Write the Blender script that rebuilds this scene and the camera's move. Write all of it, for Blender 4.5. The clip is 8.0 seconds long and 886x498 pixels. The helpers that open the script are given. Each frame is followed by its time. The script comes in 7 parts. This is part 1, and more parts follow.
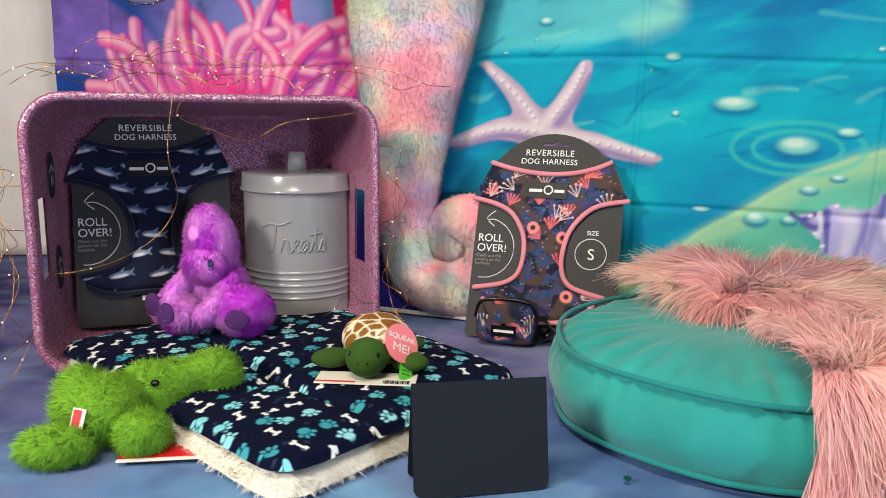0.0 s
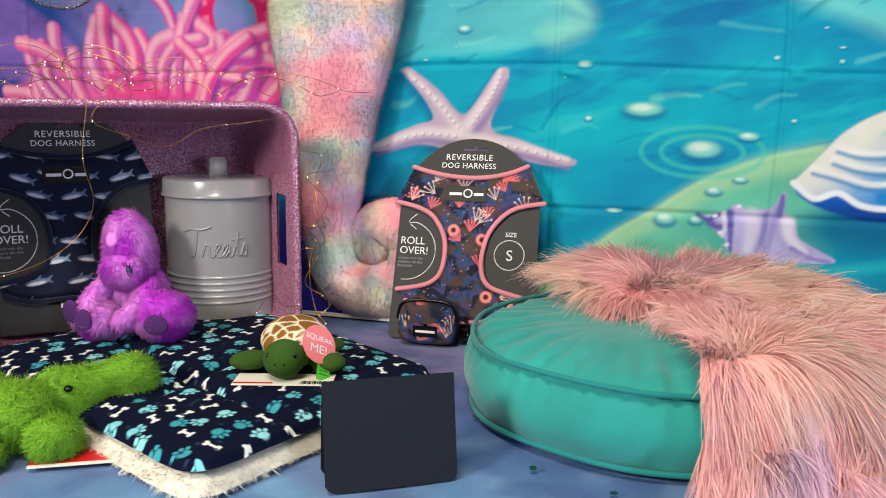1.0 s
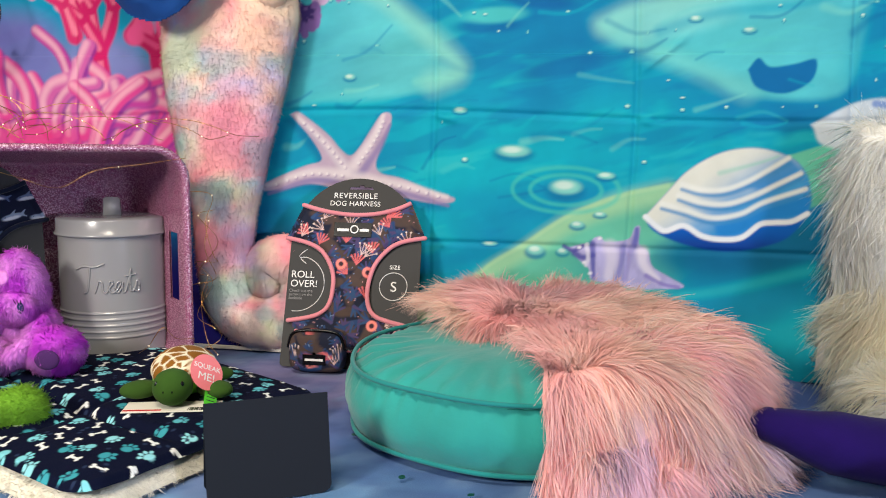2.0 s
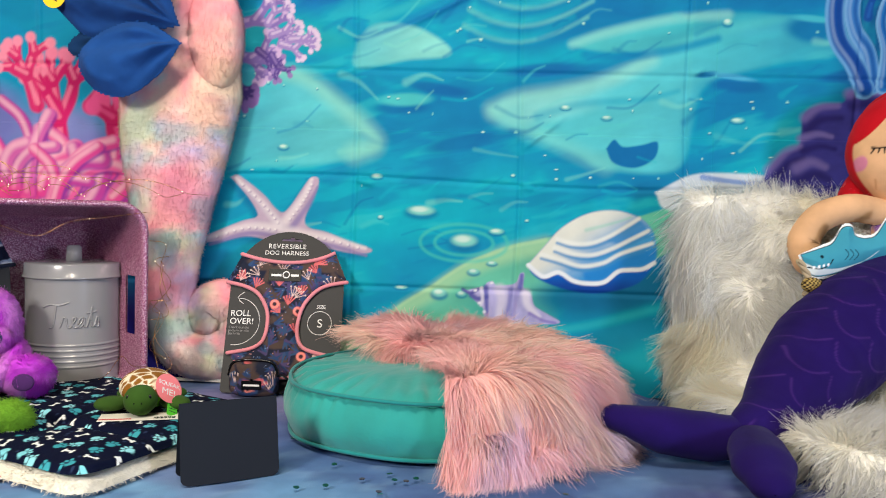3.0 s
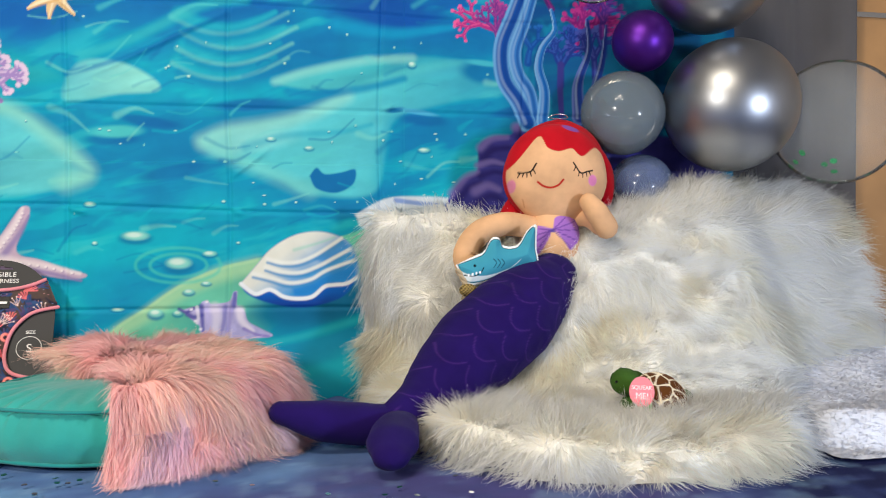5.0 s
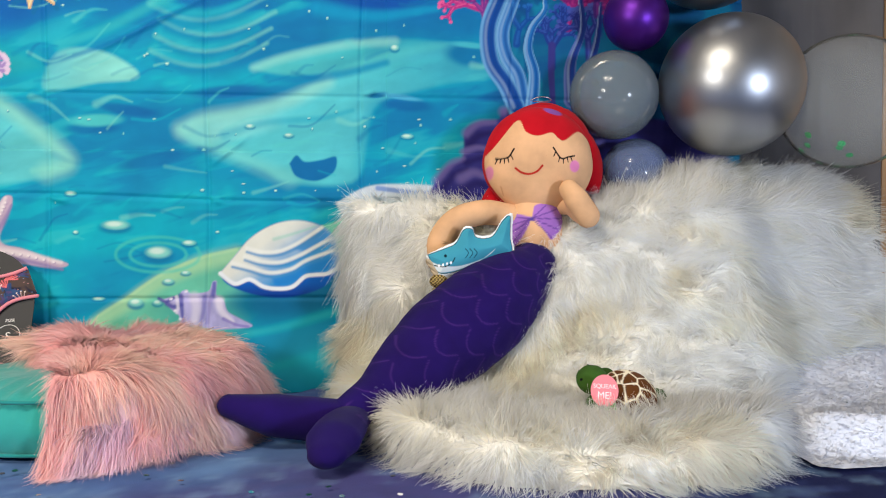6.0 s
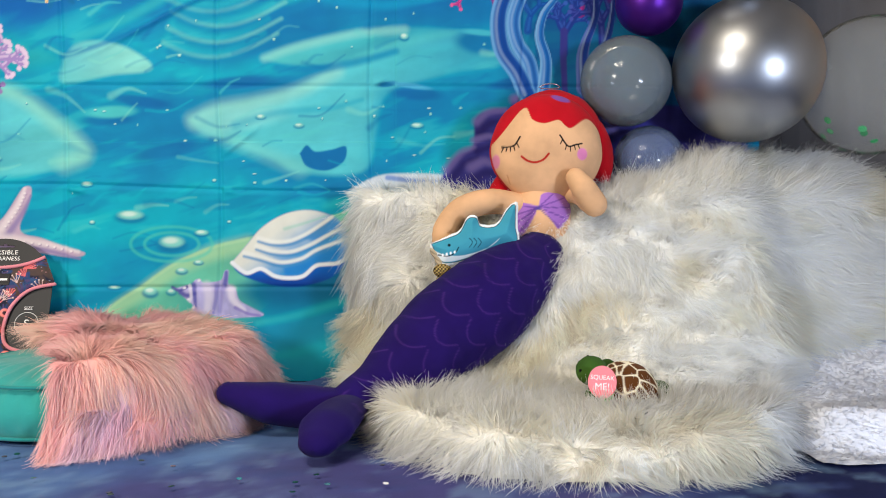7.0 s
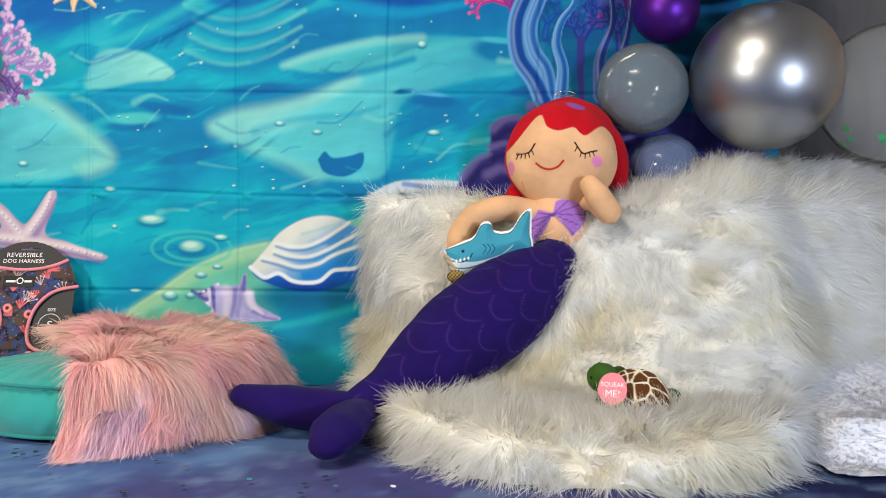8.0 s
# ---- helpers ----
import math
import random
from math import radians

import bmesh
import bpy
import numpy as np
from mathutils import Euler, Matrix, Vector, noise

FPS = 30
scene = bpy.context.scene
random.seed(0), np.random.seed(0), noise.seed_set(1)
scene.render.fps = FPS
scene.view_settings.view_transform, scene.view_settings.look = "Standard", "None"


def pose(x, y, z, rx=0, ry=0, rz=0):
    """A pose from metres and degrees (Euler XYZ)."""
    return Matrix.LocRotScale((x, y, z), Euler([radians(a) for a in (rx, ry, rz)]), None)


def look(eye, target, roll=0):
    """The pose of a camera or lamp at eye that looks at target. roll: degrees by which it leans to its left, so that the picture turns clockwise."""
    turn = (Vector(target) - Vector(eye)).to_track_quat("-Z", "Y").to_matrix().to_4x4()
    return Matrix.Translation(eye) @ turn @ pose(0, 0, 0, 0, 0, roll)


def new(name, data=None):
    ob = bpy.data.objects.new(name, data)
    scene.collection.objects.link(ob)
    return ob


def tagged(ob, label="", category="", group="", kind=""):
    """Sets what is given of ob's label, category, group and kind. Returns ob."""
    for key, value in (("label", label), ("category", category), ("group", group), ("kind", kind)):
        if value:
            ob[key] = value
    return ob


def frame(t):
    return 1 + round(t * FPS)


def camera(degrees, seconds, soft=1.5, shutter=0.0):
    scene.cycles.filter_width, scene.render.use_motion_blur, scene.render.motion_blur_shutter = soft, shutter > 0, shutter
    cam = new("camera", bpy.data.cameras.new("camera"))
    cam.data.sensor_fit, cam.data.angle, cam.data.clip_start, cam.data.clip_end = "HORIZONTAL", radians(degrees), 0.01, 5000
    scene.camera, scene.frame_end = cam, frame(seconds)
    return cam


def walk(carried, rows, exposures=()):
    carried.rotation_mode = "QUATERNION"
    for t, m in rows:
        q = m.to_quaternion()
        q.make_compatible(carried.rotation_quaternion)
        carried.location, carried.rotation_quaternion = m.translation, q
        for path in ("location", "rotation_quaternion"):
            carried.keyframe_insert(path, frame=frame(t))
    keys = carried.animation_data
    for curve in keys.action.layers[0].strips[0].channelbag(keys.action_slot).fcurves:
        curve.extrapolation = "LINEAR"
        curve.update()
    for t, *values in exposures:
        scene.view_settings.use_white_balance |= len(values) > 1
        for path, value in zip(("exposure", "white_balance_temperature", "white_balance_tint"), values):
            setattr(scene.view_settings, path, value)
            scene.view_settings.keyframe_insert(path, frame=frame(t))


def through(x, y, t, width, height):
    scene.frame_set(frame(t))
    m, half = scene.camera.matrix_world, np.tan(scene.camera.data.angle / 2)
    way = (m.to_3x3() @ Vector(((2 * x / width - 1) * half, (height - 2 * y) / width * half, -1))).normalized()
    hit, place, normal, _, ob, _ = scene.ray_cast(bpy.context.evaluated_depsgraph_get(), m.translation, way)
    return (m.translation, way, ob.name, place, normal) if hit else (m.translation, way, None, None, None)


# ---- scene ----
cam = camera(58.4, 8.0, soft=1.0, shutter=0.15)
PATH = [
    (0, (0.146, 0.021, 0.383), (-0.514, 1.874, 0.018), 0.8),
    (0.5, (0.161, 0.016, 0.381), (-0.449, 1.885, 0.016), 0.8),
    (1, (0.19, 0.006, 0.384), (-0.337, 1.904, 0.034), 0.8),
    (1.5, (0.22, -0.017, 0.392), (-0.203, 1.913, 0.083), 0.9),
    (1.7, (0.24, -0.032, 0.397), (-0.143, 1.909, 0.104), 0.8),
    (2.8, (0.285, -0.299, 0.391), (0.139, 1.691, 0.259), 1.5),
    (3, (0.28, -0.364, 0.392), (0.19, 1.631, 0.291), 1.6),
    (3.5, (0.293, -0.488, 0.391), (0.404, 1.508, 0.353), 1.5),
    (4, (0.326, -0.549, 0.372), (0.604, 1.432, 0.377), 0.5),
    (4.5, (0.409, -0.565, 0.38), (0.743, 1.406, 0.378), -0.2),
    (5, (0.562, -0.554, 0.383), (0.883, 1.42, 0.356), 0.1),
    (6.5, (0.817, -0.506, 0.383), (0.893, 1.492, 0.318), -0.1),
    (7, (0.851, -0.508, 0.379), (0.894, 1.49, 0.302), -0.0),
    (7.5, (0.87, -0.516, 0.378), (0.884, 1.482, 0.304), 0.2),
    (8, (0.875, -0.518, 0.376), (0.853, 1.481, 0.318), 0.4),
]
walk(cam, [(t, look(eye, target, roll)) for t, eye, target, roll in PATH])

# ---- light: three lamps of the room behind the camera, and the dim room round the booth ----
world = bpy.data.worlds.new("room_dusk")
world.use_nodes = True
world.node_tree.nodes["Background"].inputs[0].default_value = (0.8, 0.85, 1.0, 1)
world.node_tree.nodes["Background"].inputs[1].default_value = 0.5
scene.world = world


def area_lamp(name, eye, target, w, h, power, colour):
    data = bpy.data.lights.new(name, "AREA")
    data.shape, data.size, data.size_y, data.energy, data.color = "RECTANGLE", w, h, power, colour
    ob = new(name, data)
    ob.matrix_world = look(eye, target)
    return ob


area_lamp("ceiling_panel", (0.0, -0.5, 2.2), (0.3, 0.9, 0.2), 0.9, 0.5, 44, (1.0, 0.88, 0.70))
area_lamp("stand_lamp", (-0.9, -0.9, 1.05), (0.0, 1.2, 0.3), 0.36, 0.36, 38, (1.0, 0.94, 0.85))
area_lamp("daylight_panel", (2.2, -1.2, 0.5), (1.2, 1.0, 0.3), 0.3, 0.3, 39, (0.70, 0.80, 1.0))


# ---- helpers for building ----
def lin(h):
    c = [int(h[i:i + 2], 16) / 255 for i in (1, 3, 5)]
    return np.array([v / 12.92 if v <= 0.04045 else ((v + 0.055) / 1.055) ** 2.4 for v in c])


def smooth(a, b, x):
    t = np.clip((x - a) / (b - a), 0, 1)
    return t * t * (3 - 2 * t)


def vnoise(x, y, seed=0):
    """Value noise on arrays."""
    xi, yi = np.floor(x).astype(np.int64), np.floor(y).astype(np.int64)
    xf, yf = x - xi, y - yi
    xf, yf = xf * xf * (3 - 2 * xf), yf * yf * (3 - 2 * yf)

    def hsh(a, b):
        n = (a * 374761393 + b * 668265263 + seed * 1442695041) & 0x7FFFFFFF
        n = ((n ^ (n >> 13)) * 1274126177) & 0x7FFFFFFF
        return ((n ^ (n >> 16)) & 0xFFFF) / 65535.0
    return (hsh(xi, yi) * (1 - xf) + hsh(xi + 1, yi) * xf) * (1 - yf) + (hsh(xi, yi + 1) * (1 - xf) + hsh(xi + 1, yi + 1) * xf) * yf


def fbm(x, y, seed=0, octaves=4):
    s, a, tot = 0, 1.0, 0
    for o in range(octaves):
        s, tot = s + a * vnoise(x * 2 ** o, y * 2 ** o, seed + o), tot + a
        a *= 0.5
    return s / tot


class Paint:
    """A dyed or printed pattern over arrays X, Z of places on a cloth, in metres."""

    def __init__(self, X, Z, base):
        self.X, self.Z = X, Z
        self.C = np.empty(X.shape + (3,))
        self.C[:] = lin(base) if isinstance(base, str) else base

    def mix(self, mask, colour, box=None):
        c = lin(colour) if isinstance(colour, str) else colour
        if box is None:
            self.C += mask[..., None] * (c - self.C)
        else:
            self.C[box] += mask[..., None] * (c - self.C[box])

    def near(self, x0, x1, z0, z1):
        if self.X.ndim == 2:
            cols = np.nonzero((self.X.max(0) >= x0) & (self.X.min(0) <= x1))[0]
            rows = np.nonzero((self.Z.max(1) >= z0) & (self.Z.min(1) <= z1))[0]
            if len(cols) == 0 or len(rows) == 0:
                return None
            return (slice(rows[0], rows[-1] + 1), slice(cols[0], cols[-1] + 1))
        keep = np.nonzero((self.X >= x0) & (self.X <= x1) & (self.Z >= z0) & (self.Z <= z1))[0]
        return (keep,) if len(keep) else None

    def oval(self, cx, cz, rx, rz, colour, turn=0, soft=0.25, alpha=1.0):
        r = max(rx, rz) * (1 + soft)
        box = self.near(cx - r, cx + r, cz - r, cz + r)
        if box is None:
            return
        dx, dz = self.X[box] - cx, self.Z[box] - cz
        c, s = math.cos(radians(turn)), math.sin(radians(turn))
        d = np.hypot((c * dx + s * dz) / rx, (-s * dx + c * dz) / rz)
        self.mix(alpha * (1 - smooth(1 - soft, 1 + soft, d)), colour, box)

    def stroke(self, pts, w0, w1, colour, soft=0.3, alpha=1.0, bend=True):
        """A brush stroke along points, from width w0 to w1 (half widths)."""
        p = spline(pts, 6) if bend and len(pts) > 2 else np.array(pts, float)
        w = max(w0, w1) * (1 + soft) + 0.002
        box = self.near(p[:, 0].min() - w, p[:, 0].max() + w, p[:, 1].min() - w, p[:, 1].max() + w)
        if box is None:
            return
        x, z = self.X[box], self.Z[box]
        best = np.full(x.shape, 9.0)
        n = len(p) - 1
        for i in range(n):
            a, b = p[i], p[i + 1]
            ab = b - a
            t = np.clip(((x - a[0]) * ab[0] + (z - a[1]) * ab[1]) / max(ab @ ab, 1e-12), 0, 1)
            d = np.hypot(x - a[0] - t * ab[0], z - a[1] - t * ab[1])
            best = np.minimum(best, d / (w0 + (w1 - w0) * (i + t) / n))
        self.mix(alpha * (1 - smooth(1 - soft, 1 + soft, best)), colour, box)

    def shape(self, pts, colour, soft=0.006, alpha=1.0, bend=True):
        """A filled outline; soft in metres. colour may be a function of (x, z)."""
        p = spline(list(pts) + [pts[0]], 6)[:-1] if bend else np.array(pts, float)
        box = self.near(p[:, 0].min() - soft, p[:, 0].max() + soft, p[:, 1].min() - soft, p[:, 1].max() + soft)
        if box is None:
            return
        x, z = self.X[box], self.Z[box]
        d, inside = outline(x, z, p)
        d = np.where(inside, d, -d)
        self.mix((alpha(x, z) if callable(alpha) else alpha) * smooth(-soft, soft, d), colour(x, z) if callable(colour) else colour, box)


def outline(x, z, p):
    """Distance to a closed outline, and what lies inside it."""
    d, inside = np.full(x.shape, 9.0), np.zeros(x.shape, bool)
    for i in range(len(p)):
        a, b = p[i], p[(i + 1) % len(p)]
        ab = b - a
        t = np.clip(((x - a[0]) * ab[0] + (z - a[1]) * ab[1]) / max(ab @ ab, 1e-12), 0, 1)
        d = np.minimum(d, np.hypot(x - a[0] - t * ab[0], z - a[1] - t * ab[1]))
        if a[1] != b[1]:
            cross = ((a[1] > z) != (b[1] > z)) & (x < (b[0] - a[0]) * (z - a[1]) / (b[1] - a[1]) + a[0])
            inside ^= cross
    return d, inside


def spline(pts, n):
    """Catmull-Rom through points of any dimension."""
    p = np.array(pts, float)
    p = np.vstack([2 * p[0] - p[1], p, 2 * p[-1] - p[-2]])
    out = []
    for i in range(1, len(p) - 2):
        for t in np.arange(n) / n:
            out.append(0.5 * (2 * p[i] + (p[i + 1] - p[i - 1]) * t + (2 * p[i - 1] - 5 * p[i] + 4 * p[i + 1] - p[i + 2]) * t * t
                              + (3 * p[i] - p[i - 1] - 3 * p[i + 1] + p[i + 2]) * t ** 3))
    out.append(p[-2])
    return np.array(out)


def mesh_object(name, verts, faces, material, parent=None, label="", colours=None, flat=False):
    """One mesh object from arrays; colours: one dye colour per vertex."""
    me = bpy.data.meshes.new(name)
    verts = np.asarray(verts, np.float32)
    if isinstance(faces, np.ndarray):
        n, k = faces.shape
        me.vertices.add(len(verts))
        me.vertices.foreach_set("co", verts.ravel())
        me.loops.add(n * k)
        me.loops.foreach_set("vertex_index", faces.astype(np.int32).ravel())
        me.polygons.add(n)
        me.polygons.foreach_set("loop_start", np.arange(0, n * k, k, dtype=np.int32))
        me.update(calc_edges=True)
    else:
        me.from_pydata(verts.tolist(), [], faces)
        me.update()
    me.polygons.foreach_set("use_smooth", np.full(len(me.polygons), not flat))
    if colours is not None:
        att = me.color_attributes.new("dye", "FLOAT_COLOR", "POINT")
        rgba = np.ones((len(verts), 4), np.float32)
        rgba[:, :3] = np.clip(colours, 0, 1)
        att.data.foreach_set("color", rgba.ravel())
    me.materials.append(material)
    ob = new(name, me)
    if parent is not None:
        ob.parent = parent
    if label:
        ob["label"] = label
    return ob


def part(name, bm, material, parent, label="", flat=False):
    """Links a bmesh as one mesh object under a thing or a part."""
    me = bpy.data.meshes.new(name)
    bm.normal_update()
    bm.to_mesh(me)
    bm.free()
    me.polygons.foreach_set("use_smooth", np.full(len(me.polygons), not flat))
    me.materials.append(material)
    ob = new(name, me)
    if parent is not None:
        ob.parent = parent
    if label:
        ob["label"] = label
    return ob


def thing(name, m, label, category, group=""):
    """An Empty at the base of a thing, which parents its parts."""
    ob = new(name)
    ob.empty_display_size = 0.02
    ob.matrix_world = m
    return tagged(ob, label, category, group)


def grid_faces(rows, cols, wrap=False):
    i, j = np.meshgrid(np.arange(rows - 1), np.arange(cols if wrap else cols - 1), indexing="ij")
    k = (j + 1) % cols
    return np.stack([i * cols + j, i * cols + k, (i + 1) * cols + k, (i + 1) * cols + j], -1).reshape(-1, 4)


class Shape:
    """Collects soft forms (ovals, tubes, sheets) into one mesh with a dye colour per vertex."""

    def __init__(self):
        self.v, self.f, self.c, self.n = [], [], [], 0

    def add(self, v, f, c):
        v = np.asarray(v, float).reshape(-1, 3)
        c = lin(c) if isinstance(c, str) else np.asarray(c)
        self.v.append(v)
        self.f.append(np.asarray(f) + self.n)
        self.c.append(np.broadcast_to(c, v.shape) if c.ndim == 1 else c.reshape(-1, 3))
        self.n += len(v)
        return self

    def oval(self, centre, radii, colour, turn=(0, 0, 0), rings=24, cols=32, lump=0.0, seed=0, power=1.0):
        th = np.linspace(0.001, math.pi - 0.001, rings)[:, None]
        ph = np.linspace(0, 2 * math.pi, cols, endpoint=False)[None]
        d = np.stack([np.sin(th) * np.cos(ph), np.sin(th) * np.sin(ph), np.cos(th) + 0 * ph], -1)
        if power != 1.0:
            d = np.sign(d) * np.abs(d) ** power
        if lump:
            d = d * (1 + lump * (fbm(d[..., 0] * 2.3 + 7 + d[..., 2], d[..., 1] * 2.3 + d[..., 2] * 1.7 + 9, seed, 2) - 0.5))[..., None]
        rot = np.array(Euler([radians(a) for a in turn]).to_matrix())
        p = (d * np.array(radii)) @ rot.T + np.array(centre)
        c = colour(d, p) if callable(colour) else colour
        return self.add(p, grid_faces(rings, cols, True)[:, ::-1], c)

    def tube(self, pts, radii, colour, n=6, cols=20, flat=1.0, up=(0, 0, 1), lump=0.0, seed=0):
        """A tube with round ends through points; flat squeezes it across the direction up."""
        p = spline(pts, n) if len(pts) > 2 else np.linspace(pts[0], pts[1], n + 1)
        r = np.interp(np.linspace(0, 1, len(p)), np.linspace(0, 1, len(radii)), radii)
        d0, d1 = p[0] - p[1], p[-1] - p[-2]
        d0, d1 = d0 / np.linalg.norm(d0), d1 / np.linalg.norm(d1)
        caps = [(1.0, 0.03), (0.95, 0.3), (0.75, 0.66), (0.4, 0.92)]
        P = [p[0] + d0 * r[0] * a for a, _ in caps] + list(p) + [p[-1] + d1 * r[-1] * a for a, _ in caps[::-1]]
        R = [r[0] * b for _, b in caps] + list(r) + [r[-1] * b for _, b in caps[::-1]]
        P, R = np.array(P), np.array(R)
        T = np.gradient(P, axis=0)
        T /= np.linalg.norm(T, axis=1)[:, None] + 1e-12
        ref = np.array(up, float)
        B = np.cross(T, ref)
        bad = np.linalg.norm(B, axis=1) < 1e-3
        B[bad] = np.cross(T[bad], (0.3, 1, 0.2))
        B /= np.linalg.norm(B, axis=1)[:, None] + 1e-9
        N = np.cross(B, T)
        a = np.linspace(0, 2 * math.pi, cols, endpoint=False)
        ring = np.cos(a)[None, :, None] * B[:, None] + np.sin(a)[None, :, None] * N[:, None] * flat
        v = P[:, None] + R[:, None, None] * ring
        if lump:
            v = P[:, None] + R[:, None, None] * ring * (1 + lump * (fbm(v[..., 0] * 14 + v[..., 1] * 9, v[..., 2] * 14 + v[..., 1] * 5, seed, 3) - 0.5))[..., None]
        c = colour(v.reshape(-1, 3)) if callable(colour) else colour
        self.add(v, grid_faces(len(P), cols, True)[:, ::-1], c)
        return self

    def sheet(self, v, colour):
        rows, cols = v.shape[:2]
        return self.add(v, grid_faces(rows, cols), colour)

    def make(self, name, material, parent=None, label=""):
        return mesh_object(name, np.vstack(self.v), np.vstack(self.f), material, parent, label, np.vstack(self.c))

    def scatter(self, count, seed=0):
        """Random places on the surface with normals and dyes."""
        rng = np.random.default_rng(seed)
        v, f, c = np.vstack(self.v), np.vstack(self.f), np.vstack(self.c)
        a, b, d = v[f[:, 0]], v[f[:, 1]], v[f[:, 3]]
        nn = np.cross(b - a, d - a) + np.cross(v[f[:, 2]] - b, d - b) * 0.5
        area = np.linalg.norm(nn, axis=1)
        pick = rng.choice(len(f), count, p=area / area.sum())
        s, t = rng.random((2, count, 1))
        q = (a[pick] * (1 - s) + b[pick] * s) * (1 - t) + (d[pick] * (1 - s) + v[f[pick, 2]] * s) * t
        n = nn[pick] / (area[pick][:, None] + 1e-12)
        return q, n, c[f[pick, 0]]


def pile(name, P, N, D, length, width, C, material, parent, lay=0.6, droop=0.2, tip=1.25, seed=0, segs=4, clump=0.0, floor=0.0, label="", jit=0.25, root=0.88, wobble=0.4, grain=0.2, sink=0.5, tone=0.0, stray=0.17):
    """Fur: tapering hairs from places P with normals N, combed towards D. One joined mesh of kind stuff."""
    rng = np.random.default_rng(seed)
    n = len(P)
    D = D - (D * N).sum(1)[:, None] * N + rng.normal(0, jit, (n, 3))
    D /= np.linalg.norm(D, axis=1)[:, None] + 1e-9
    if clump:
        ju = np.stack([fbm(P[:, 0] / clump / 1.5 + 7 * a, (P[:, 1] + P[:, 2]) / clump / 1.5, seed + 31 * a, 2) for a in (1, 2, 3)], 1) - 0.5
        k = np.floor((P + 1.6 * clump * ju) / clump)
        tuft = (k + 0.5) * clump - P
        tuft -= (tuft * N).sum(1)[:, None] * N
        big = np.stack([fbm(P[:, 0] / clump / 4 + 5 * a, (P[:, 1] + P[:, 2]) / clump / 4, seed + 47 * a, 2) for a in (1, 2, 3)], 1) - 0.5
        D = D + wobble * (2.2 * big + 1.0 * ju)
    L = length * rng.uniform(0.55, 1.15, n)
    # hairs on level ground sink under their own weight
    flat = (lay + (0.93 - lay) * sink * smooth(0.7, 0.97, N[:, 2]))[:, None]
    way = N * (1 - flat) + D * flat
    way /= np.linalg.norm(way, axis=1)[:, None]
    # each hair shows its flat side to the open front of the booth
    side = np.cross(way, 0.5 * N + np.array([0.0, -1.0, 0.35]))
    bad = np.linalg.norm(side, axis=1) < 1e-3
    side[bad] = np.cross(way[bad], (0.31, 0.7, 0.2))
    side /= np.linalg.norm(side, axis=1)[:, None] + 1e-9
    side = side + rng.normal(0, 0.2, (n, 3))
    s = np.linspace(0, 1, segs + 1)
    pos = P[:, None] + L[:, None, None] * s[None, :, None] * way[:, None]
    pos[..., 2] -= droop * L[:, None] * s[None] ** 2
    pos += (rng.normal(0, stray, (n, 1, 3)) * L[:, None, None]) * (s ** 2)[None, :, None]
    if clump:
        pos += 0.9 * np.clip(tuft, -0.4 * L[:, None], 0.4 * L[:, None])[:, None] * (s ** 1.3)[None, :, None] * rng.uniform(0.3, 1.1, n)[:, None, None]
    pos[..., 2] = np.maximum(pos[..., 2], floor + 0.001)
    w = width * rng.uniform(0.6, 1.3, n)[:, None] * (1 - 0.85 * s[None] ** 1.5)
    v = np.stack([pos - side[:, None] * w[..., None] / 2, pos + side[:, None] * w[..., None] / 2], 2)
    base = np.arange(n)[:, None] * (2 * (segs + 1)) + 2 * np.arange(segs)[None]
    f = np.stack([base, base + 1, base + 3, base + 2], -1).reshape(-1, 4)
    # shade within the pile is put into the colour: roots darker, tips lighter
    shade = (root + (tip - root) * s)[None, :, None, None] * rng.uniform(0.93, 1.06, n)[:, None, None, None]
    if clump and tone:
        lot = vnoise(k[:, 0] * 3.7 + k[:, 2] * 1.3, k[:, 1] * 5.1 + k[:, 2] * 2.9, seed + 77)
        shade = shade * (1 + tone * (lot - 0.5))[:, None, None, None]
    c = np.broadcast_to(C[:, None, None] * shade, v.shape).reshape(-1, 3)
    ob = mesh_object(name, v.reshape(-1, 3), f, material, parent, label, c)
    if clump:
        N = N - 18 * grain * np.clip(tuft, -0.02, 0.02)
    soft = N + rng.normal(0, grain, (n, 3)) + 0.25 * D
    soft /= np.linalg.norm(soft, axis=1)[:, None]
    ob.data.normals_split_custom_set_from_vertices(np.repeat(soft, 2 * (segs + 1), axis=0))
    return tagged(ob, kind="stuff")


# ---- materials ----
def nodes_of(m):
    m.use_nodes = True
    return m.node_tree, m.node_tree.nodes["Principled BSDF"]


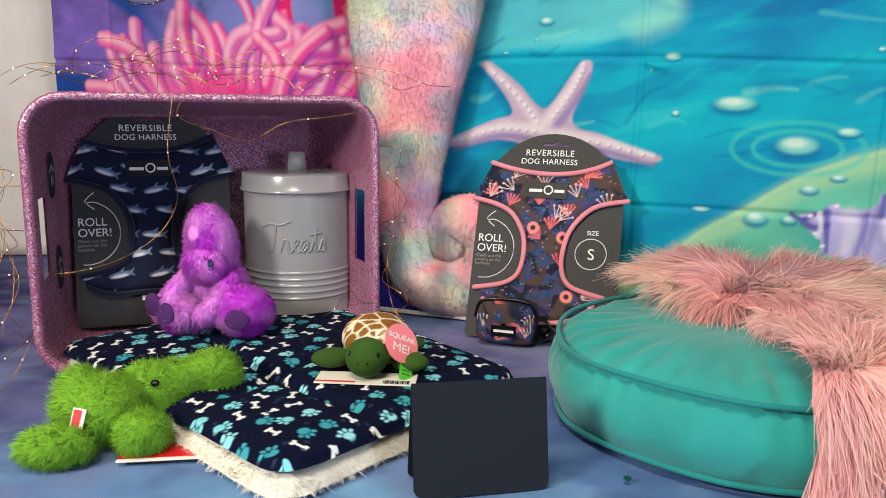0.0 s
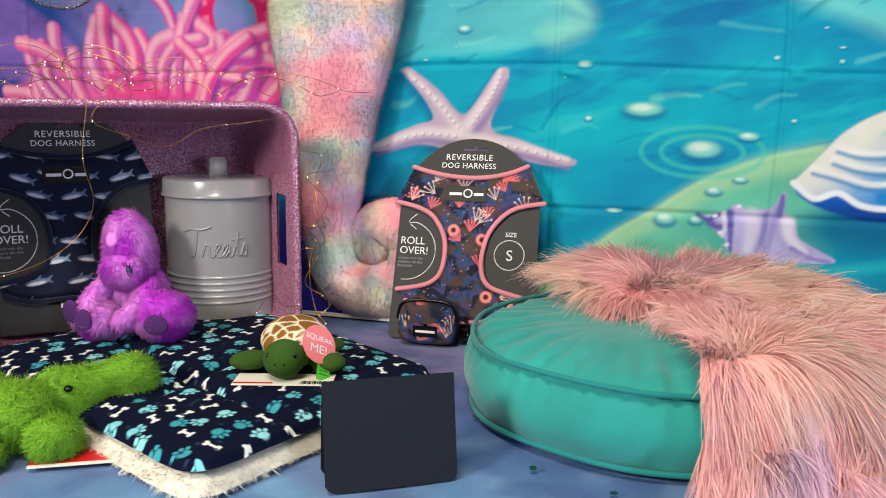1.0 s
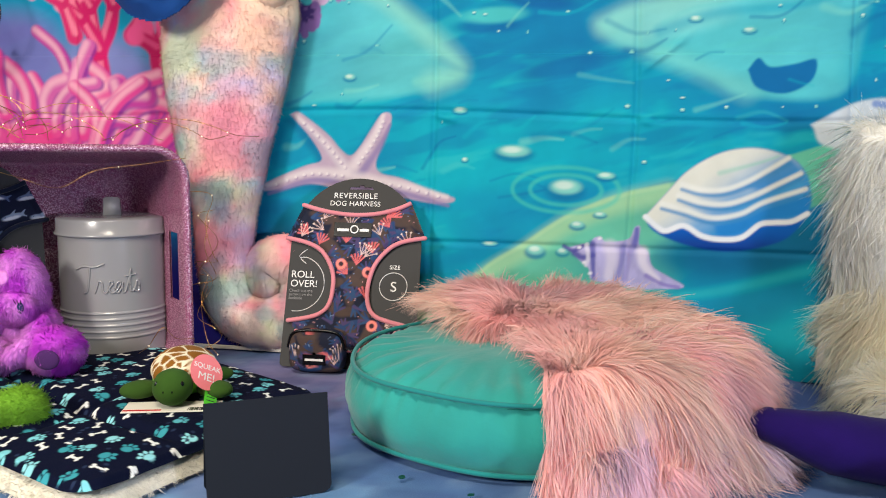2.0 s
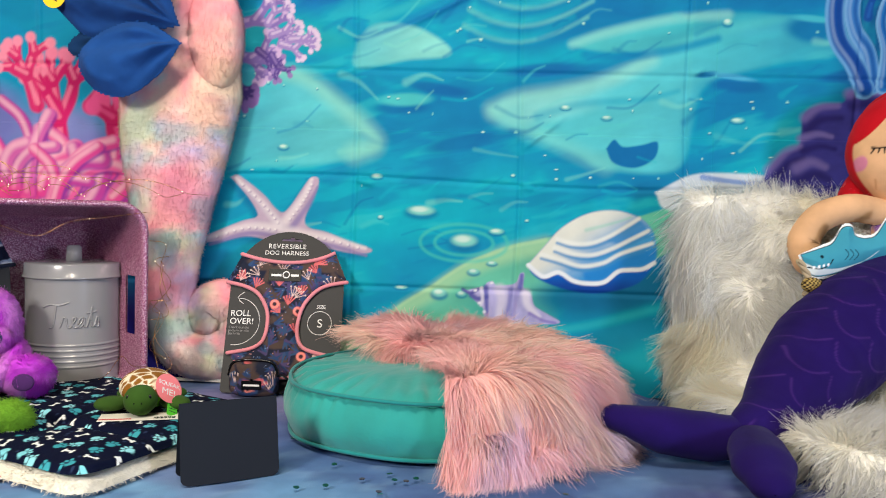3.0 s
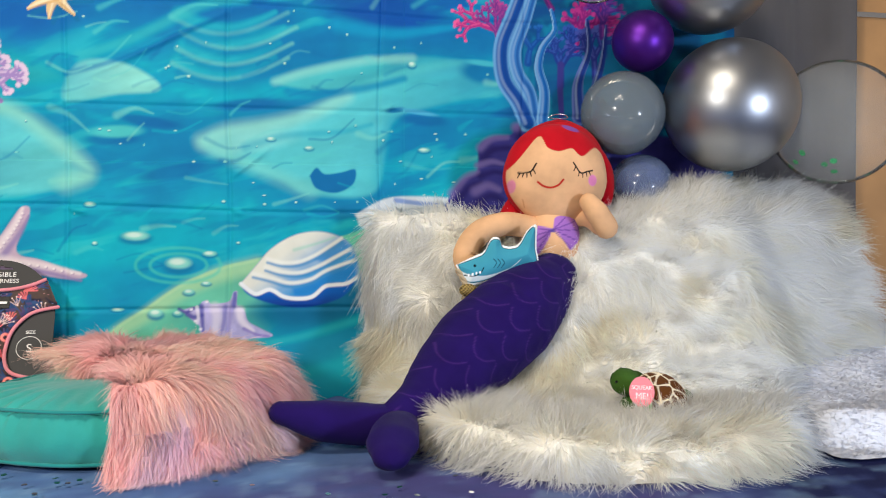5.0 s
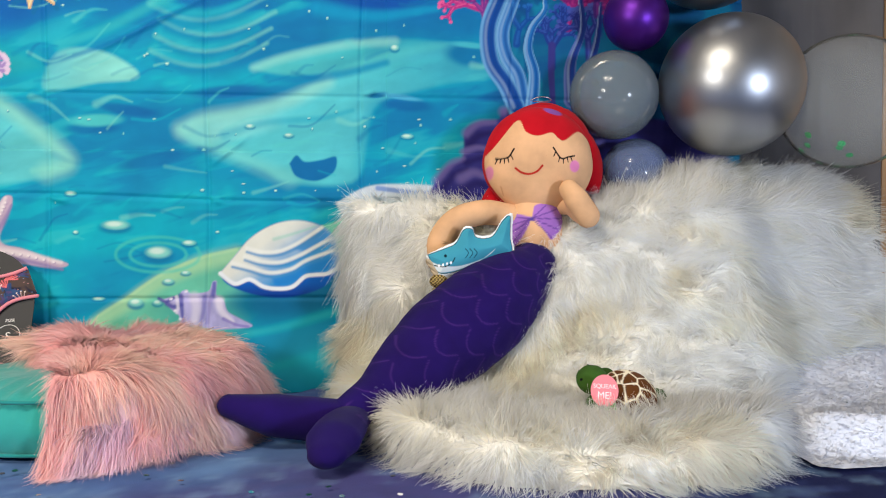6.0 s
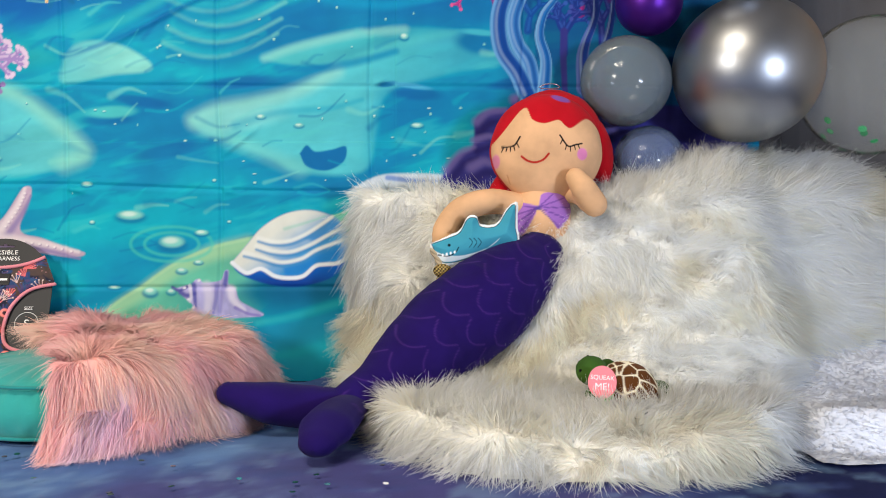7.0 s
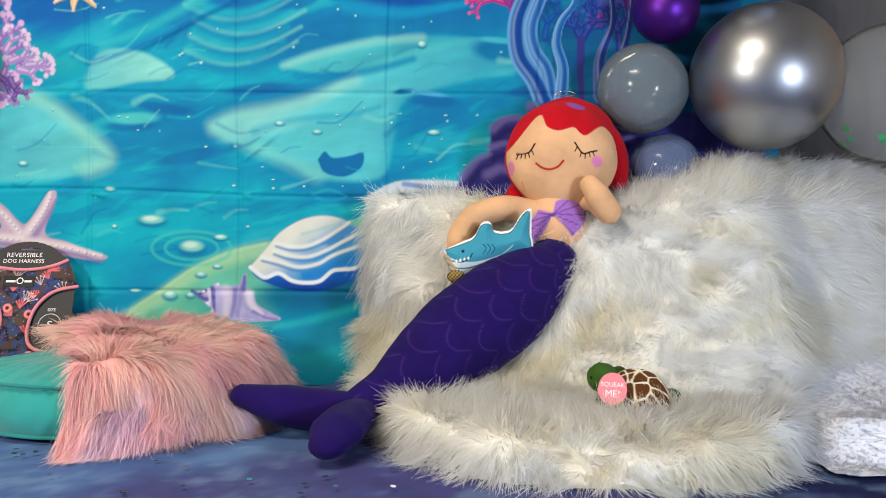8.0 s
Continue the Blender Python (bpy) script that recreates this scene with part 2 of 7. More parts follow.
def dyed(name, rough=0.9, sheen=0.0, grain=800.0, bump=0.15, spec=0.3, vary=0.12, dist=0.001, through=0.0):
    """Cloth, fur or print that takes its colour from the dye of the mesh."""
    m = bpy.data.materials.new(name)
    t, b = nodes_of(m)
    n = t.nodes
    col = n.new("ShaderNodeVertexColor")
    col.layer_name = "dye"
    co = n.new("ShaderNodeTexCoord")
    big = n.new("ShaderNodeTexNoise")
    big.inputs["Scale"].default_value, big.inputs["Detail"].default_value = 18, 5
    fine = n.new("ShaderNodeTexNoise")
    fine.inputs["Scale"].default_value, fine.inputs["Detail"].default_value = grain, 3
    ramp = n.new("ShaderNodeMapRange")
    ramp.inputs["From Min"].default_value, ramp.inputs["From Max"].default_value = 0.3, 0.7
    ramp.inputs["To Min"].default_value, ramp.inputs["To Max"].default_value = 1 - vary, 1 + vary
    mul = n.new("ShaderNodeVectorMath")
    mul.operation = "SCALE"
    bmp = n.new("ShaderNodeBump")
    bmp.inputs["Strength"].default_value, bmp.inputs["Distance"].default_value = bump, dist
    t.links.new(co.outputs["Object"], big.inputs["Vector"])
    t.links.new(co.outputs["Object"], fine.inputs["Vector"])
    t.links.new(big.outputs["Fac"], ramp.inputs["Value"])
    t.links.new(col.outputs["Color"], mul.inputs[0])
    t.links.new(ramp.outputs["Result"], mul.inputs["Scale"])
    t.links.new(mul.outputs["Vector"], b.inputs["Base Color"])
    t.links.new(fine.outputs["Fac"], bmp.inputs["Height"])
    t.links.new(bmp.outputs["Normal"], b.inputs["Normal"])
    b.inputs["Roughness"].default_value = rough
    b.inputs["Sheen Weight"].default_value = sheen
    b.inputs["Specular IOR Level"].default_value = spec
    if through:
        tr = n.new("ShaderNodeBsdfTranslucent")
        mix = n.new("ShaderNodeMixShader")
        mix.inputs["Fac"].default_value = through
        t.links.new(mul.outputs["Vector"], tr.inputs["Color"])
        t.links.new(b.outputs["BSDF"], mix.inputs[1])
        t.links.new(tr.outputs["BSDF"], mix.inputs[2])
        t.links.new(mix.outputs["Shader"], n["Material Output"].inputs["Surface"])
    return m


def surface(name, colour, rough=0.6, metal=0.0, grain=60.0, vary=0.08, bump=0.1, spec=0.5, sheen=0.0, dist=0.001, coat=0.0):
    m = bpy.data.materials.new(name)
    t, b = nodes_of(m)
    n = t.nodes
    c = lin(colour)
    co = n.new("ShaderNodeTexCoord")
    big = n.new("ShaderNodeTexNoise")
    big.inputs["Scale"].default_value, big.inputs["Detail"].default_value = grain * 0.2, 5
    fine = n.new("ShaderNodeTexNoise")
    fine.inputs["Scale"].default_value, fine.inputs["Detail"].default_value = grain * 8, 3
    ramp = n.new("ShaderNodeValToRGB")
    ramp.color_ramp.elements[0].color = (*(c * (1 - vary)), 1)
    ramp.color_ramp.elements[1].color = (*np.clip(c * (1 + vary), 0, 1), 1)
    ramp.color_ramp.elements[0].position, ramp.color_ramp.elements[1].position = 0.3, 0.7
    bmp = n.new("ShaderNodeBump")
    bmp.inputs["Strength"].default_value, bmp.inputs["Distance"].default_value = bump, dist
    for o, i in ((co.outputs["Object"], big.inputs["Vector"]), (co.outputs["Object"], fine.inputs["Vector"]), (big.outputs["Fac"], ramp.inputs["Fac"]),
                 (ramp.outputs["Color"], b.inputs["Base Color"]), (fine.outputs["Fac"], bmp.inputs["Height"]), (bmp.outputs["Normal"], b.inputs["Normal"])):
        t.links.new(o, i)
    b.inputs["Roughness"].default_value, b.inputs["Metallic"].default_value = rough, metal
    b.inputs["Specular IOR Level"].default_value, b.inputs["Sheen Weight"].default_value = spec, sheen
    b.inputs["Coat Weight"].default_value = coat
    return m


def glitter(name, colour, flake):
    """Plastic with glitter flakes set in it."""
    m = surface(name, colour, 0.38, 0.0, 40, 0.12, 0.1)
    t, b = m.node_tree, m.node_tree.nodes["Principled BSDF"]
    n = t.nodes
    co = n.new("ShaderNodeTexCoord")
    vor = n.new("ShaderNodeTexVoronoi")
    vor.inputs["Scale"].default_value = 650
    ramp = n.new("ShaderNodeValToRGB")
    ramp.color_ramp.elements[0].position, ramp.color_ramp.elements[1].position = 0.45, 0.9
    ramp.color_ramp.elements[0].color = (*(lin(colour)), 1)
    ramp.color_ramp.elements[1].color = (*lin(flake), 1)
    sep = n.new("ShaderNodeSeparateColor")
    bmp = n.new("ShaderNodeBump")
    bmp.inputs["Strength"].default_value, bmp.inputs["Distance"].default_value = 0.8, 0.0015
    t.links.new(co.outputs["Object"], vor.inputs["Vector"])
    t.links.new(vor.outputs["Color"], sep.inputs["Color"])
    t.links.new(sep.outputs["Red"], ramp.inputs["Fac"])
    t.links.new(ramp.outputs["Color"], b.inputs["Base Color"])
    t.links.new(sep.outputs["Green"], bmp.inputs["Height"])
    t.links.new(bmp.outputs["Normal"], b.inputs["Normal"])
    met = n.new("ShaderNodeMath")
    met.operation = "GREATER_THAN"
    met.inputs[1].default_value = 0.72
    t.links.new(sep.outputs["Red"], met.inputs[0])
    t.links.new(met.outputs["Value"], b.inputs["Metallic"])
    return m


def film(name, colour, haze, ior):
    """The skin of a see-through balloon: clear, faintly milky, glossy towards its rim."""
    m = bpy.data.materials.new(name)
    t, b = nodes_of(m)
    n = t.nodes
    n.remove(b)
    clear, milk, gloss = n.new("ShaderNodeBsdfTransparent"), n.new("ShaderNodeBsdfDiffuse"), n.new("ShaderNodeBsdfGlossy")
    skin, top, fr = n.new("ShaderNodeMixShader"), n.new("ShaderNodeMixShader"), n.new("ShaderNodeFresnel")
    milk.inputs["Color"].default_value = (*lin(colour), 1)
    gloss.inputs["Roughness"].default_value = 0.12
    fr.inputs["IOR"].default_value = ior
    skin.inputs["Fac"].default_value = haze
    for o, i in ((clear.outputs["BSDF"], skin.inputs[1]), (milk.outputs["BSDF"], skin.inputs[2]), (fr.outputs["Fac"], top.inputs["Fac"]), (skin.outputs["Shader"], top.inputs[1]),
                 (gloss.outputs["BSDF"], top.inputs[2]), (top.outputs["Shader"], n["Material Output"].inputs["Surface"])):
        t.links.new(o, i)
    return m


CLOTH_PRINT = dyed("printed_polyester", 0.7, 0.0, 900, 0.08, 0.12, 0.05)
FLOOR_CLOTH = dyed("twill_floor_cloth", 0.85, 0.0, 420, 0.5, 0.12, 0.10)
VELVET = dyed("plush_velvet", 0.95, 0.03, 500, 0.3, 0.15, 0.14)
FUR = dyed("fur_hair", 0.7, 0.0, 300, 0.0, 0.15, 0.06, through=0.26)
PALE_FUR = dyed("pale_fur_hair", 0.7, 0.0, 300, 0.0, 0.1, 0.03, through=0.60)
COTTON = dyed("printed_cotton", 0.9, 0.0, 1200, 0.3, 0.1, 0.08)
MESHKNIT = dyed("printed_air_mesh", 0.85, 0.0, 1500, 0.35, 0.3, 0.06)
TEAL = surface("teal_velvet", "#279891", 0.8, 0, 22, 0.26, 0.45, 0.25, 0.3)
TEAL_PIPING = surface("teal_piping", "#11807f", 0.8, 0, 60, 0.1, 0.3, 0.3, 0.2)
BIN_GLITTER = glitter("pink_glitter_plastic", "#96486f", "#f8d3e4")
GREY_ENAMEL = surface("grey_enamel", "#8f8e90", 0.22, 0, 20, 0.04, 0.02, 0.5, coat=0.3)
CARD_BLACK = surface("matt_black_card", "#1a191b", 0.6, 0, 30, 0.08, 0.04)
CARD_NAVY = surface("dark_navy_card", "#0f1520", 0.75, 0, 30, 0.08, 0.05, 0.3)
INK_WHITE = surface("white_ink", "#e9e6e4", 0.6, 0, 40, 0.03, 0.0)
INK_GREY = surface("grey_ink", "#8d8a8a", 0.6, 0, 40, 0.03, 0.0)
PINK_TRIM = surface("coral_pink_binding", "#dd8792", 0.85, 0, 80, 0.08, 0.3, 0.2, 0.3)
NAVY_TRIM = surface("navy_binding", "#0f1830", 0.85, 0, 80, 0.1, 0.3, 0.2, 0.2)
TAG_PINK = surface("pink_paper_tag", "#ee7f86", 0.6, 0, 40, 0.05, 0.02)
TAG_YELLOW = surface("yellow_sticker", "#f2c614", 0.5, 0, 40, 0.04, 0.0)
RED_CARD = surface("red_card", "#c81420", 0.4, 0, 40, 0.05, 0.0)
LABEL_WHITE = surface("white_label_card", "#e6e2d6", 0.6, 0, 40, 0.05, 0.0)
COPPER = surface("copper_wire", "#b98a4c", 0.3, 1.0, 60, 0.1, 0.0)
BLACK_GLOSS = surface("black_plastic", "#0a0a0b", 0.25, 0, 40, 0.1, 0.0)
CHROME = surface("silver_latex", "#a2a4a8", 0.38, 1.0, 12, 0.08, 0.05, dist=0.002)
PURPLE_CHROME = surface("purple_chrome_latex", "#4d1a80", 0.42, 0.8, 12, 0.1, 0.05, dist=0.002)
PEARL = film("pearl_grey_latex", "#7a868e", 0.55, 1.3)
CLEAR = film("clear_balloon_film", "#c8ccca", 0.13, 1.05)
SLATE = film("slate_latex", "#7484a8", 0.5, 1.3)
DARK_FOIL = surface("dark_green_foil", "#12483c", 0.35, 0.3, 80, 0.1, 0.0)
GREEN_FOIL = surface("green_foil", "#14c46c", 0.2, 0.7, 80, 0.1, 0.0)
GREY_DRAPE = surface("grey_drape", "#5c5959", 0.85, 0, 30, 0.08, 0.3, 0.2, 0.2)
DRAPE = surface("white_drape", "#cfcac6", 0.85, 0, 30, 0.06, 0.3, 0.2, 0.2)
WALLPAINT = surface("beige_wall", "#b3aca4", 0.85, 0, 8, 0.08, 0.1)
WOOD = surface("pale_wood", "#b88a58", 0.5, 0, 25, 0.2, 0.1)
METAL = surface("steel_clip", "#c6c8ca", 0.25, 1.0, 30, 0.05, 0.0)
WARM_BULB = bpy.data.materials.new("fairy_bulb")
nodes_of(WARM_BULB)[1].inputs["Emission Color"].default_value = (1.0, 0.72, 0.35, 1)
nodes_of(WARM_BULB)[1].inputs["Emission Strength"].default_value = 2.0


def box(name, x0, x1, y0, y1, z0, z1, material, parent=None, label="", bevel=0.0):
    bm = bmesh.new()
    bmesh.ops.create_cube(bm, size=1, matrix=Matrix.LocRotScale(((x0 + x1) / 2, (y0 + y1) / 2, (z0 + z1) / 2), None, (x1 - x0, y1 - y0, z1 - z0)))
    if bevel:
        bmesh.ops.bevel(bm, geom=bm.edges[:], offset=bevel, segments=2, affect="EDGES", profile=0.5)
    return part(name, bm, material, parent, label, flat=True)


def plate(name, pts, thick, material, parent, m=None, label="", holes=()):
    """A flat piece with the outline pts (x, z), its back at y = thick."""
    bm = bmesh.new()
    rings = [[bm.verts.new((x, 0, z)) for x, z in p] for p in (pts, *holes)]
    edges = [bm.edges.new((r[i], r[(i + 1) % len(r)])) for r in rings for i in range(len(r))]
    bmesh.ops.triangle_fill(bm, use_beauty=True, use_dissolve=False, edges=edges)
    got = bmesh.ops.extrude_face_region(bm, geom=bm.faces[:])
    bmesh.ops.translate(bm, vec=(0, thick, 0), verts=[g for g in got["geom"] if isinstance(g, bmesh.types.BMVert)])
    bmesh.ops.recalc_face_normals(bm, faces=bm.faces[:])
    ob = part(name, bm, material, parent, label, flat=True)
    if m is not None:
        ob.matrix_local = m
    return ob


def lettering(name, words, size, x, y, z, material, parent, align="CENTER", depth=0.0004, m=None, shear=0.0, space=1.0):
    """Words as a mesh that stands upright in the plane x, z and is read from -y."""
    cu = bpy.data.curves.new(name, "FONT")
    cu.body, cu.size, cu.align_x, cu.extrude, cu.shear, cu.space_character = words, size, align, depth, shear, space
    tmp = bpy.data.objects.new(name, cu)
    scene.collection.objects.link(tmp)
    dg = bpy.context.evaluated_depsgraph_get()
    me = bpy.data.meshes.new_from_object(tmp.evaluated_get(dg))
    bpy.data.objects.remove(tmp)
    me.materials.clear()
    me.materials.append(material)
    ob = new(name, me)
    ob.parent = parent
    ob.matrix_local = (m if m is not None else Matrix()) @ pose(x, y, z, 90, 0, 0)
    return ob


def wire(name, pts, r, material, parent=None, label="", n=8, cols=5):
    return Shape().tube(pts, [r, r], "#ffffff", n=n, cols=cols).make(name, material, parent, label)


def disc_pts(cx, cz, r, n=28, a0=0.0, a1=360.0):
    return [(cx + r * math.cos(radians(a0 + (a1 - a0) * i / n)), cz + r * math.sin(radians(a0 + (a1 - a0) * i / n))) for i in range(n if a1 - a0 >= 360 else n + 1)]


# ---- setting: the booth's cloth floor, the room round it, drapes ----
gx = np.concatenate([np.arange(-2.7, -1.0, 0.05), np.arange(-1.0, 1.9, 0.014), np.arange(1.9, 3.05, 0.05)])
gy = np.concatenate([np.arange(-2.7, 0.4, 0.06), np.arange(0.4, 1.42, 0.014), np.arange(1.42, 1.75, 0.05)])
FX, FY = np.meshgrid(gx, gy)
fl = Paint(FX, FY, "#4a6698")
fl.mix(smooth(0.35, 0.65, fbm(FX * 3, FY * 3, 3)), "#6688b2")
fl.mix(0.9 * smooth(0.75, 1.0, FX + 0.3 * FY), "#3d4f86")
fl.mix(0.8 * smooth(0.55, 0.35, np.hypot(FX - 0.85, (FY - 0.5) * 1.5) + 0.3 * (fbm(FX * 5, FY * 5, 8) - 0.5)), "#443c70")
fl.mix(0.95 * smooth(1.15, 1.45, FX + 0.15 * fbm(FX * 6, FY * 6, 5)), "#10143e")
fl.mix(0.85 * smooth(-0.42, -0.72, FX - 0.25 * (FY - 0.7) + 0.2 * (fbm(FX * 4, FY * 4, 9) - 0.5)), "#4a4572")
fl.mix(0.95 * smooth(-0.72, -0.92, FX + 0.2 * (0.8 - FY)), "#2a2350")
fl.mix(0.75 * smooth(0.28, 0.1, np.hypot(FX + 0.2, (FY - 1.16) * 1.3)), "#84799f")
fl.mix(0.8 * smooth(0.35, 0.1, np.hypot((FX + 0.1) * 0.9, (FY - 0.6) * 1.2) + 0.15 * (fbm(FX * 8, FY * 8, 2) - 0.5)), "#6f9ec6")
fl.mix(0.25 * smooth(0.5, 0.75, fbm(FX * 22, FY * 22, 31)), "#8fb2cf")
fl.mix(0.55 * smooth(0.48, 0.7, fbm(FX * 7 + FY * 2, FY * 9, 41)) * smooth(0.1, -0.2, FX), "#70729f")
fl.mix(0.4 * smooth(0.52, 0.7, fbm(FX * 16, FY * 30, 43)), "#3c4c80")
FZ = 0.004 * (fbm(FX * 9, FY * 9, 4) - 0.5) * smooth(0.0, 0.3, FY)
FZ = FZ + 0.007 * np.exp(-((FX + 0.06 - 0.35 * (FY - 0.6)) / 0.02) ** 2) * smooth(0.85, 0.6, FY) + 0.012 * np.exp(-((FX - 0.5 - 0.5 * (FY - 1.1)) / 0.03) ** 2) * smooth(0.8, 1.0, FY)
floor_cloth = mesh_object("floor", np.stack([FX, FY, FZ - 0.003], -1).reshape(-1, 3), grid_faces(*FX.shape), FLOOR_CLOTH, colours=fl.C.reshape(-1, 3))
tagged(floor_cloth, "mottled blue and purple tie-dyed cloth over the floor", "floor cloth", kind="structure")

for nm, b in (("wall_west", (-2.75, -2.6, -2.7, 1.8, -0.05, 2.6)), ("wall_east", (2.9, 3.05, -2.7, 1.8, -0.05, 2.6)),
              ("wall_south", (-2.6, 2.9, -2.85, -2.7, -0.05, 2.6)), ("wall_north", (-2.6, 2.9, 1.7, 1.8, -0.05, 2.6))):
    tagged(box(nm, *b, WALLPAINT), "plain beige painted room wall", "wall", kind="structure")
tagged(box("ceiling", -2.75, 3.05, -2.85, 1.8, 2.6, 2.7, WALLPAINT), "plain pale ceiling of the room", "ceiling", kind="structure")


def drape(name, x0, x1, y, z1, folds, seed, label, material=DRAPE):
    X, Z = np.meshgrid(np.linspace(x0, x1, 160), np.linspace(0.0, z1, 60))
    Y = y + 0.025 * np.sin(X * folds + 1.5 * fbm(X * 5, Z * 1.5, seed)) + 0.015 * (fbm(X * 14, Z * 3, seed + 5) - 0.5)
    ob = mesh_object(name, np.stack([X, Y, Z], -1).reshape(-1, 3), grid_faces(*X.shape), material)
    md = ob.modifiers.new("cloth", "SOLIDIFY")
    md.thickness = 0.002
    return tagged(ob, label, "curtain")


drape("white_curtain", -2.2, -1.15, 1.47, 1.8, 22, 3, "white fabric curtain hanging in loose folds beside the backdrop")
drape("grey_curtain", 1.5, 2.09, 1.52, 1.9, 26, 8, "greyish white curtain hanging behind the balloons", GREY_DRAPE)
cab = thing("wooden_cabinet", pose(2.35, 1.62, 0), "pale wooden cabinet with a steel rail beside the curtain", "cabinet")
box("body", -0.24, 0.4, -0.06, 0.07, 0.0, 1.4, WOOD, cab, bevel=0.004)
box("door", -0.225, 0.385, -0.075, -0.06, 0.06, 1.36, WOOD, cab, bevel=0.003)
box("rail", -0.23, 0.38, -0.083, -0.075, 1.03, 1.045, METAL, cab, bevel=0.001)

# ---- the printed backdrop ----
bx = np.concatenate([np.arange(-1.235, -0.4, 0.0036), np.arange(-0.4, 0.78, 0.0025), np.arange(0.78, 1.3, 0.0028), np.arange(1.3, 1.66, 0.008)])
bz = np.concatenate([np.arange(0.0, 0.1, 0.006), np.arange(0.1, 0.56, 0.0025), np.arange(0.56, 1.02, 0.0030), np.arange(1.02, 1.22, 0.02)])
X, Z = np.meshgrid(bx, bz)
bd = Paint(X, Z, "#179cc0")
bd.mix(smooth(0.78, 1.0, Z + 0.12 * (fbm(X * 3, Z * 3, 11) - 0.5)), "#0b62b2")
WARP = 0.5 * (fbm(X * 2.5, Z * 2.5, 19) - 0.5)
n1 = fbm(X * 2.2 + 0.9 * Z + WARP, Z * 6.5 - 1.4 * X + WARP, 21)
bd.mix(0.8 * smooth(0.46, 0.74, n1) * smooth(-0.6, -0.3, X), "#2fbccb")
bd.mix(0.75 * smooth(0.5, 0.28, n1), "#0b79b2")
bd.mix(0.55 * smooth(0.55, 0.72, fbm(X * 1.6 + 5, Z * 7 - 1.2 * X + WARP, 23)) * smooth(-0.5, -0.3, X), "#0c6cac")
n2 = fbm(X * 6 + 2 * WARP + 4, Z * 24 - 6 * X + 5 * WARP, 27)
bd.mix(0.45 * smooth(0.55, 0.75, n2) * smooth(-0.5, -0.3, X), "#4fcfd2")
bd.mix(0.4 * smooth(0.45, 0.28, n2), "#0d74ae")
bd.mix(0.55 * smooth(0.32, 0.0, Z) * smooth(-0.4, 0.4, X), "#0b8fae")
bd.mix(0.8 * smooth(0.0, 0.12, Z) * smooth(0.16, 0.1, Z) * smooth(0.4, 0.55, X), "#3dbcc6")
LIGHT = "#7fdcd6"


def glow(pts, colour=LIGHT, soft=0.012, alpha=0.9, fade=None):
    """A pale patch of light; fade: a line (x, z, dx, dz) along which it thins out."""
    def thin(x, z):
        return alpha * (1.0 if fade is None else 1 - 0.5 * smooth(0, 1, ((x - fade[0]) * fade[2] + (z - fade[1]) * fade[3]) / (fade[2] ** 2 + fade[3] ** 2)))
    bd.shape(pts, lambda x, z: lin(colour) * (0.70 + 0.5 * fbm(x * 7 + 3 * z, z * 22 - 6 * x, 6))[..., None], soft, thin if fade else alpha)


# pale drifting light patches in the water
glow([(-0.55, 0.74), (-0.211, 0.70), (-0.114, 0.677), (-0.04, 0.626), (0.042, 0.556), (0.056, 0.523), (-0.003, 0.498), (-0.102, 0.481), (-0.212, 0.474), (-0.5, 0.46)], "#74d6d8", 0.010, 0.9, (0.0, 0.56, -0.35, 0.02))
bd.stroke([(-0.18, 0.69), (-0.105, 0.668), (-0.035, 0.617), (0.034, 0.556), (0.044, 0.527), (0.0, 0.508)], 0.016, 0.022, "#a9e6cc", 0.95, 0.45)
glow([(0.294, 0.612), (0.334, 0.637), (0.429, 0.658), (0.538, 0.685), (0.622, 0.729), (0.707, 0.773), (0.822, 0.812), (0.954, 0.824), (1.036, 0.797), (1.028, 0.742), (0.909, 0.722), (0.763, 0.673), (0.735, 0.577), (0.70, 0.489), (0.551, 0.488), (0.483, 0.521), (0.388, 0.558), (0.321, 0.585)], "#6ad2d8", 0.010, 0.92, (0.55, 0.66, 0.45, -0.05))
bd.stroke([(0.30, 0.612), (0.36, 0.638), (0.45, 0.655), (0.55, 0.682), (0.64, 0.728)], 0.018, 0.016, "#b4ecd6", 0.95, 0.45)
bd.stroke([(0.305, 0.605), (0.335, 0.588), (0.395, 0.562), (0.48, 0.525), (0.55, 0.495)], 0.014, 0.020, "#8fe0d4", 0.95, 0.4)
bd.oval(0.42, 0.615, 0.09, 0.022, "#a6e8dc", 12, 0.8, 0.6)
bd.stroke([(0.40, 0.60), (0.5, 0.63), (0.62, 0.64), (0.7, 0.66)], 0.010, 0.005, "#2aa6c4", 0.9, 0.5)
bd.stroke([(0.76, 0.66), (0.745, 0.6), (0.74, 0.53)], 0.02, 0.03, "#159fc2", 0.9, 0.5)
glow([(0.463, 0.757), (0.539, 0.789), (0.678, 0.821), (0.807, 0.832), (0.93, 0.822), (0.793, 0.782), (0.65, 0.748), (0.538, 0.738)], "#66d2d4", 0.008, 0.85, (0.5, 0.77, 0.4, 0.05))
bd.stroke([(0.47, 0.758), (0.545, 0.784), (0.68, 0.815), (0.8, 0.826)], 0.010, 0.010, "#b2ebd8", 0.95, 0.4)
bd.stroke([(0.50, 0.735), (0.6, 0.733), (0.7, 0.752), (0.78, 0.775)], 0.010, 0.008, "#0f86b8", 0.9, 0.7)
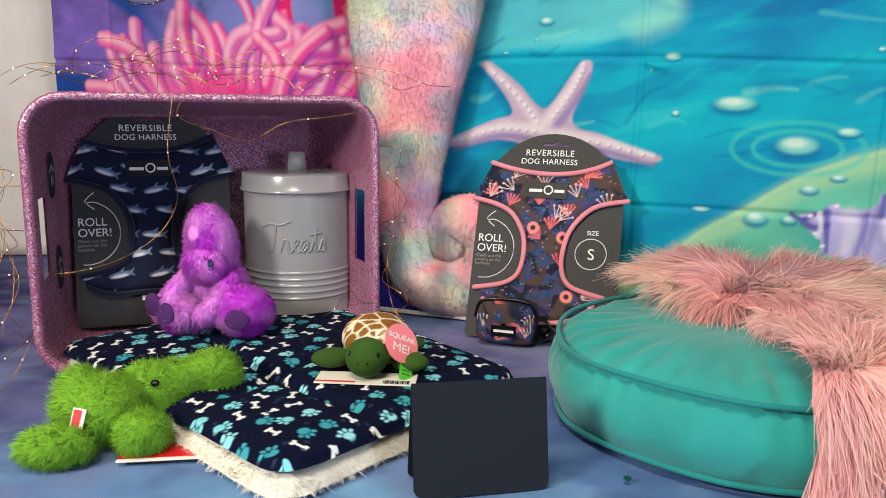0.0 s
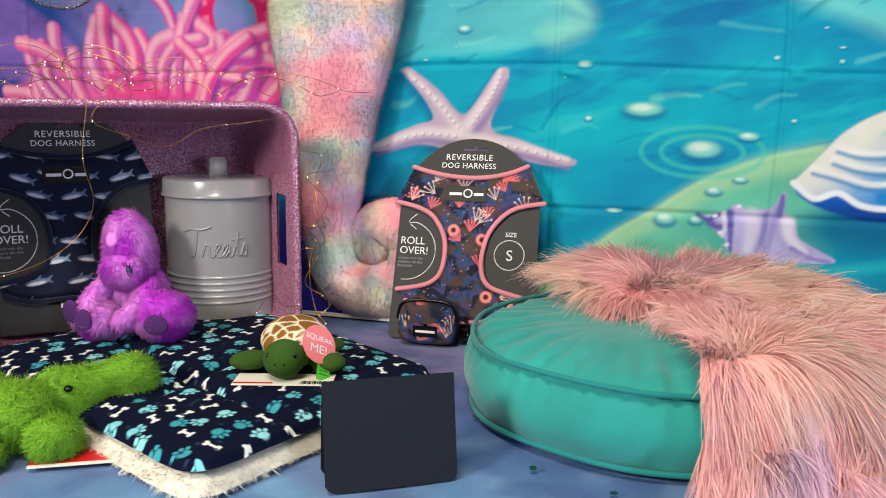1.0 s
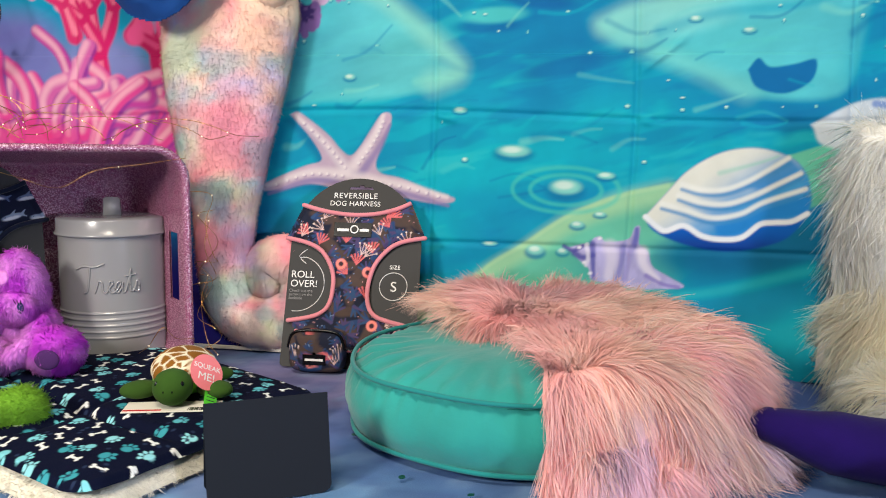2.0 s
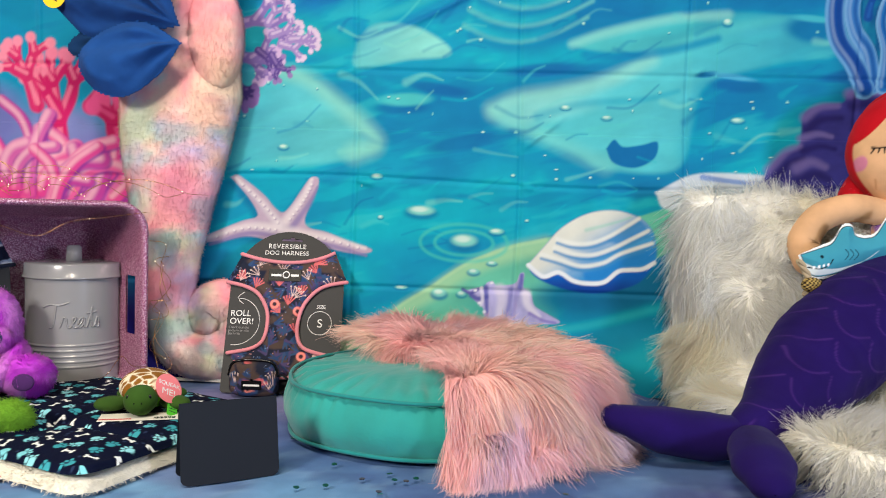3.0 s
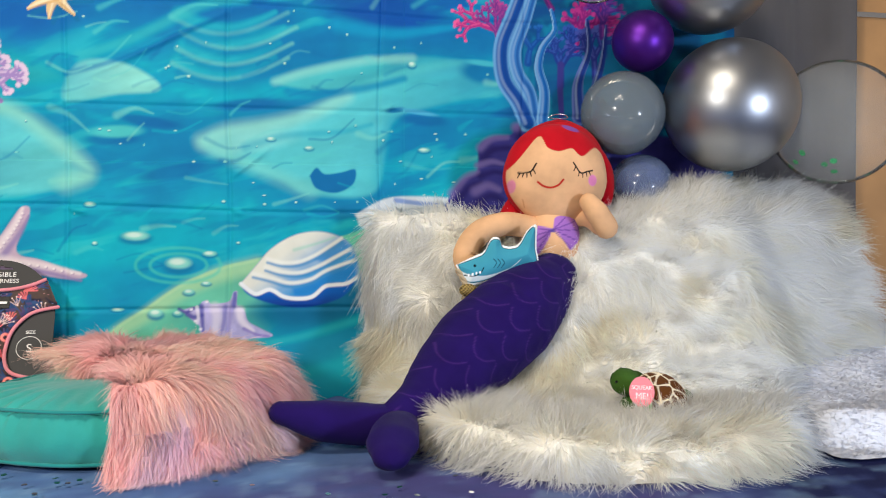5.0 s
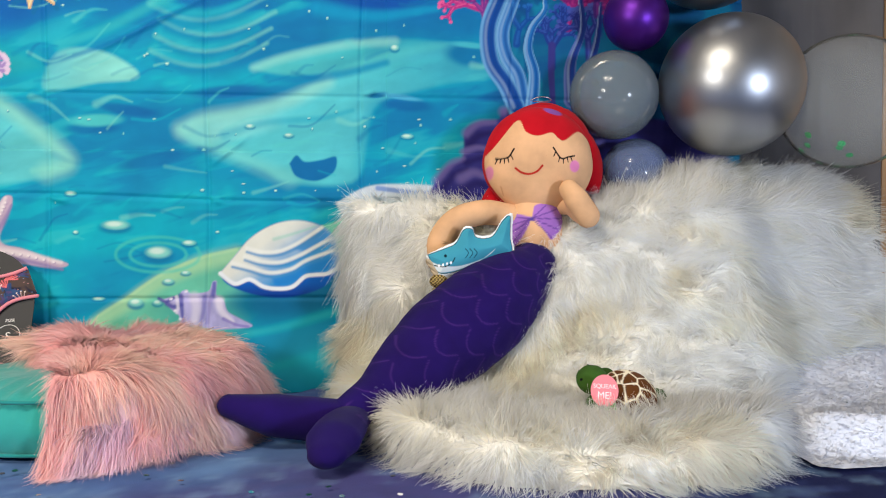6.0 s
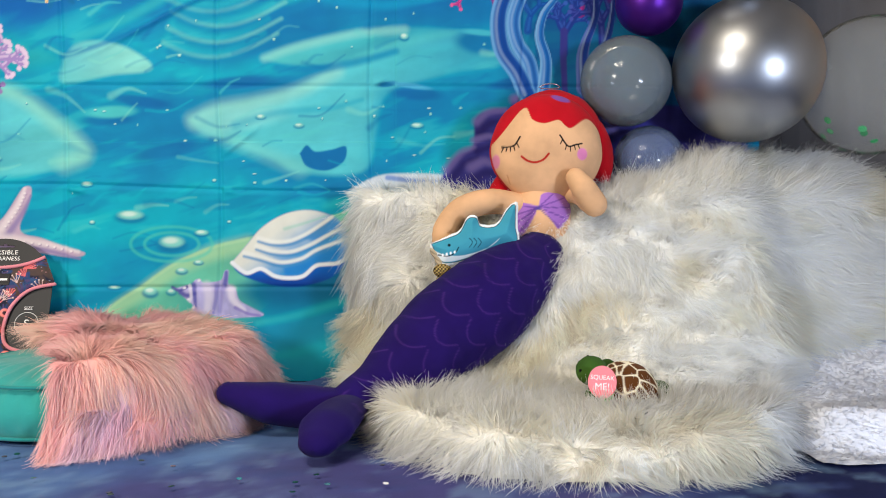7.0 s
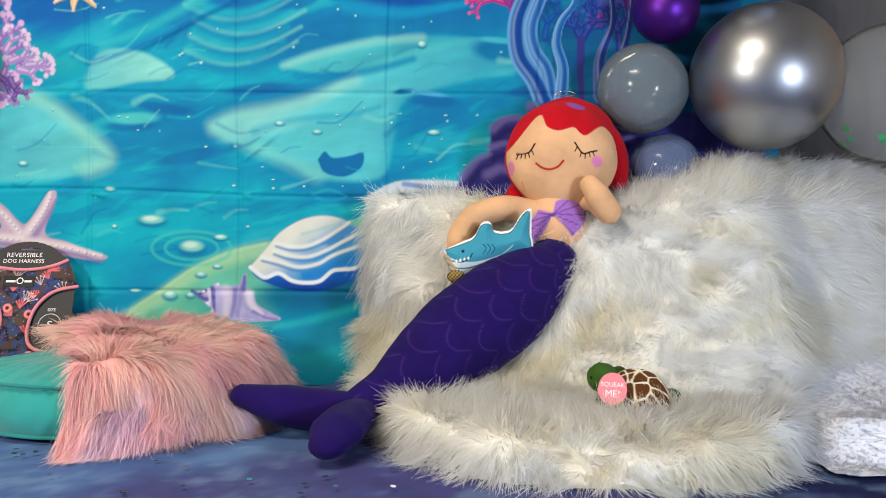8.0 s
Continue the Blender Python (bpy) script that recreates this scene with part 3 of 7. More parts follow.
glow([(-0.002, 0.752), (0.039, 0.793), (0.126, 0.789), (0.197, 0.751), (0.198, 0.726), (0.112, 0.716), (0.0, 0.698)], "#98e4d8", 0.007, 0.9, (0.17, 0.74, -0.2, 0.0))
glow([(-0.35, 0.80), (-0.2, 0.81), (-0.05, 0.79), (-0.01, 0.74), (-0.15, 0.72), (-0.3, 0.73)], "#3fb8bb", 0.03, 0.7)
for zz, sh, al in ((0.765, 0.0, 0.75), (0.80, 0.01, 0.85), (0.838, 0.02, 0.75), (0.872, 0.0, 0.6)):
    bd.stroke([(0.235 + sh, zz + 0.028), (0.29 + sh, zz + 0.002), (0.36 + sh, zz - 0.006), (0.43 + sh, zz + 0.014), (0.50 + sh, zz + 0.05)], 0.006, 0.005, "#8fe2d0", 0.98, 0.6 * al)
    bd.stroke([(0.25 + sh, zz + 0.036), (0.31 + sh, zz + 0.014), (0.37 + sh, zz + 0.010), (0.43 + sh, zz + 0.03), (0.47 + sh, zz + 0.05)], 0.014, 0.006, "#3fbcca", 0.9, 0.7)
    bd.stroke([(0.25 + sh, zz + 0.006), (0.33 + sh, zz - 0.018), (0.42 + sh, zz - 0.004), (0.50 + sh, zz + 0.034)], 0.010, 0.009, "#0c7cb2", 0.95, 0.5)
bd.stroke([(0.03, 0.80), (0.15, 0.85), (0.3, 0.93), (0.4, 0.95)], 0.012, 0.012, "#4cc2c6", 0.9, 0.6)
bd.stroke([(0.0, 0.76), (0.15, 0.81), (0.3, 0.885), (0.42, 0.93)], 0.006, 0.006, "#0a6fae", 0.9, 0.6)
bd.oval(-0.12, 0.885, 0.14, 0.05, "#0b5fae", 0, 0.6, 0.8)
bd.oval(0.72, 0.945, 0.16, 0.045, "#0a4fa6", -8, 0.5, 0.85)
bd.oval(0.79, 0.915, 0.12, 0.018, "#0d58b0", 8, 0.7, 0.7)
bd.oval(0.45, 0.985, 0.12, 0.03, "#2fb4ad", 0, 0.6, 0.6)
bd.stroke([(0.62, 0.90), (0.75, 0.885), (0.9, 0.905)], 0.016, 0.008, "#27a6d0", 0.9, 0.7)
for cx, cz, rx, rz, tn in ((0.975, 0.797, 0.05, 0.026, -5), (0.83, 0.676, 0.06, 0.016, -4), (0.76, 0.697, 0.022, 0.006, 10), (0.1, 0.612, 0.06, 0.014, 3), (0.18, 0.655, 0.07, 0.012, -8), (0.41, 0.70, 0.08, 0.014, 5), (1.05, 0.70, 0.05, 0.012, 10), (0.24, 0.54, 0.09, 0.018, 12)):
    bd.oval(cx, cz, rx, rz, "#0a69a8", tn, 0.4, 0.8)
bd.oval(0.11, 0.63, 0.055, 0.014, "#62d2cf", 3, 0.4, 0.85)
bd.oval(0.82, 0.693, 0.045, 0.006, "#5cb8dc", -8, 0.5, 0.9)
bd.oval(0.98, 0.82, 0.045, 0.007, "#57c3d3", -5, 0.5, 0.9)
bd.shape([(0.551, 0.533), (0.568, 0.553), (0.588, 0.538), (0.628, 0.543), (0.661, 0.55), (0.656, 0.515), (0.615, 0.493), (0.568, 0.503)], "#0d72ad", 0.003)
# loose brush marks that drift with the water
rb = random.Random(44)
for _ in range(150):
    x0, z0, ln, a = rb.uniform(-0.35, 1.05), rb.uniform(0.3, 1.0), rb.uniform(0.03, 0.12), radians(rb.gauss(14, 14))
    bw = rb.uniform(-0.2, 0.2) * ln
    bd.stroke([(x0, z0), (x0 + 0.5 * ln * math.cos(a), z0 + 0.5 * ln * math.sin(a) + bw), (x0 + ln * math.cos(a), z0 + ln * math.sin(a))], rb.uniform(0.002, 0.008), 0.002, rb.choice(("#69d6d4", "#3fc0d0", "#0d7ab2", "#0a68a6", "#8fe3d2")), 0.9, rb.uniform(0.2, 0.45))
# sand bank
sand = [(-0.06, 0.03), (-0.03, 0.085), (0.07, 0.145), (0.117, 0.183), (0.175, 0.22), (0.214, 0.249), (0.267, 0.282), (0.347, 0.315), (0.427, 0.334), (0.53, 0.36), (0.62, 0.385), (0.72, 0.41), (0.74, 0.34), (0.6, 0.26), (0.46, 0.16), (0.42, 0.08), (0.35, 0.02), (0.1, 0.0)]
bd.shape(sand, lambda x, z: (lin("#74cbb0")[None, None] * (0.75 + 0.5 * fbm(x * 10, z * 14 - 5 * x, 12))[..., None] if x.ndim == 2 else lin("#74cbb0")), 0.003)
bd.stroke([(-0.03, 0.072), (0.07, 0.130), (0.117, 0.167), (0.175, 0.203), (0.214, 0.231), (0.267, 0.264), (0.347, 0.297), (0.427, 0.317)], 0.014, 0.018, "#b2dcac", 0.9, 0.7)
bd.stroke([(-0.03, 0.083), (0.07, 0.142), (0.117, 0.180), (0.175, 0.216), (0.214, 0.245), (0.267, 0.278), (0.347, 0.311), (0.427, 0.330)], 0.004, 0.004, "#d2eab8", 0.8, 0.35)
bd.oval(0.55, 0.16, 0.13, 0.09, "#0e86ab", 0, 0.5, 0.9)
bd.oval(0.47, 0.11, 0.16, 0.05, "#1590b4", 20, 0.6, 0.9)
bd.oval(0.60, 0.215, 0.15, 0.05, "#0b7a9f", 5, 0.6, 0.8)
bd.stroke([(0.45, 0.13), (0.55, 0.15), (0.68, 0.19)], 0.008, 0.012, "#45bfc6", 0.9, 0.6)
bd.stroke([(0.4, 0.05), (0.52, 0.06), (0.66, 0.09)], 0.006, 0.012, "#35aec0", 0.9, 0.6)
# water ripples and drops
for r in (0.05, 0.075):
    bd.stroke([(0.247 + r * 1.3 * math.cos(a), 0.318 + 0.55 * r * math.sin(a)) for a in np.linspace(0, 6.28, 14)], 0.004, 0.004, "#5fd0bd", 0.9, 0.55)
rng = np.random.default_rng(5)
drops = [(0.247, 0.322, 0.033, 0.018), (0.15, 0.386, 0.034, 0.014), (0.318, 0.345, 0.018, 0.008), (0.195, 0.205, 0.018, 0.012), (0.245, 0.205, 0.012, 0.008), (0.27, 0.255, 0.014, 0.008),
         (0.31, 0.275, 0.012, 0.006), (-0.16, 0.52, 0.012, 0.007), (0.05, 0.46, 0.014, 0.007), (0.06, 0.37, 0.007, 0.005), (0.11, 0.215, 0.016, 0.005), (0.8, 0.81, 0.011, 0.009), (0.83, 0.60, 0.016, 0.007), (0.55, 0.60, 0.012, 0.006), (0.46, 0.62, 0.012, 0.006)]
for _ in range(75):
    drops.append((rng.uniform(-0.25, 1.0), rng.uniform(0.3, 0.98), rng.uniform(0.002, 0.006), rng.uniform(0.002, 0.004)))
for cx, cz, rx, rz in drops:
    bd.oval(cx, cz - 0.35 * rz, rx * 1.08, rz, "#0c74a4", 0, 0.3, 0.75)
    bd.oval(cx, cz + 0.1 * rz, rx * 0.85, rz * 0.75, "#8fdcd0", 0, 0.35, 0.95)
    bd.oval(cx - 0.1 * rx, cz + 0.25 * rz, rx * 0.5, rz * 0.4, "#dff5ea", 0, 0.5, 0.85)


def sea_star(cx, cz, tips, w, base, lightc, dark):
    for tx, tz in tips:
        bd.stroke([(cx + 0.008, cz - 0.012), (tx + 0.008, tz - 0.012)], w * 0.95, w * 0.35, "#0b6f9f", 0.5, 0.6)
    for tx, tz in tips:
        bd.stroke([(cx, cz), ((cx + tx) / 2 + 0.12 * (tz - cz), (cz + tz) / 2 + 0.05 * abs(tx - cx)), (tx, tz)], w * 0.92, w * 0.26, base, 0.2)
        bd.stroke([(cx, cz + 0.3 * w), (tx, tz + 0.15 * w)], w * 0.5, w * 0.12, lightc, 0.6, 0.9)
        bd.stroke([(cx, cz - 0.55 * w), (tx, tz - 0.15 * w)], w * 0.3, w * 0.1, dark, 0.8, 0.5)


# the large lilac star, with its soft shadow on the water
big_star = [(-0.277, 0.450), (-0.262, 0.455), (-0.232, 0.436), (-0.200, 0.410), (-0.178, 0.385), (-0.160, 0.374), (-0.143, 0.388), (-0.118, 0.425), (-0.097, 0.453), (-0.080, 0.451), (-0.083, 0.428), (-0.099, 0.392), (-0.110, 0.358), (-0.098, 0.341),
            (-0.06, 0.333), (0.0, 0.310), (0.040, 0.299), (0.036, 0.290), (0.0, 0.288), (-0.06, 0.297), (-0.10, 0.297), (-0.112, 0.26), (-0.13, 0.2), (-0.15, 0.2), (-0.168, 0.26), (-0.188, 0.306), (-0.24, 0.319), (-0.30, 0.306),
            (-0.340, 0.304), (-0.335, 0.315), (-0.30, 0.332), (-0.25, 0.353), (-0.219, 0.362), (-0.219, 0.378), (-0.242, 0.412)]
bd.shape([(x - 0.010, z - 0.012) for x, z in big_star], "#0c74a2", 0.010, 0.75)
bd.shape(big_star, lambda x, z: lin("#cbb4c8") * (0.86 + 0.28 * fbm(x * 30, z * 30, 77))[..., None], 0.0025)
for arm, wa in (([(-0.165, 0.345), (-0.205, 0.392), (-0.262, 0.445)], 0.010), ([(-0.150, 0.352), (-0.112, 0.405), (-0.092, 0.446)], 0.009), ([(-0.165, 0.335), (-0.24, 0.338), (-0.325, 0.311)], 0.010), ([(-0.150, 0.330), (-0.06, 0.318), (0.028, 0.297)], 0.010)):
    nx = 0.010 if arm[-1][1] > 0.4 else 0.002
    bd.stroke([(x + nx, z - 0.013) for x, z in arm], wa * 0.9, wa * 0.3, "#8f80b2", 0.9, 0.75)
    bd.stroke([(x - 0.3 * nx, z + 0.003) for x, z in arm], wa, wa * 0.4, "#f3e6e8", 0.9, 0.85)
    for s_ in np.linspace(0.08, 0.9, 9):
        q_ = spline(arm, 20)[int(40 * s_)]
        bd.oval(q_[0] + 0.002, q_[1] - 0.002, 0.0038, 0.0034, "#b59fbb", 0, 0.4, 0.8)
        bd.oval(q_[0], q_[1], 0.0030, 0.0027, "#fbf1f0", 0, 0.4, 0.95)
sea_star(-0.018, 0.935, [(-0.077, 0.95), (-0.004, 0.985), (0.049, 0.941), (0.018, 0.896), (-0.035, 0.886), (-0.08, 0.905)], 0.014, "#e8c898", "#f6e6c6", "#c59a68")
# scallop
def on_sheet(*pts):
    return [(0.178 + 0.000481 * x, 0.436 - 0.000481 * z) for x, z in pts]


top_edge = [(440, 335), (470, 300), (520, 240), (580, 170), (660, 115), (740, 85), (830, 78), (920, 100), (975, 135), (1010, 200)]
bd.oval(0.57, 0.222, 0.16, 0.04, "#0a6a94", 8, 0.5, 0.85)
bd.shape(on_sheet(*top_edge, (1015, 300), (960, 390), (880, 432), (760, 458), (640, 450), (520, 415), (460, 378)), lambda x, z: lin("#1464c0") + (lin("#0b459a") - lin("#1464c0")) * smooth(0.26, 0.222, z)[..., None], 0.003)


def shell_white(x, z):
    k = smooth(-0.03, 0.10, 0.75 * (x - 0.50) - (z - 0.33) + 0.03 * (fbm(x * 14, z * 40 - 20 * x, 4) - 0.5))[..., None]
    return lin("#eef0e4") + (lin("#4e9fdc") - lin("#eef0e4")) * k


bd.shape(on_sheet(*top_edge, (1012, 310), (960, 338), (900, 342), (850, 350), (790, 400), (720, 410), (650, 400), (600, 370), (570, 365), (520, 385), (490, 370)), shell_white, 0.003)
for fill, tone in (([(800, 217), (880, 170), (940, 122), (972, 150), (958, 182), (860, 228)], "#3f92d8"), ([(690, 362), (790, 330), (900, 275), (1010, 235), (1005, 308), (900, 335), (850, 343), (785, 392), (710, 402)], "#2f86d4"), ([(690, 295), (790, 275), (900, 225), (975, 185), (990, 205), (900, 255), (790, 305)], "#56a6dc")):
    bd.shape(on_sheet(*fill), tone, 0.006, 0.8)
for rib in ([(570, 232), (640, 250), (720, 247), (800, 215), (880, 165), (935, 128)], [(560, 272), (640, 296), (730, 300), (820, 268), (900, 225), (980, 182)], [(500, 305), (580, 325), (680, 352), (780, 335), (860, 290), (1000, 238)]):
    bd.stroke(on_sheet(*rib), 0.0035, 0.006, "#4a93cc", 0.8, 0.8)
    bd.stroke(on_sheet(*[(x, z - 17) for x, z in rib]), 0.005, 0.004, "#f7faf3", 0.8, 0.9)
bd.stroke(on_sheet((700, 170), (770, 150), (850, 125), (900, 105)), 0.004, 0.002, "#a8dccc", 0.9, 0.6)
bd.stroke(on_sheet((442, 338), (490, 378), (520, 388), (570, 368), (600, 374), (650, 404), (720, 414), (790, 404), (850, 355), (900, 346), (960, 340), (1012, 310)), 0.005, 0.0045, "#f6fbff", 0.5)
# conch
def conch_on(*pts):
    return [(x + 0.007, z) for x, z in on_sheet(*pts)]


bd.oval(0.35, 0.165, 0.1, 0.04, "#4aa7a0", -10, 0.5, 0.7)
bd.shape(conch_on((122, 455), (150, 462), (175, 455), (215, 445), (225, 455), (240, 425), (265, 418), (285, 436), (330, 432), (372, 420), (390, 378), (410, 378), (408, 440), (442, 470), (462, 525), (520, 560), (580, 598), (480, 610), (400, 612), (330, 600), (240, 585), (225, 542), (190, 512), (160, 482)),
         lambda x, z: lin("#b9b4e0") * (0.75 + 0.5 * fbm(x * 60, z * 30, 14))[..., None], 0.0018)
for tone, w0, w1, pts in (("#454694", 0.004, 0.003, [(130, 460), (165, 475), (205, 455)]), ("#4f50a0", 0.006, 0.004, [(170, 485), (200, 500), (240, 490)]), ("#5b5cac", 0.006, 0.003, [(235, 445), (240, 510), (245, 580)]), ("#e4e0f2", 0.004, 0.003, [(215, 455), (222, 500), (215, 530)]),
                          ("#e2dcf2", 0.012, 0.008, [(300, 455), (310, 500), (300, 570)]), ("#8f8cc8", 0.005, 0.003, [(350, 450), (345, 520), (330, 590)]), ("#5f62b0", 0.004, 0.006, [(398, 385), (396, 415), (390, 450)]), ("#a29dd4", 0.006, 0.004, [(380, 460), (372, 510), (362, 580)]), ("#efe8f6", 0.010, 0.006, [(420, 470), (430, 520), (480, 575)]), ("#8d80c4", 0.004, 0.003, [(440, 560), (500, 590), (560, 600)])):
    bd.stroke(conch_on(*pts), w0, w1, tone, 0.7, 0.85)
for x, z in ((188, 462), (215, 450), (262, 425), (208, 520), (232, 560)):
    bd.oval(*conch_on((x, z))[0], 0.004, 0.003, "#f4f2fb", 20, 0.5, 0.9)
# purple rocks and pale sand beside the white throw
bd.shape([(0.66, 0.44), (0.73, 0.478), (0.80, 0.486), (0.91, 0.480), (0.95, 0.45), (0.9, 0.4), (0.7, 0.4)], "#dbe6ef", 0.004)
bd.stroke([(0.76, 0.476), (0.83, 0.468), (0.9, 0.465)], 0.006, 0.004, "#6c8fd0", 0.6, 0.8)
bd.mix(0.8 * smooth(1.0, 1.1, X + 0.05 * (fbm(X * 8, Z * 8, 55) - 0.5)) * smooth(0.5, 0.62, Z), "#0a4180")
bd.mix(0.6 * smooth(0.5, 0.68, fbm(X * 14, Z * 11, 58)) * smooth(1.05, 1.12, X) * smooth(0.6, 0.66, Z), "#1d9cba")
bd.shape([(0.86, 0.40), (0.888, 0.475), (0.925, 0.528), (0.963, 0.551), (0.969, 0.615), (1.006, 0.638), (1.05, 0.644), (1.062, 0.667), (1.11, 0.673), (1.25, 0.668), (1.38, 0.655), (1.6, 0.60), (1.6, 0.3), (0.9, 0.3)],
         lambda x, z: lin("#3b3a88") * (0.6 + 0.9 * fbm(x * 16 + 5 * z, z * 30, 63))[..., None], 0.004)
for pts, w in (([(0.90, 0.495), (0.935, 0.535), (0.965, 0.548)], 0.010), ([(0.972, 0.61), (1.0, 0.632), (1.04, 0.636)], 0.010), ([(0.965, 0.565), (1.0, 0.575), (1.03, 0.57)], 0.008), ([(1.06, 0.662), (1.1, 0.667), (1.16, 0.66)], 0.010), ([(0.96, 0.50), (0.99, 0.515), (1.02, 0.505)], 0.012), ([(1.25, 0.655), (1.35, 0.64)], 0.014), ([(1.2, 0.6), (1.3, 0.59)], 0.014)):
    bd.stroke(pts, w, w * 0.6, "#8478bc", 0.9, 0.75)
    bd.stroke([(x + 0.008, z - 0.026) for x, z in pts], w, w * 0.6, "#231a5c", 0.9, 0.6)


def fan_coral(x, z, a, length, w, depth, colour, tip, spread=30, seed=0):
    r = random.Random(seed)
    x1, z1 = x + length * math.cos(radians(a)), z + length * math.sin(radians(a))
    bd.stroke([(x, z), ((x + x1) / 2 + r.uniform(-0.1, 0.1) * length, (z + z1) / 2), (x1, z1)], w, w * 0.75, colour, 0.25)
    bd.stroke([(x, z + 0.3 * w), (x1, z1 + 0.3 * w)], w * 0.35, w * 0.25, tip, 0.6, 0.7)
    if depth:
        for s in (-1, 0, 1):
            if s or r.random() < 0.6:
                fan_coral(x1, z1, a + s * spread + r.uniform(-12, 12), length * r.uniform(0.6, 0.8), w * 0.78, depth - 1, colour, tip, spread, r.randrange(9999))
    else:
        bd.oval(x1, z1, w * 1.1, w * 1.1, tip, 0, 0.3)


# blue ribbons of weed and red corals at the sheet's far side
def on_weed(*pts):
    return [(0.845 + 0.00062 * x, 1.015 - 0.00058 * z) for x, z in pts]


for x, z, a, ln, w, c0, c1, sd in ((270, 190, 165, 0.045, 0.008, "#b83a86", "#ee6aa4", 3), (290, 110, 110, 0.04, 0.008, "#8f3f8e", "#d65a9c", 4), (280, 280, 100, 0.05, 0.007, "#7b3a8c", "#b64c98", 6), (500, 90, 120, 0.04, 0.008, "#5a2a78", "#9a3a88", 7),
                                   (600, 260, 80, 0.045, 0.012, "#8c2a78", "#c0408c", 8), (640, 190, 40, 0.04, 0.011, "#7a2470", "#a83a88", 9), (540, 420, 90, 0.05, 0.010, "#243f90", "#3f63b4", 10), (545, 330, 60, 0.04, 0.009, "#223a88", "#3a5cb0", 11), (690, 380, 95, 0.05, 0.010, "#2a3486", "#4a58a8", 12), (400, 330, 80, 0.04, 0.009, "#1d4f9c", "#2f6cb8", 13), (720, 200, 90, 0.04, 0.010, "#4a2a7c", "#7a3a90", 14)):
    fan_coral(*on_weed((x, z))[0], a, ln, w, 3, c0, c1, 38, sd)
bd.stroke(on_weed((540, 330), (538, 440), (545, 580)), 0.009, 0.007, "#3a3a86", 0.3)
for pts, w, mid, rim in (([(430, -10), (385, 150), (345, 280), (360, 380), (405, 460), (425, 580)], 0.018, "#3f7fc4", "#7fb0dc"), ([(385, -10), (335, 130), (290, 260), (300, 400), (360, 500), (398, 590)], 0.022, "#174f9f", "#74acdc"), ([(497, 95), (512, 180), (462, 260), (445, 350), (470, 450), (462, 580)], 0.016, "#2f74ba", "#86b8e0"),
                         ([(650, 130), (662, 260), (625, 370), (612, 440), (618, 560)], 0.018, "#22347f", "#6474b4"), ([(735, 150), (720, 300), (690, 420), (680, 560)], 0.016, "#1e2d78", "#44589c")):
    line = on_weed(*pts)
    tip_w = w * (0.25 if pts[0][1] > 50 else 0.8)
    bd.stroke(line, tip_w, w, rim, 0.12)
    bd.stroke([(x + 0.10 * w, z) for x, z in line], tip_w * 0.7, w * 0.74, mid, 0.3)
    bd.stroke([(x - 0.25 * w, z) for x, z in line], tip_w * 0.15, w * 0.20, "#c4dff4", 0.8, 0.3)
    bd.stroke([(x + 0.35 * w, z) for x, z in line], tip_w * 0.2, w * 0.22, "#123f8c", 0.8, 0.55)
# lilac coral behind the seahorse
for s, (x0, z0, a, ln) in enumerate(((-0.29, 0.78, 15, 0.07), (-0.28, 0.72, -10, 0.05), (-0.29, 0.86, 60, 0.06), (-0.30, 0.92, 80, 0.06), (-0.29, 0.68, -50, 0.04))):
    fan_coral(x0, z0, a, ln * 0.9, 0.015, 3, "#8b74b4" if s != 4 else "#4b3a78", "#d4b6dc" if s != 4 else "#8a6aa8", 35, 40 + s)
for s, (x0, z0, a) in enumerate(((-0.19, 0.765, 20), (-0.17, 0.745, -15), (-0.20, 0.79, 60), (-0.15, 0.755, 5), (-0.22, 0.73, -40), (-0.19, 0.72, -60))):
    fan_coral(x0, z0, a, 0.03, 0.009, 2, "#a58cc4" if s < 4 else "#5f4a90", "#e2cde6" if s < 4 else "#9a80b8", 42, 70 + s)
bd.stroke([(-0.30, 0.6), (-0.3, 0.75), (-0.32, 0.95)], 0.03, 0.03, "#4a4a86", 0.4)
# left third: deep blue, purple rock, red coral and the pink anemone
bd.mix(0.85 * smooth(-0.9, -1.05, X + 0.3 * (fbm(X * 4, Z * 4, 51) - 0.5)), "#2b2a8c")
bd.shape([(-1.26, 0.66), (-1.15, 0.62), (-1.05, 0.56), (-0.97, 0.50), (-0.95, 0.44), (-1.08, 0.43), (-1.26, 0.46)], lambda x, z: lin("#7a63b4") * (0.55 + 0.9 * fbm(x * 16, z * 22, 61))[..., None], 0.01)
bd.oval(-0.86, 0.56, 0.12, 0.09, "#8474bf", 0, 0.4, 0.8)
bd.oval(-0.66, 0.53, 0.1, 0.07, "#9a86c9", 0, 0.4, 0.7)
bd.mix(0.95 * smooth(0.33, 0.12, Z) * smooth(-0.05, -0.25, X), "#33228a")
fan_coral(-0.66, 0.45, 95, 0.12, 0.022, 2, "#d42f6f", "#ff8fae", 34, 17)
fan_coral(-0.60, 0.60, 60, 0.07, 0.018, 2, "#d23068", "#f2719c", 36, 23)
fan_coral(-0.72, 0.6, 110, 0.07, 0.018, 2, "#da3c74", "#ff9ab2", 34, 29)
fan_coral(-0.53, 0.42, 88, 0.09, 0.028, 2, "#c42a64", "#ec5f92", 30, 31)
bd.oval(-0.93, 0.83, 0.1, 0.05, "#0c4f86", 20, 0.5, 0.7)
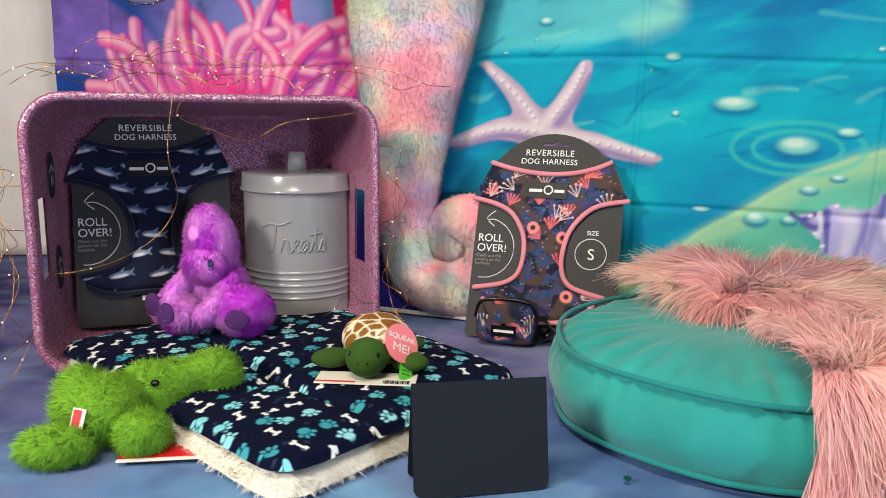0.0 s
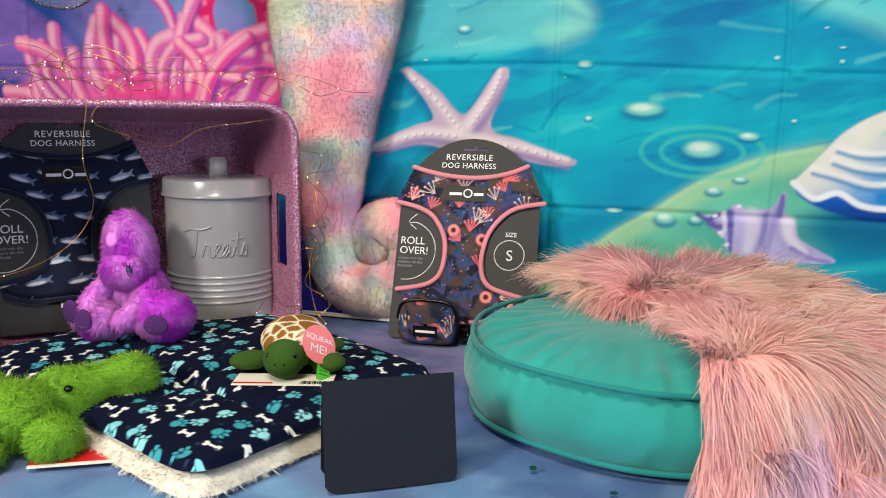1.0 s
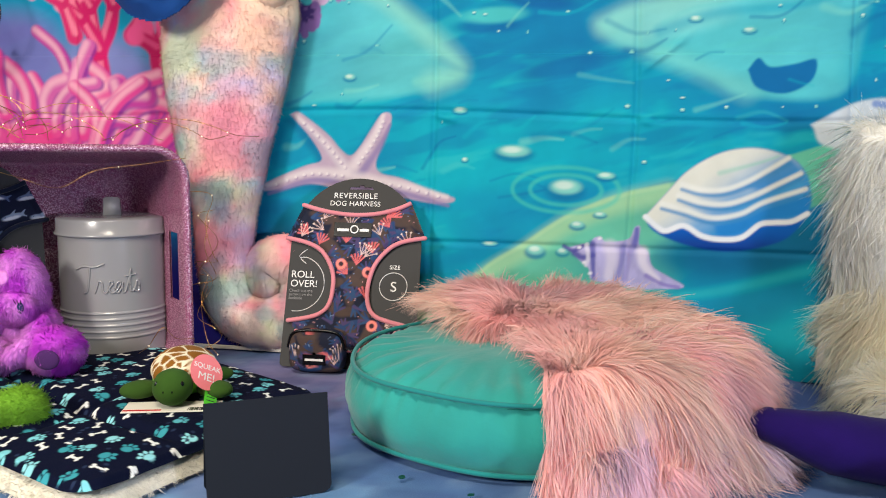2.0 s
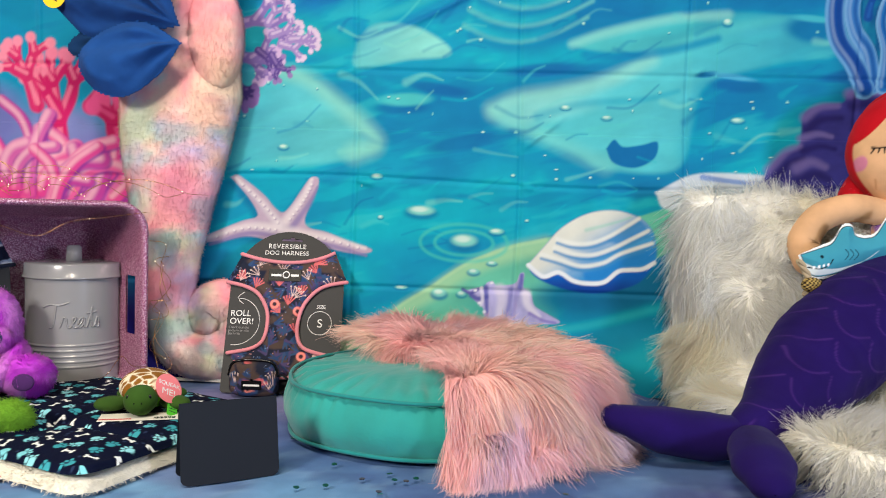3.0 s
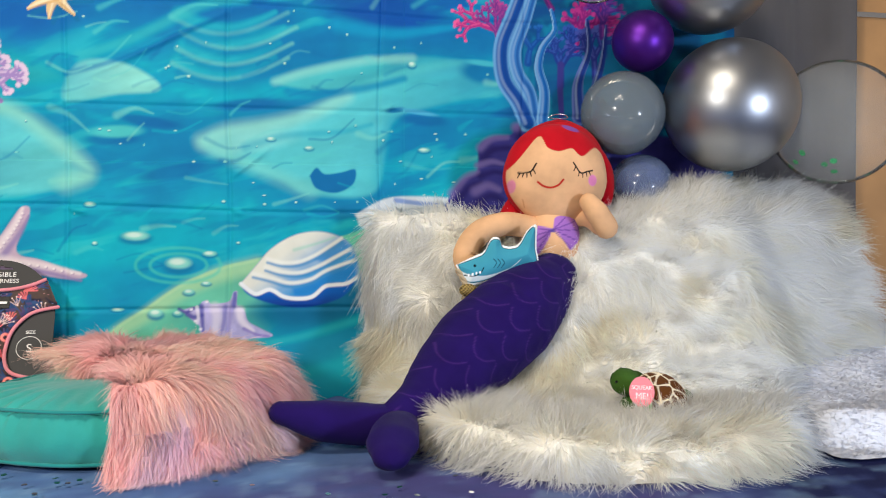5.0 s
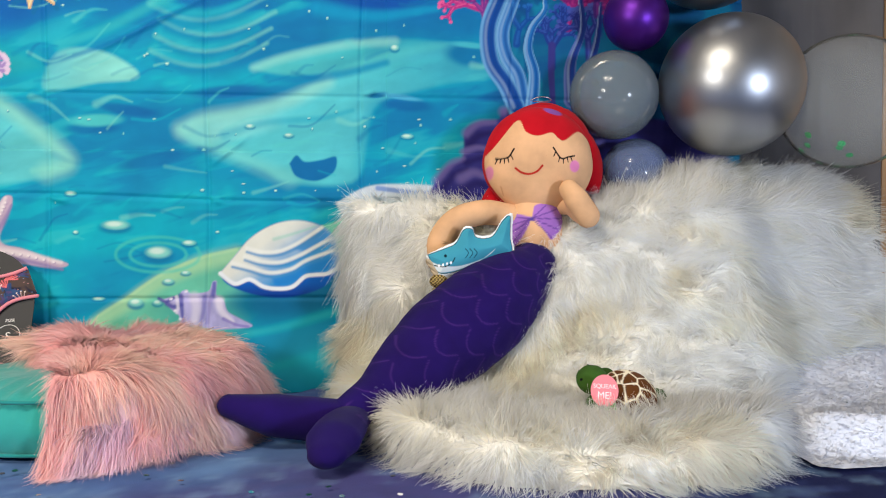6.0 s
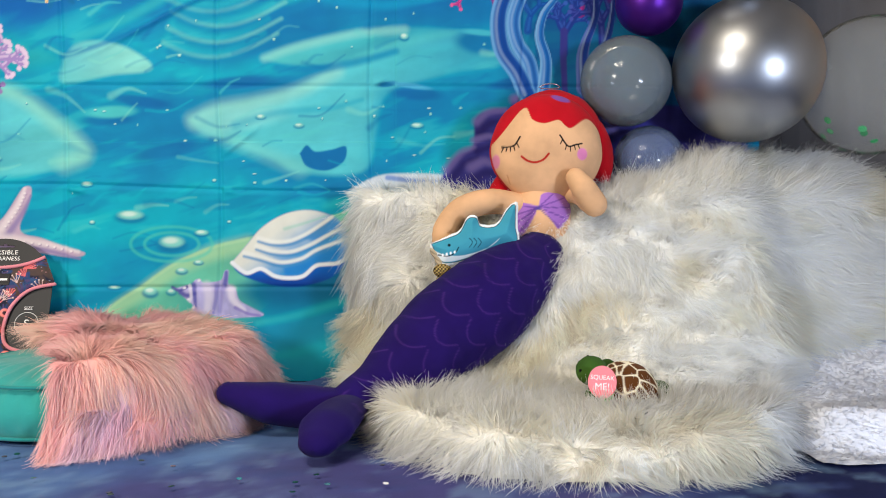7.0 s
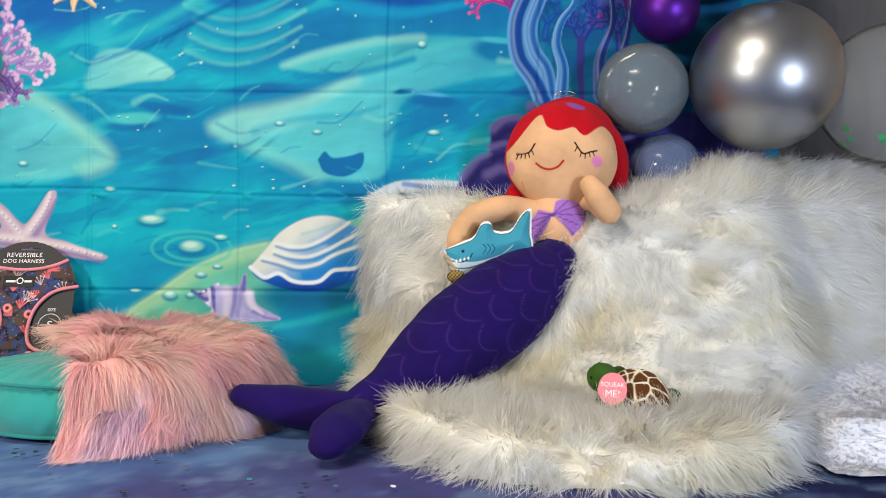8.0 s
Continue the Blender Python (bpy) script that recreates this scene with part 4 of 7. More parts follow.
bd.shape([(-1.2, 0.3), (-1.1, 0.42), (-0.95, 0.47), (-0.78, 0.49), (-0.62, 0.47), (-0.5, 0.42), (-0.46, 0.3), (-0.8, 0.2)], "#e878b4", 0.02)
rr = random.Random(7)
for k in range(46):
    a = rr.uniform(-82, 82)
    x0, z0 = -0.79 + 0.3 * a / 82 + rr.uniform(-0.04, 0.04), 0.36 + 0.05 * math.cos(radians(a)) + rr.uniform(-0.05, 0.05)
    ln, bend = rr.uniform(0.09, 0.2), rr.choice((-1, 1)) * rr.uniform(15, 55)
    p = [(x0, z0)]
    for j in range(3):
        ang = 90 - a * 0.8 + bend * j * 0.7
        p.append((p[-1][0] + ln / 3 * math.cos(radians(ang)), p[-1][1] + ln / 3 * math.sin(radians(ang))))
    w = rr.uniform(0.012, 0.018)
    body = rr.choice(("#e2529c", "#d86cb0", "#c44aa0", "#ea6aa6"))
    bd.stroke([(x + 0.006, z - 0.004) for x, z in p], w, w, "#8f3d9c", 0.3, 0.8)
    bd.stroke(p, w, w, body, 0.25)
    bd.stroke([(x - 0.3 * w, z + 0.3 * w) for x, z in p], w * 0.4, w * 0.5, "#ffccd8", 0.95, 0.7)
bd.oval(-0.82, 0.4, 0.1, 0.03, "#f2488f", 0, 0.6, 0.7)
grey = bd.C @ np.array([0.25, 0.6, 0.15])
bd.C = np.clip(grey[..., None] + (bd.C - grey[..., None]) * 1.08, 0.004, 1) * 0.745
# fold creases, soft waves, and the hem that spreads on the floor
Y = 1.39 + 0.006 * (fbm(X * 4, Z * 4, 71) - 0.5)
crease = np.zeros_like(X)
for k, xc in enumerate((-1.08, -0.72, -0.36, 0.0, 0.362, 0.722, 1.08, 1.44)):
    d = X - xc - 0.004 * np.sin(Z * 9 + k)
    crease += np.exp(-(d / 0.005) ** 2) * 0.0050 - 0.005 * np.exp(-np.abs(d) / 0.05)
for k, zc in enumerate((0.215, 0.452, 0.692, 0.93, 1.17)):
    d = Z - zc - 0.008 * np.sin(X * 5 + 2 * k) * (k % 2)
    crease += np.exp(-(d / 0.005) ** 2) * 0.0046 - 0.004 * np.exp(-np.abs(d) / 0.04)
for x0, z0, x1, z1 in ((0.36, 0.52, 0.46, 0.6), (0.02, 0.74, 0.4, 0.94), (0.0, 0.452, 0.05, 0.44), (0.362, 0.452, 0.4, 0.44), (0.72, 0.692, 0.76, 0.71), (-0.05, 0.68, 0.02, 0.70)):
    ab = np.array([x1 - x0, z1 - z0])
    t = np.clip(((X - x0) * ab[0] + (Z - z0) * ab[1]) / (ab @ ab), 0, 1)
    crease -= 0.006 * np.exp(-(np.hypot(X - x0 - t * ab[0], Z - z0 - t * ab[1]) / 0.007) ** 2) * np.sin(np.pi * np.clip(t, 0.05, 0.95))
Y = Y + crease - 0.055 * smooth(0.16, 0.0, Z)
backdrop = mesh_object("printed_backdrop", np.stack([X, Y, Z], -1).reshape(-1, 3), grid_faces(*X.shape), CLOTH_PRINT, colours=bd.C.reshape(-1, 3))
box("hem", -1.22, -0.2, 1.326, 1.331, 0.0, 0.007, LABEL_WHITE, backdrop, "white selvedge at the foot of the cloth", 0.001)
tagged(backdrop, "creased turquoise fabric backdrop printed with an undersea scene", "backdrop cloth")

# ---- the pink glitter bin on its side ----
def rounded(w, z0, z1, r, n=5, slots=()):
    """A rounded rectangle in x, z, centred on x, anticlockwise from the lower right."""
    pts = []
    for cx, cz, a in ((w / 2 - r, z0 + r, -90), (w / 2 - r, z1 - r, 0), (-w / 2 + r, z1 - r, 90), (-w / 2 + r, z0 + r, 180)):
        pts += [(cx + r * math.cos(radians(a + 90 * k / n)), cz + r * math.sin(radians(a + 90 * k / n))) for k in range(n + 1)]
        if a == -90:
            pts += [(w / 2, s) for s in slots]
        if a == 90:
            pts += [(-w / 2, s) for s in reversed(slots)]
    return pts


BIN = pose(-0.538, 0.968, 0.0, 0, 0, 40.4)
the_bin = thing("storage_bin", BIN, "pink glitter plastic storage bin lying on its side", "storage bin")
slots = (0.10, 0.13, 0.245, 0.275)
stations = []
for y, grow in ((0.28, 0.003), (0.16, 0.003), (0.075, 0.003), (0.03, 0.003), (0.008, 0.003), (0.008, 0.011), (-0.003, 0.012), (-0.006, 0.008), (-0.005, 0.002), (0.008, 0.0), (0.03, 0.0), (0.075, 0.0), (0.16, 0.0), (0.272, 0.0)):
    k = max(y, 0) / 0.28
    w, z0, z1 = 0.462 - 0.05 * k, 0.012 + 0.004 * k, 0.378 - 0.03 * k
    stations.append([(x, y, z) for x, z in rounded(w + 2 * grow, z0 - grow, z1 + grow, 0.045 - 0.008 * k + grow, 6, slots)])
bm = bmesh.new()
rings = [[bm.verts.new(p) for p in s] for s in stations]
count = len(rings[0])
for a in range(len(rings) - 1):
    for j in range(count):
        q = [rings[a][j], rings[a][(j + 1) % count], rings[a + 1][(j + 1) % count], rings[a + 1][j]]
        zs, ys, xs = [v.co.z for v in q], [v.co.y for v in q], [v.co.x for v in q]
        if min(ys) > 0.029 and max(ys) < 0.076 and min(abs(x) for x in xs) > 0.2 and min(zs) > 0.129 and max(zs) < 0.246:
            continue
        bm.faces.new(q)
bm.faces.new(rings[0])
bm.faces.new(rings[-1][::-1])
bmesh.ops.recalc_face_normals(bm, faces=bm.faces[:])
part("body", bm, BIN_GLITTER, the_bin)
for zc, yc in ((0.27, 0.12), (0.13, 0.135)):
    side = pose(-0.2180 + 0.089 * (yc - 0.12), yc, zc, 0, 0, 90 - 5.1)
    pw = plate("paw_badge", [(0.022 * math.cos(a), 0.034 * math.sin(a)) for a in np.linspace(0, 6.28, 24, endpoint=False)], 0.0015, CARD_BLACK, the_bin, side, "dark oval badge with a paw print")
    plate("paw_pad", disc_pts(0, -0.008, 0.008, 12), 0.0006, INK_GREY, pw, pose(0, -0.0008, 0))
    for k in range(4):
        plate("paw_toe", disc_pts(-0.011 + 0.0073 * k, 0.007 + (0.005 if k in (1, 2) else 0), 0.0035, 8), 0.0006, INK_GREY, pw, pose(0, -0.0008, 0))


# ---- grey treat canister ----
def lathe(profile, cols=64):
    """A turned body from (radius, height) pairs."""
    a = np.linspace(0, 2 * math.pi, cols, endpoint=False)
    v = np.array([[(r * math.cos(t), r * math.sin(t), z) for t in a] for r, z in profile]).reshape(-1, 3)
    return v, grid_faces(len(profile), cols, True)


can = thing("treat_canister", pose(-0.527, 1.182, 0.030, 0, 0, 24) @ Matrix.Scale(1.08, 4), "grey enamelled metal canister with ribs and raised lettering", "canister")
prof = [(0.001, 0.0), (0.083, 0.0), (0.0845, 0.002), (0.0845, 0.005), (0.082, 0.007)]
zs = np.concatenate([np.linspace(0.008, 0.032, 5), np.linspace(0.034, 0.082, 50), np.linspace(0.084, 0.198, 8)])
ribs = [(0.0815 + (0.0016 * max(0.0, math.sin((z - 0.034) / 0.048 * 5 * 2 * math.pi)) if 0.034 <= z <= 0.082 else 0), z) for z in zs]
v, f = lathe(prof + ribs)
mesh_object("body", v, f, GREY_ENAMEL, can)
v, f = lathe([(0.0835, 0.192), (0.0865, 0.193), (0.087, 0.1955), (0.084, 0.198), (0.0835, 0.217), (0.0825, 0.219), (0.05, 0.2205), (0.001, 0.221)])
lid = mesh_object("lid", v, f, GREY_ENAMEL, can)
bm = bmesh.new()
bmesh.ops.create_cube(bm, size=1, matrix=Matrix.LocRotScale((0, 0, 0.234), None, (0.024, 0.012, 0.03)))
for vv in bm.verts:
    if vv.co.z < 0.23:
        vv.co.x *= 1.15
bmesh.ops.bevel(bm, geom=bm.edges[:], offset=0.002, segments=2, affect="EDGES")
part("handle", bm, GREY_ENAMEL, lid, "flat upright grip")
# the raised word in a looping hand, bent round the can
script = [[(-3.6, 3.3), (-2.4, 3.7), (-1.0, 3.6), (0.4, 4.0)], [(-1.5, 3.6), (-1.7, 2.0), (-2.0, 0.4), (-2.5, 0.1)],
          [(-0.9, 0.2), (-0.5, 1.3), (-0.4, 1.7), (0.1, 1.5), (0.2, 0.5), (0.6, 0.1), (1.1, 0.8), (1.6, 1.5), (1.2, 1.7), (1.0, 0.8), (1.4, 0.1), (2.1, 0.5), (2.7, 1.5), (2.2, 1.5), (1.9, 0.7), (2.2, 0.1), (2.8, 0.9), (2.9, 1.5), (2.8, 0.4), (3.2, 0.2), (3.7, 1.6), (4.1, 3.3), (3.9, 1.6), (4.0, 0.3), (4.5, 0.4), (5.0, 1.7), (5.3, 0.9), (5.1, 0.1), (4.6, 0.3)],
          [(3.3, 2.3), (4.0, 2.4), (4.7, 2.5)]]
raised = Shape()
for line in script:
    pts = []
    for x, z in spline(line, 5):
        a = (0.0105 * x - 0.008) / 0.0815
        pts.append((0.0820 * math.sin(a), -0.0820 * math.cos(a), 0.106 + 0.0115 * z))
    raised.tube(pts, [0.0015, 0.0015], "#ffffff", n=1, cols=8)
raised.make("raised_lettering", GREY_ENAMEL, can, "raised handwritten word")


# ---- harness packs: a hanging card with a padded harness on it ----
U = 0.000486


def hp(*pts):
    return [((x - 265) * U, (730 - y) * U) for x, y in pts]


def floral(pt, seed, scale=1.0):
    r = random.Random(seed)
    x0, x1, z0, z1 = pt.X.min(), pt.X.max(), pt.Z.min(), pt.Z.max()
    for _ in range(int(140 * (x1 - x0) * (z1 - z0) / 0.08 / scale ** 2)):
        x, z = r.uniform(x0, x1), r.uniform(z0, z1)
        pt.oval(x, z, 0.018 * scale, 0.009 * scale, "#4f3f3a", r.uniform(0, 180), 0.3, 0.9)
    for _ in range(int(130 * (x1 - x0) * (z1 - z0) / 0.08 / scale ** 2)):
        x, z, a = r.uniform(x0, x1), r.uniform(z0, z1), r.uniform(0, 360)
        for k in (-40, -15, 15, 40):
            b = radians(a + k)
            pt.stroke([(x, z), (x + 0.018 * scale * math.cos(b), z + 0.018 * scale * math.sin(b))], 0.003 * scale, 0.0015 * scale, r.choice(("#2f4a72", "#27406a", "#4a3f68")), 0.4)
    n = int(24 * (x1 - x0) * (z1 - z0) / 0.08 / scale ** 2)
    for _ in range(n):
        x, z, a = r.uniform(x0, x1), r.uniform(z0, z1), r.uniform(30, 150)
        for k in (-36, -18, 0, 18, 36):
            b = radians(a + k)
            pt.stroke([(x, z), (x + 0.020 * scale * math.cos(b), z + 0.020 * scale * math.sin(b))], 0.0006 * scale, 0.0017 * scale, "#d4676a", 0.35)
    for _ in range(n // 3):
        x, z = r.uniform(x0, x1), r.uniform(z0, z1)
        pt.oval(x, z, 0.010 * scale, 0.010 * scale, "#f08a80", 0, 0.15)
        pt.oval(x, z, 0.0045 * scale, 0.0045 * scale, "#3a2a34", 0, 0.25)
    for _ in range(n):
        x, z, a = r.uniform(x0, x1), r.uniform(z0, z1), r.uniform(40, 140)
        for k in (-35, -12, 12, 35):
            b = radians(a + k)
            e = (x + 0.022 * scale * math.cos(b), z + 0.022 * scale * math.sin(b))
            pt.stroke([(x, z), e], 0.0007 * scale, 0.0007 * scale, "#d8b9b4", 0.5)
            pt.oval(*e, 0.0016 * scale, 0.0016 * scale, "#ead2c8", 0, 0.3)
    for _ in range(n * 9):
        x, z = r.uniform(x0, x1), r.uniform(z0, z1)
        pt.oval(x, z, 0.0010 * scale, 0.0010 * scale, r.choice(("#d79a9a", "#8fa3c8")), 0, 0.4, 0.8)


def sharks(pt, seed):
    r = random.Random(seed)
    for i in range(6):
        for j in range(9):
            x, z = -0.125 + 0.05 * i + 0.025 * (j % 2) + r.uniform(-0.006, 0.006), 0.02 + 0.034 * j + r.uniform(-0.005, 0.005)
            a = r.choice((1, -1)) * r.uniform(3, 22)
            c, s = math.cos(radians(a)), math.sin(radians(a))

            def at(u, w):
                return (x + u * c - w * s, z + u * s + w * c)
            body = r.choice(("#66789a", "#8a9ab4", "#53648a"))
            pt.oval(x, z, 0.017, 0.0048, body, a, 0.2)
            pt.oval(*at(-0.002, -0.002), 0.013, 0.0028, "#d3d6de", a, 0.3, 0.95)
            pt.stroke([at(0.014, 0), at(0.021, 0.006)], 0.0022, 0.0008, body, 0.3)
            pt.stroke([at(0.014, 0), at(0.02, -0.005)], 0.0018, 0.0008, body, 0.3)
            pt.stroke([at(0, 0.003), at(0.006, 0.0095)], 0.0028, 0.0008, body, 0.3)
            pt.oval(*at(-0.012, 0.0012), 0.0009, 0.0009, "#0a0e18", 0, 0.3)


def harness_pack(m, label, base, painter, trim, seed, size_tag):
    root = thing("dog_harness_pack", m, label, "dog harness", "harness packs")
    # the card reaches a little below the harness
    dome = [(265 + 250 * math.cos(a), 330 - 273 * math.sin(a)) for a in np.linspace(0, math.pi, 25)]
    card = hp(*dome, (15, 775), (25, 785), (505, 785), (515, 775))
    slot = hp((228, 92), (262, 92), (262, 84), (280, 84), (280, 92), (312, 92), (318, 102), (222, 102))
    cardob = plate("hang_card", card, 0.0022, CARD_BLACK, root, None, "black card with a rounded top and hang slot", [slot[::-1]])
    # the harness itself
    gx_, gz_ = np.arange(-0.134, 0.134, 0.0014), np.arange(0.0, 0.30, 0.0014)
    HX, HZ = np.meshgrid(gx_, gz_)
    top = hp((55, 172), (120, 190), (200, 203), (275, 206), (350, 198), (420, 178), (468, 155))
    rightcut = hp((528, 290), (450, 305), (395, 335), (345, 400), (326, 480), (332, 550), (370, 595), (475, 622))
    leftcut = hp((35, 617), (130, 597), (180, 560), (194, 490), (185, 420), (140, 350), (75, 318), (-2, 302))
    tp, rc, lc = spline(top, 6), spline(rightcut, 6), spline(leftcut, 6)
    bot = hp((440, 650), (400, 690), (330, 716), (215, 716), (130, 690), (70, 655)) if size_tag else hp((460, 640), (400, 662), (320, 675), (215, 678), (120, 680), (55, 655))
    ring = np.vstack([tp, rc, spline(bot, 4), lc])
    d, inside = outline(HX, HZ, ring)
    pt = Paint(HX, HZ, base)
    painter(pt, seed)
    HY = -0.0024 - 0.0075 * smooth(0, 0.012, np.where(inside, d, 0)) - 0.0012 * (fbm(HX * 25, HZ * 25, seed) - 0.5)
    keep = inside | (d < 0.0016)
    faces = grid_faces(*HX.shape)
    faces = faces[keep.reshape(-1)[faces].all(1)]
    used = np.unique(faces)
    back = np.full(HX.size, -1)
    back[used] = np.arange(len(used))
    hob = mesh_object("harness", np.stack([HX, HY, HZ], -1).reshape(-1, 3)[used], back[faces], MESHKNIT, root, "", pt.C.reshape(-1, 3)[used])
    for line in (tp, rc, lc, spline(bot, 4)):
        pts = [(x, -0.006, z) for x, z in line[::3]] + [(line[-1][0], -0.006, line[-1][1])]
        Shape().tube(pts, [0.0042, 0.0042], "#ffffff", n=2, cols=8, up=(0, 1, 0)).make("binding", trim, hob, "")
    badge = plate("woven_badge", hp((183, 240), (326, 240), (326, 295), (183, 295)), 0.0012, BLACK_GLOSS, hob, pose(0, -0.0125, 0), "black woven maker's badge")
    plate("mark", hp((195, 264), (240, 264), (240, 274), (195, 274)), 0.0005, INK_WHITE, badge, pose(0, -0.0006, 0))
    plate("mark", hp((282, 264), (316, 264), (316, 274), (282, 274)), 0.0005, INK_WHITE, badge, pose(0, -0.0006, 0))
    plate("mark", disc_pts(0, 0.2255, 0.008, 14), 0.0005, INK_WHITE, badge, pose(-0.002, -0.0006, 0), "", [[(x, z) for x, z in disc_pts(0, 0.2255, 0.0058, 14)][::-1]])
    lettering("heading", "REVERSIBLE", 0.0150, -0.007, -0.0012, (730 - 138) * U, INK_WHITE, cardob, space=1.1, depth=0.0003)
    lettering("heading", "DOG HARNESS", 0.0135, -0.007, -0.0012, (730 - 168) * U, INK_WHITE, cardob, space=1.06, depth=0.0002)
    lettering("slogan", "ROLL", 0.0182, -0.1155, -0.0012, (730 - 452) * U, INK_WHITE, cardob, "LEFT", 0.0003)
    lettering("slogan", "OVER!", 0.0182, -0.1155, -0.0012, (730 - 487) * U, INK_WHITE, cardob, "LEFT", 0.0003)
    for k, w in enumerate(("Check out the", "pattern on the", "backside")):
        lettering("small_print", w, 0.0074, -0.1165, -0.0010, (730 - 507 - 14 * k) * U, INK_GREY, cardob, "LEFT", 0.0001)
    arc = [((x - 265) * U, -0.0008, (730 - y) * U) for x, y in [(60 + 5 * 0, 375)] + [(52 + 105 * math.cos(radians(b)), 475 - 105 * math.sin(radians(b))) for b in np.linspace(75, -95, 16)]]
    wire("arrow_line", arc, 0.0008, INK_WHITE, cardob, n=2)
    wire("arrow_head", [((80 - 265) * U, -0.0008, (730 - 343) * U), ((52 - 265) * U, -0.0008, (730 - 370) * U), ((80 - 265) * U, -0.0008, (730 - 397) * U)], 0.0008, INK_WHITE, cardob, n=2)
    if size_tag:
        lettering("size_word", "SIZE", 0.0105, (421 - 265) * U, -0.0012, (730 - 410) * U, INK_WHITE, cardob, depth=0.0003)
        lettering("size_letter", "S", 0.026, (420 - 265) * U, -0.0012, (730 - 494) * U, INK_WHITE, cardob, depth=0.0003)
        wire("size_ring", [((419 + 52 * math.cos(b) - 265) * U, -0.0008, (730 - 475 + 52 * math.sin(b)) * U) for b in np.linspace(0, 6.28, 25)], 0.0008, INK_WHITE, cardob, n=2)
    else:
        plate("mark", hp((215, 690), (262, 690), (262, 706), (215, 706)), 0.0004, INK_WHITE, cardob, pose(0, -0.0006, 0))
    return root


harness_pack(pose(-0.125, 1.240, 0.0, -20.5, 0, 3) @ pose(0, 0, 0.0275), "black card with a navy and coral floral dog harness", "#191e32", floral, PINK_TRIM, 4, True)
harness_pack(BIN @ pose(-0.080, 0.165, 0.022, -13, 0, -1) @ pose(0, 0, 0.0275), "black card with a navy dog harness printed with sharks", "#0d1530", sharks, NAVY_TRIM, 9, False)

# ---- small floral pouch on a strap ----
pouch = thing("bag_pouch", pose(-0.170, 1.222, 0.0, 0, 0, 3), "small zipped navy pouch with a coral floral print", "pouch")
th = np.linspace(0.001, math.pi - 0.001, 60)[:, None]
ph = np.linspace(0, 2 * math.pi, 120, endpoint=False)[None]
d = np.stack([np.sin(th) * np.cos(ph), np.cos(th) + 0 * ph, np.sin(th) * np.sin(ph)], -1)
d = np.sign(d) * np.abs(d) ** np.array([0.42, 0.75, 0.42])
P3 = d * np.array([0.050, 0.026, 0.037]) + np.array([0, 0, 0.0375])
P3[..., 0] *= 1 - 0.12 * smooth(0.04, 0.08, P3[..., 2])
pp = Paint(P3[..., 0].ravel(), P3[..., 2].ravel(), "#191e32")
floral(pp, 12, 0.75)
mesh_object("body", P3.reshape(-1, 3), grid_faces(60, 120, True), MESHKNIT, pouch, "", pp.C)
wire("zip", [(-0.05, -0.012, 0.045), (-0.042, -0.014, 0.068), (-0.02, -0.015, 0.0755), (0.02, -0.015, 0.0755), (0.042, -0.014, 0.068), (0.05, -0.012, 0.045)], 0.0028, BLACK_GLOSS, pouch, "black zip")
bad = plate("woven_badge", [(-0.02, 0.018), (0.02, 0.018), (0.02, 0.036), (-0.02, 0.036)], 0.0015, BLACK_GLOSS, pouch, pose(0, -0.0275, 0))
plate("mark", [(-0.016, 0.025), (0.016, 0.025), (0.016, 0.029), (-0.016, 0.029)], 0.0005, INK_WHITE, bad, pose(0, -0.0006, 0))
Shape().tube([(0.045, 0.0, 0.045), (0.065, -0.005, 0.04), (0.072, 0.0, 0.02), (0.06, 0.01, 0.008)], [0.008, 0.008], "#ffffff", flat=0.3).make("strap", BLACK_GLOSS, pouch, "black webbing strap")

# ---- teal round floor cushion ----
CX, CY, CR, CH = 0.182, 1.048, 0.231, 0.097
cushion = thing("floor_cushion", pose(CX, CY, 0), "round teal velvet floor cushion with corded seams", "cushion")
prof = [(0.001, 0.004), (CR - 0.03, 0.001), (CR - 0.006, 0.006)]
prof += [(CR - 0.004 + 0.014 * math.sin(math.pi * k / 12), 0.008 + (CH - 0.016) * k / 12) for k in range(13)]
prof += [(CR - 0.006 - 0.02 * k, CH + 0.022 * math.sin(min(1, k / 7) * math.pi / 2)) for k in range(1, 12)] + [(0.001, CH + 0.022)]
v, f = lathe(prof, 160)
ang = np.arctan2(v[:, 1], v[:, 0])
rad = np.hypot(v[:, 0], v[:, 1])
turn = np.arctan2(v[:, 0], -v[:, 1])
wr = 0.008 * (fbm(turn * 7, v[:, 2] * 18 + rad * 6, 33) - 0.5) + 0.005 * (fbm(turn * 24, v[:, 2] * 12, 35) - 0.5)
wr += 0.008 * np.sin(turn * 60 + 5 * fbm(turn * 4, 0 * turn, 38)) * smooth(0.055, CH - 0.008, v[:, 2]) * smooth(CH + 0.004, CH - 0.006, v[:, 2]) * fbm(turn * 11, 0 * turn + 3, 39)
v[:, 0] += wr * np.cos(ang)
v[:, 1] += wr * np.sin(ang)
v[:, 2] += np.where(v[:, 2] > CH, 0.012 * (fbm(v[:, 0] * 22, v[:, 1] * 22, 36) - 0.5) + 0.009 * np.sin(ang * 34 + 4 * fbm(ang * 5, 0 * ang, 37)) * fbm(ang * 9, rad * 4, 40) * smooth(0.12, 0.21, rad), 0)
mesh_object("cover", v, f, TEAL, cushion)
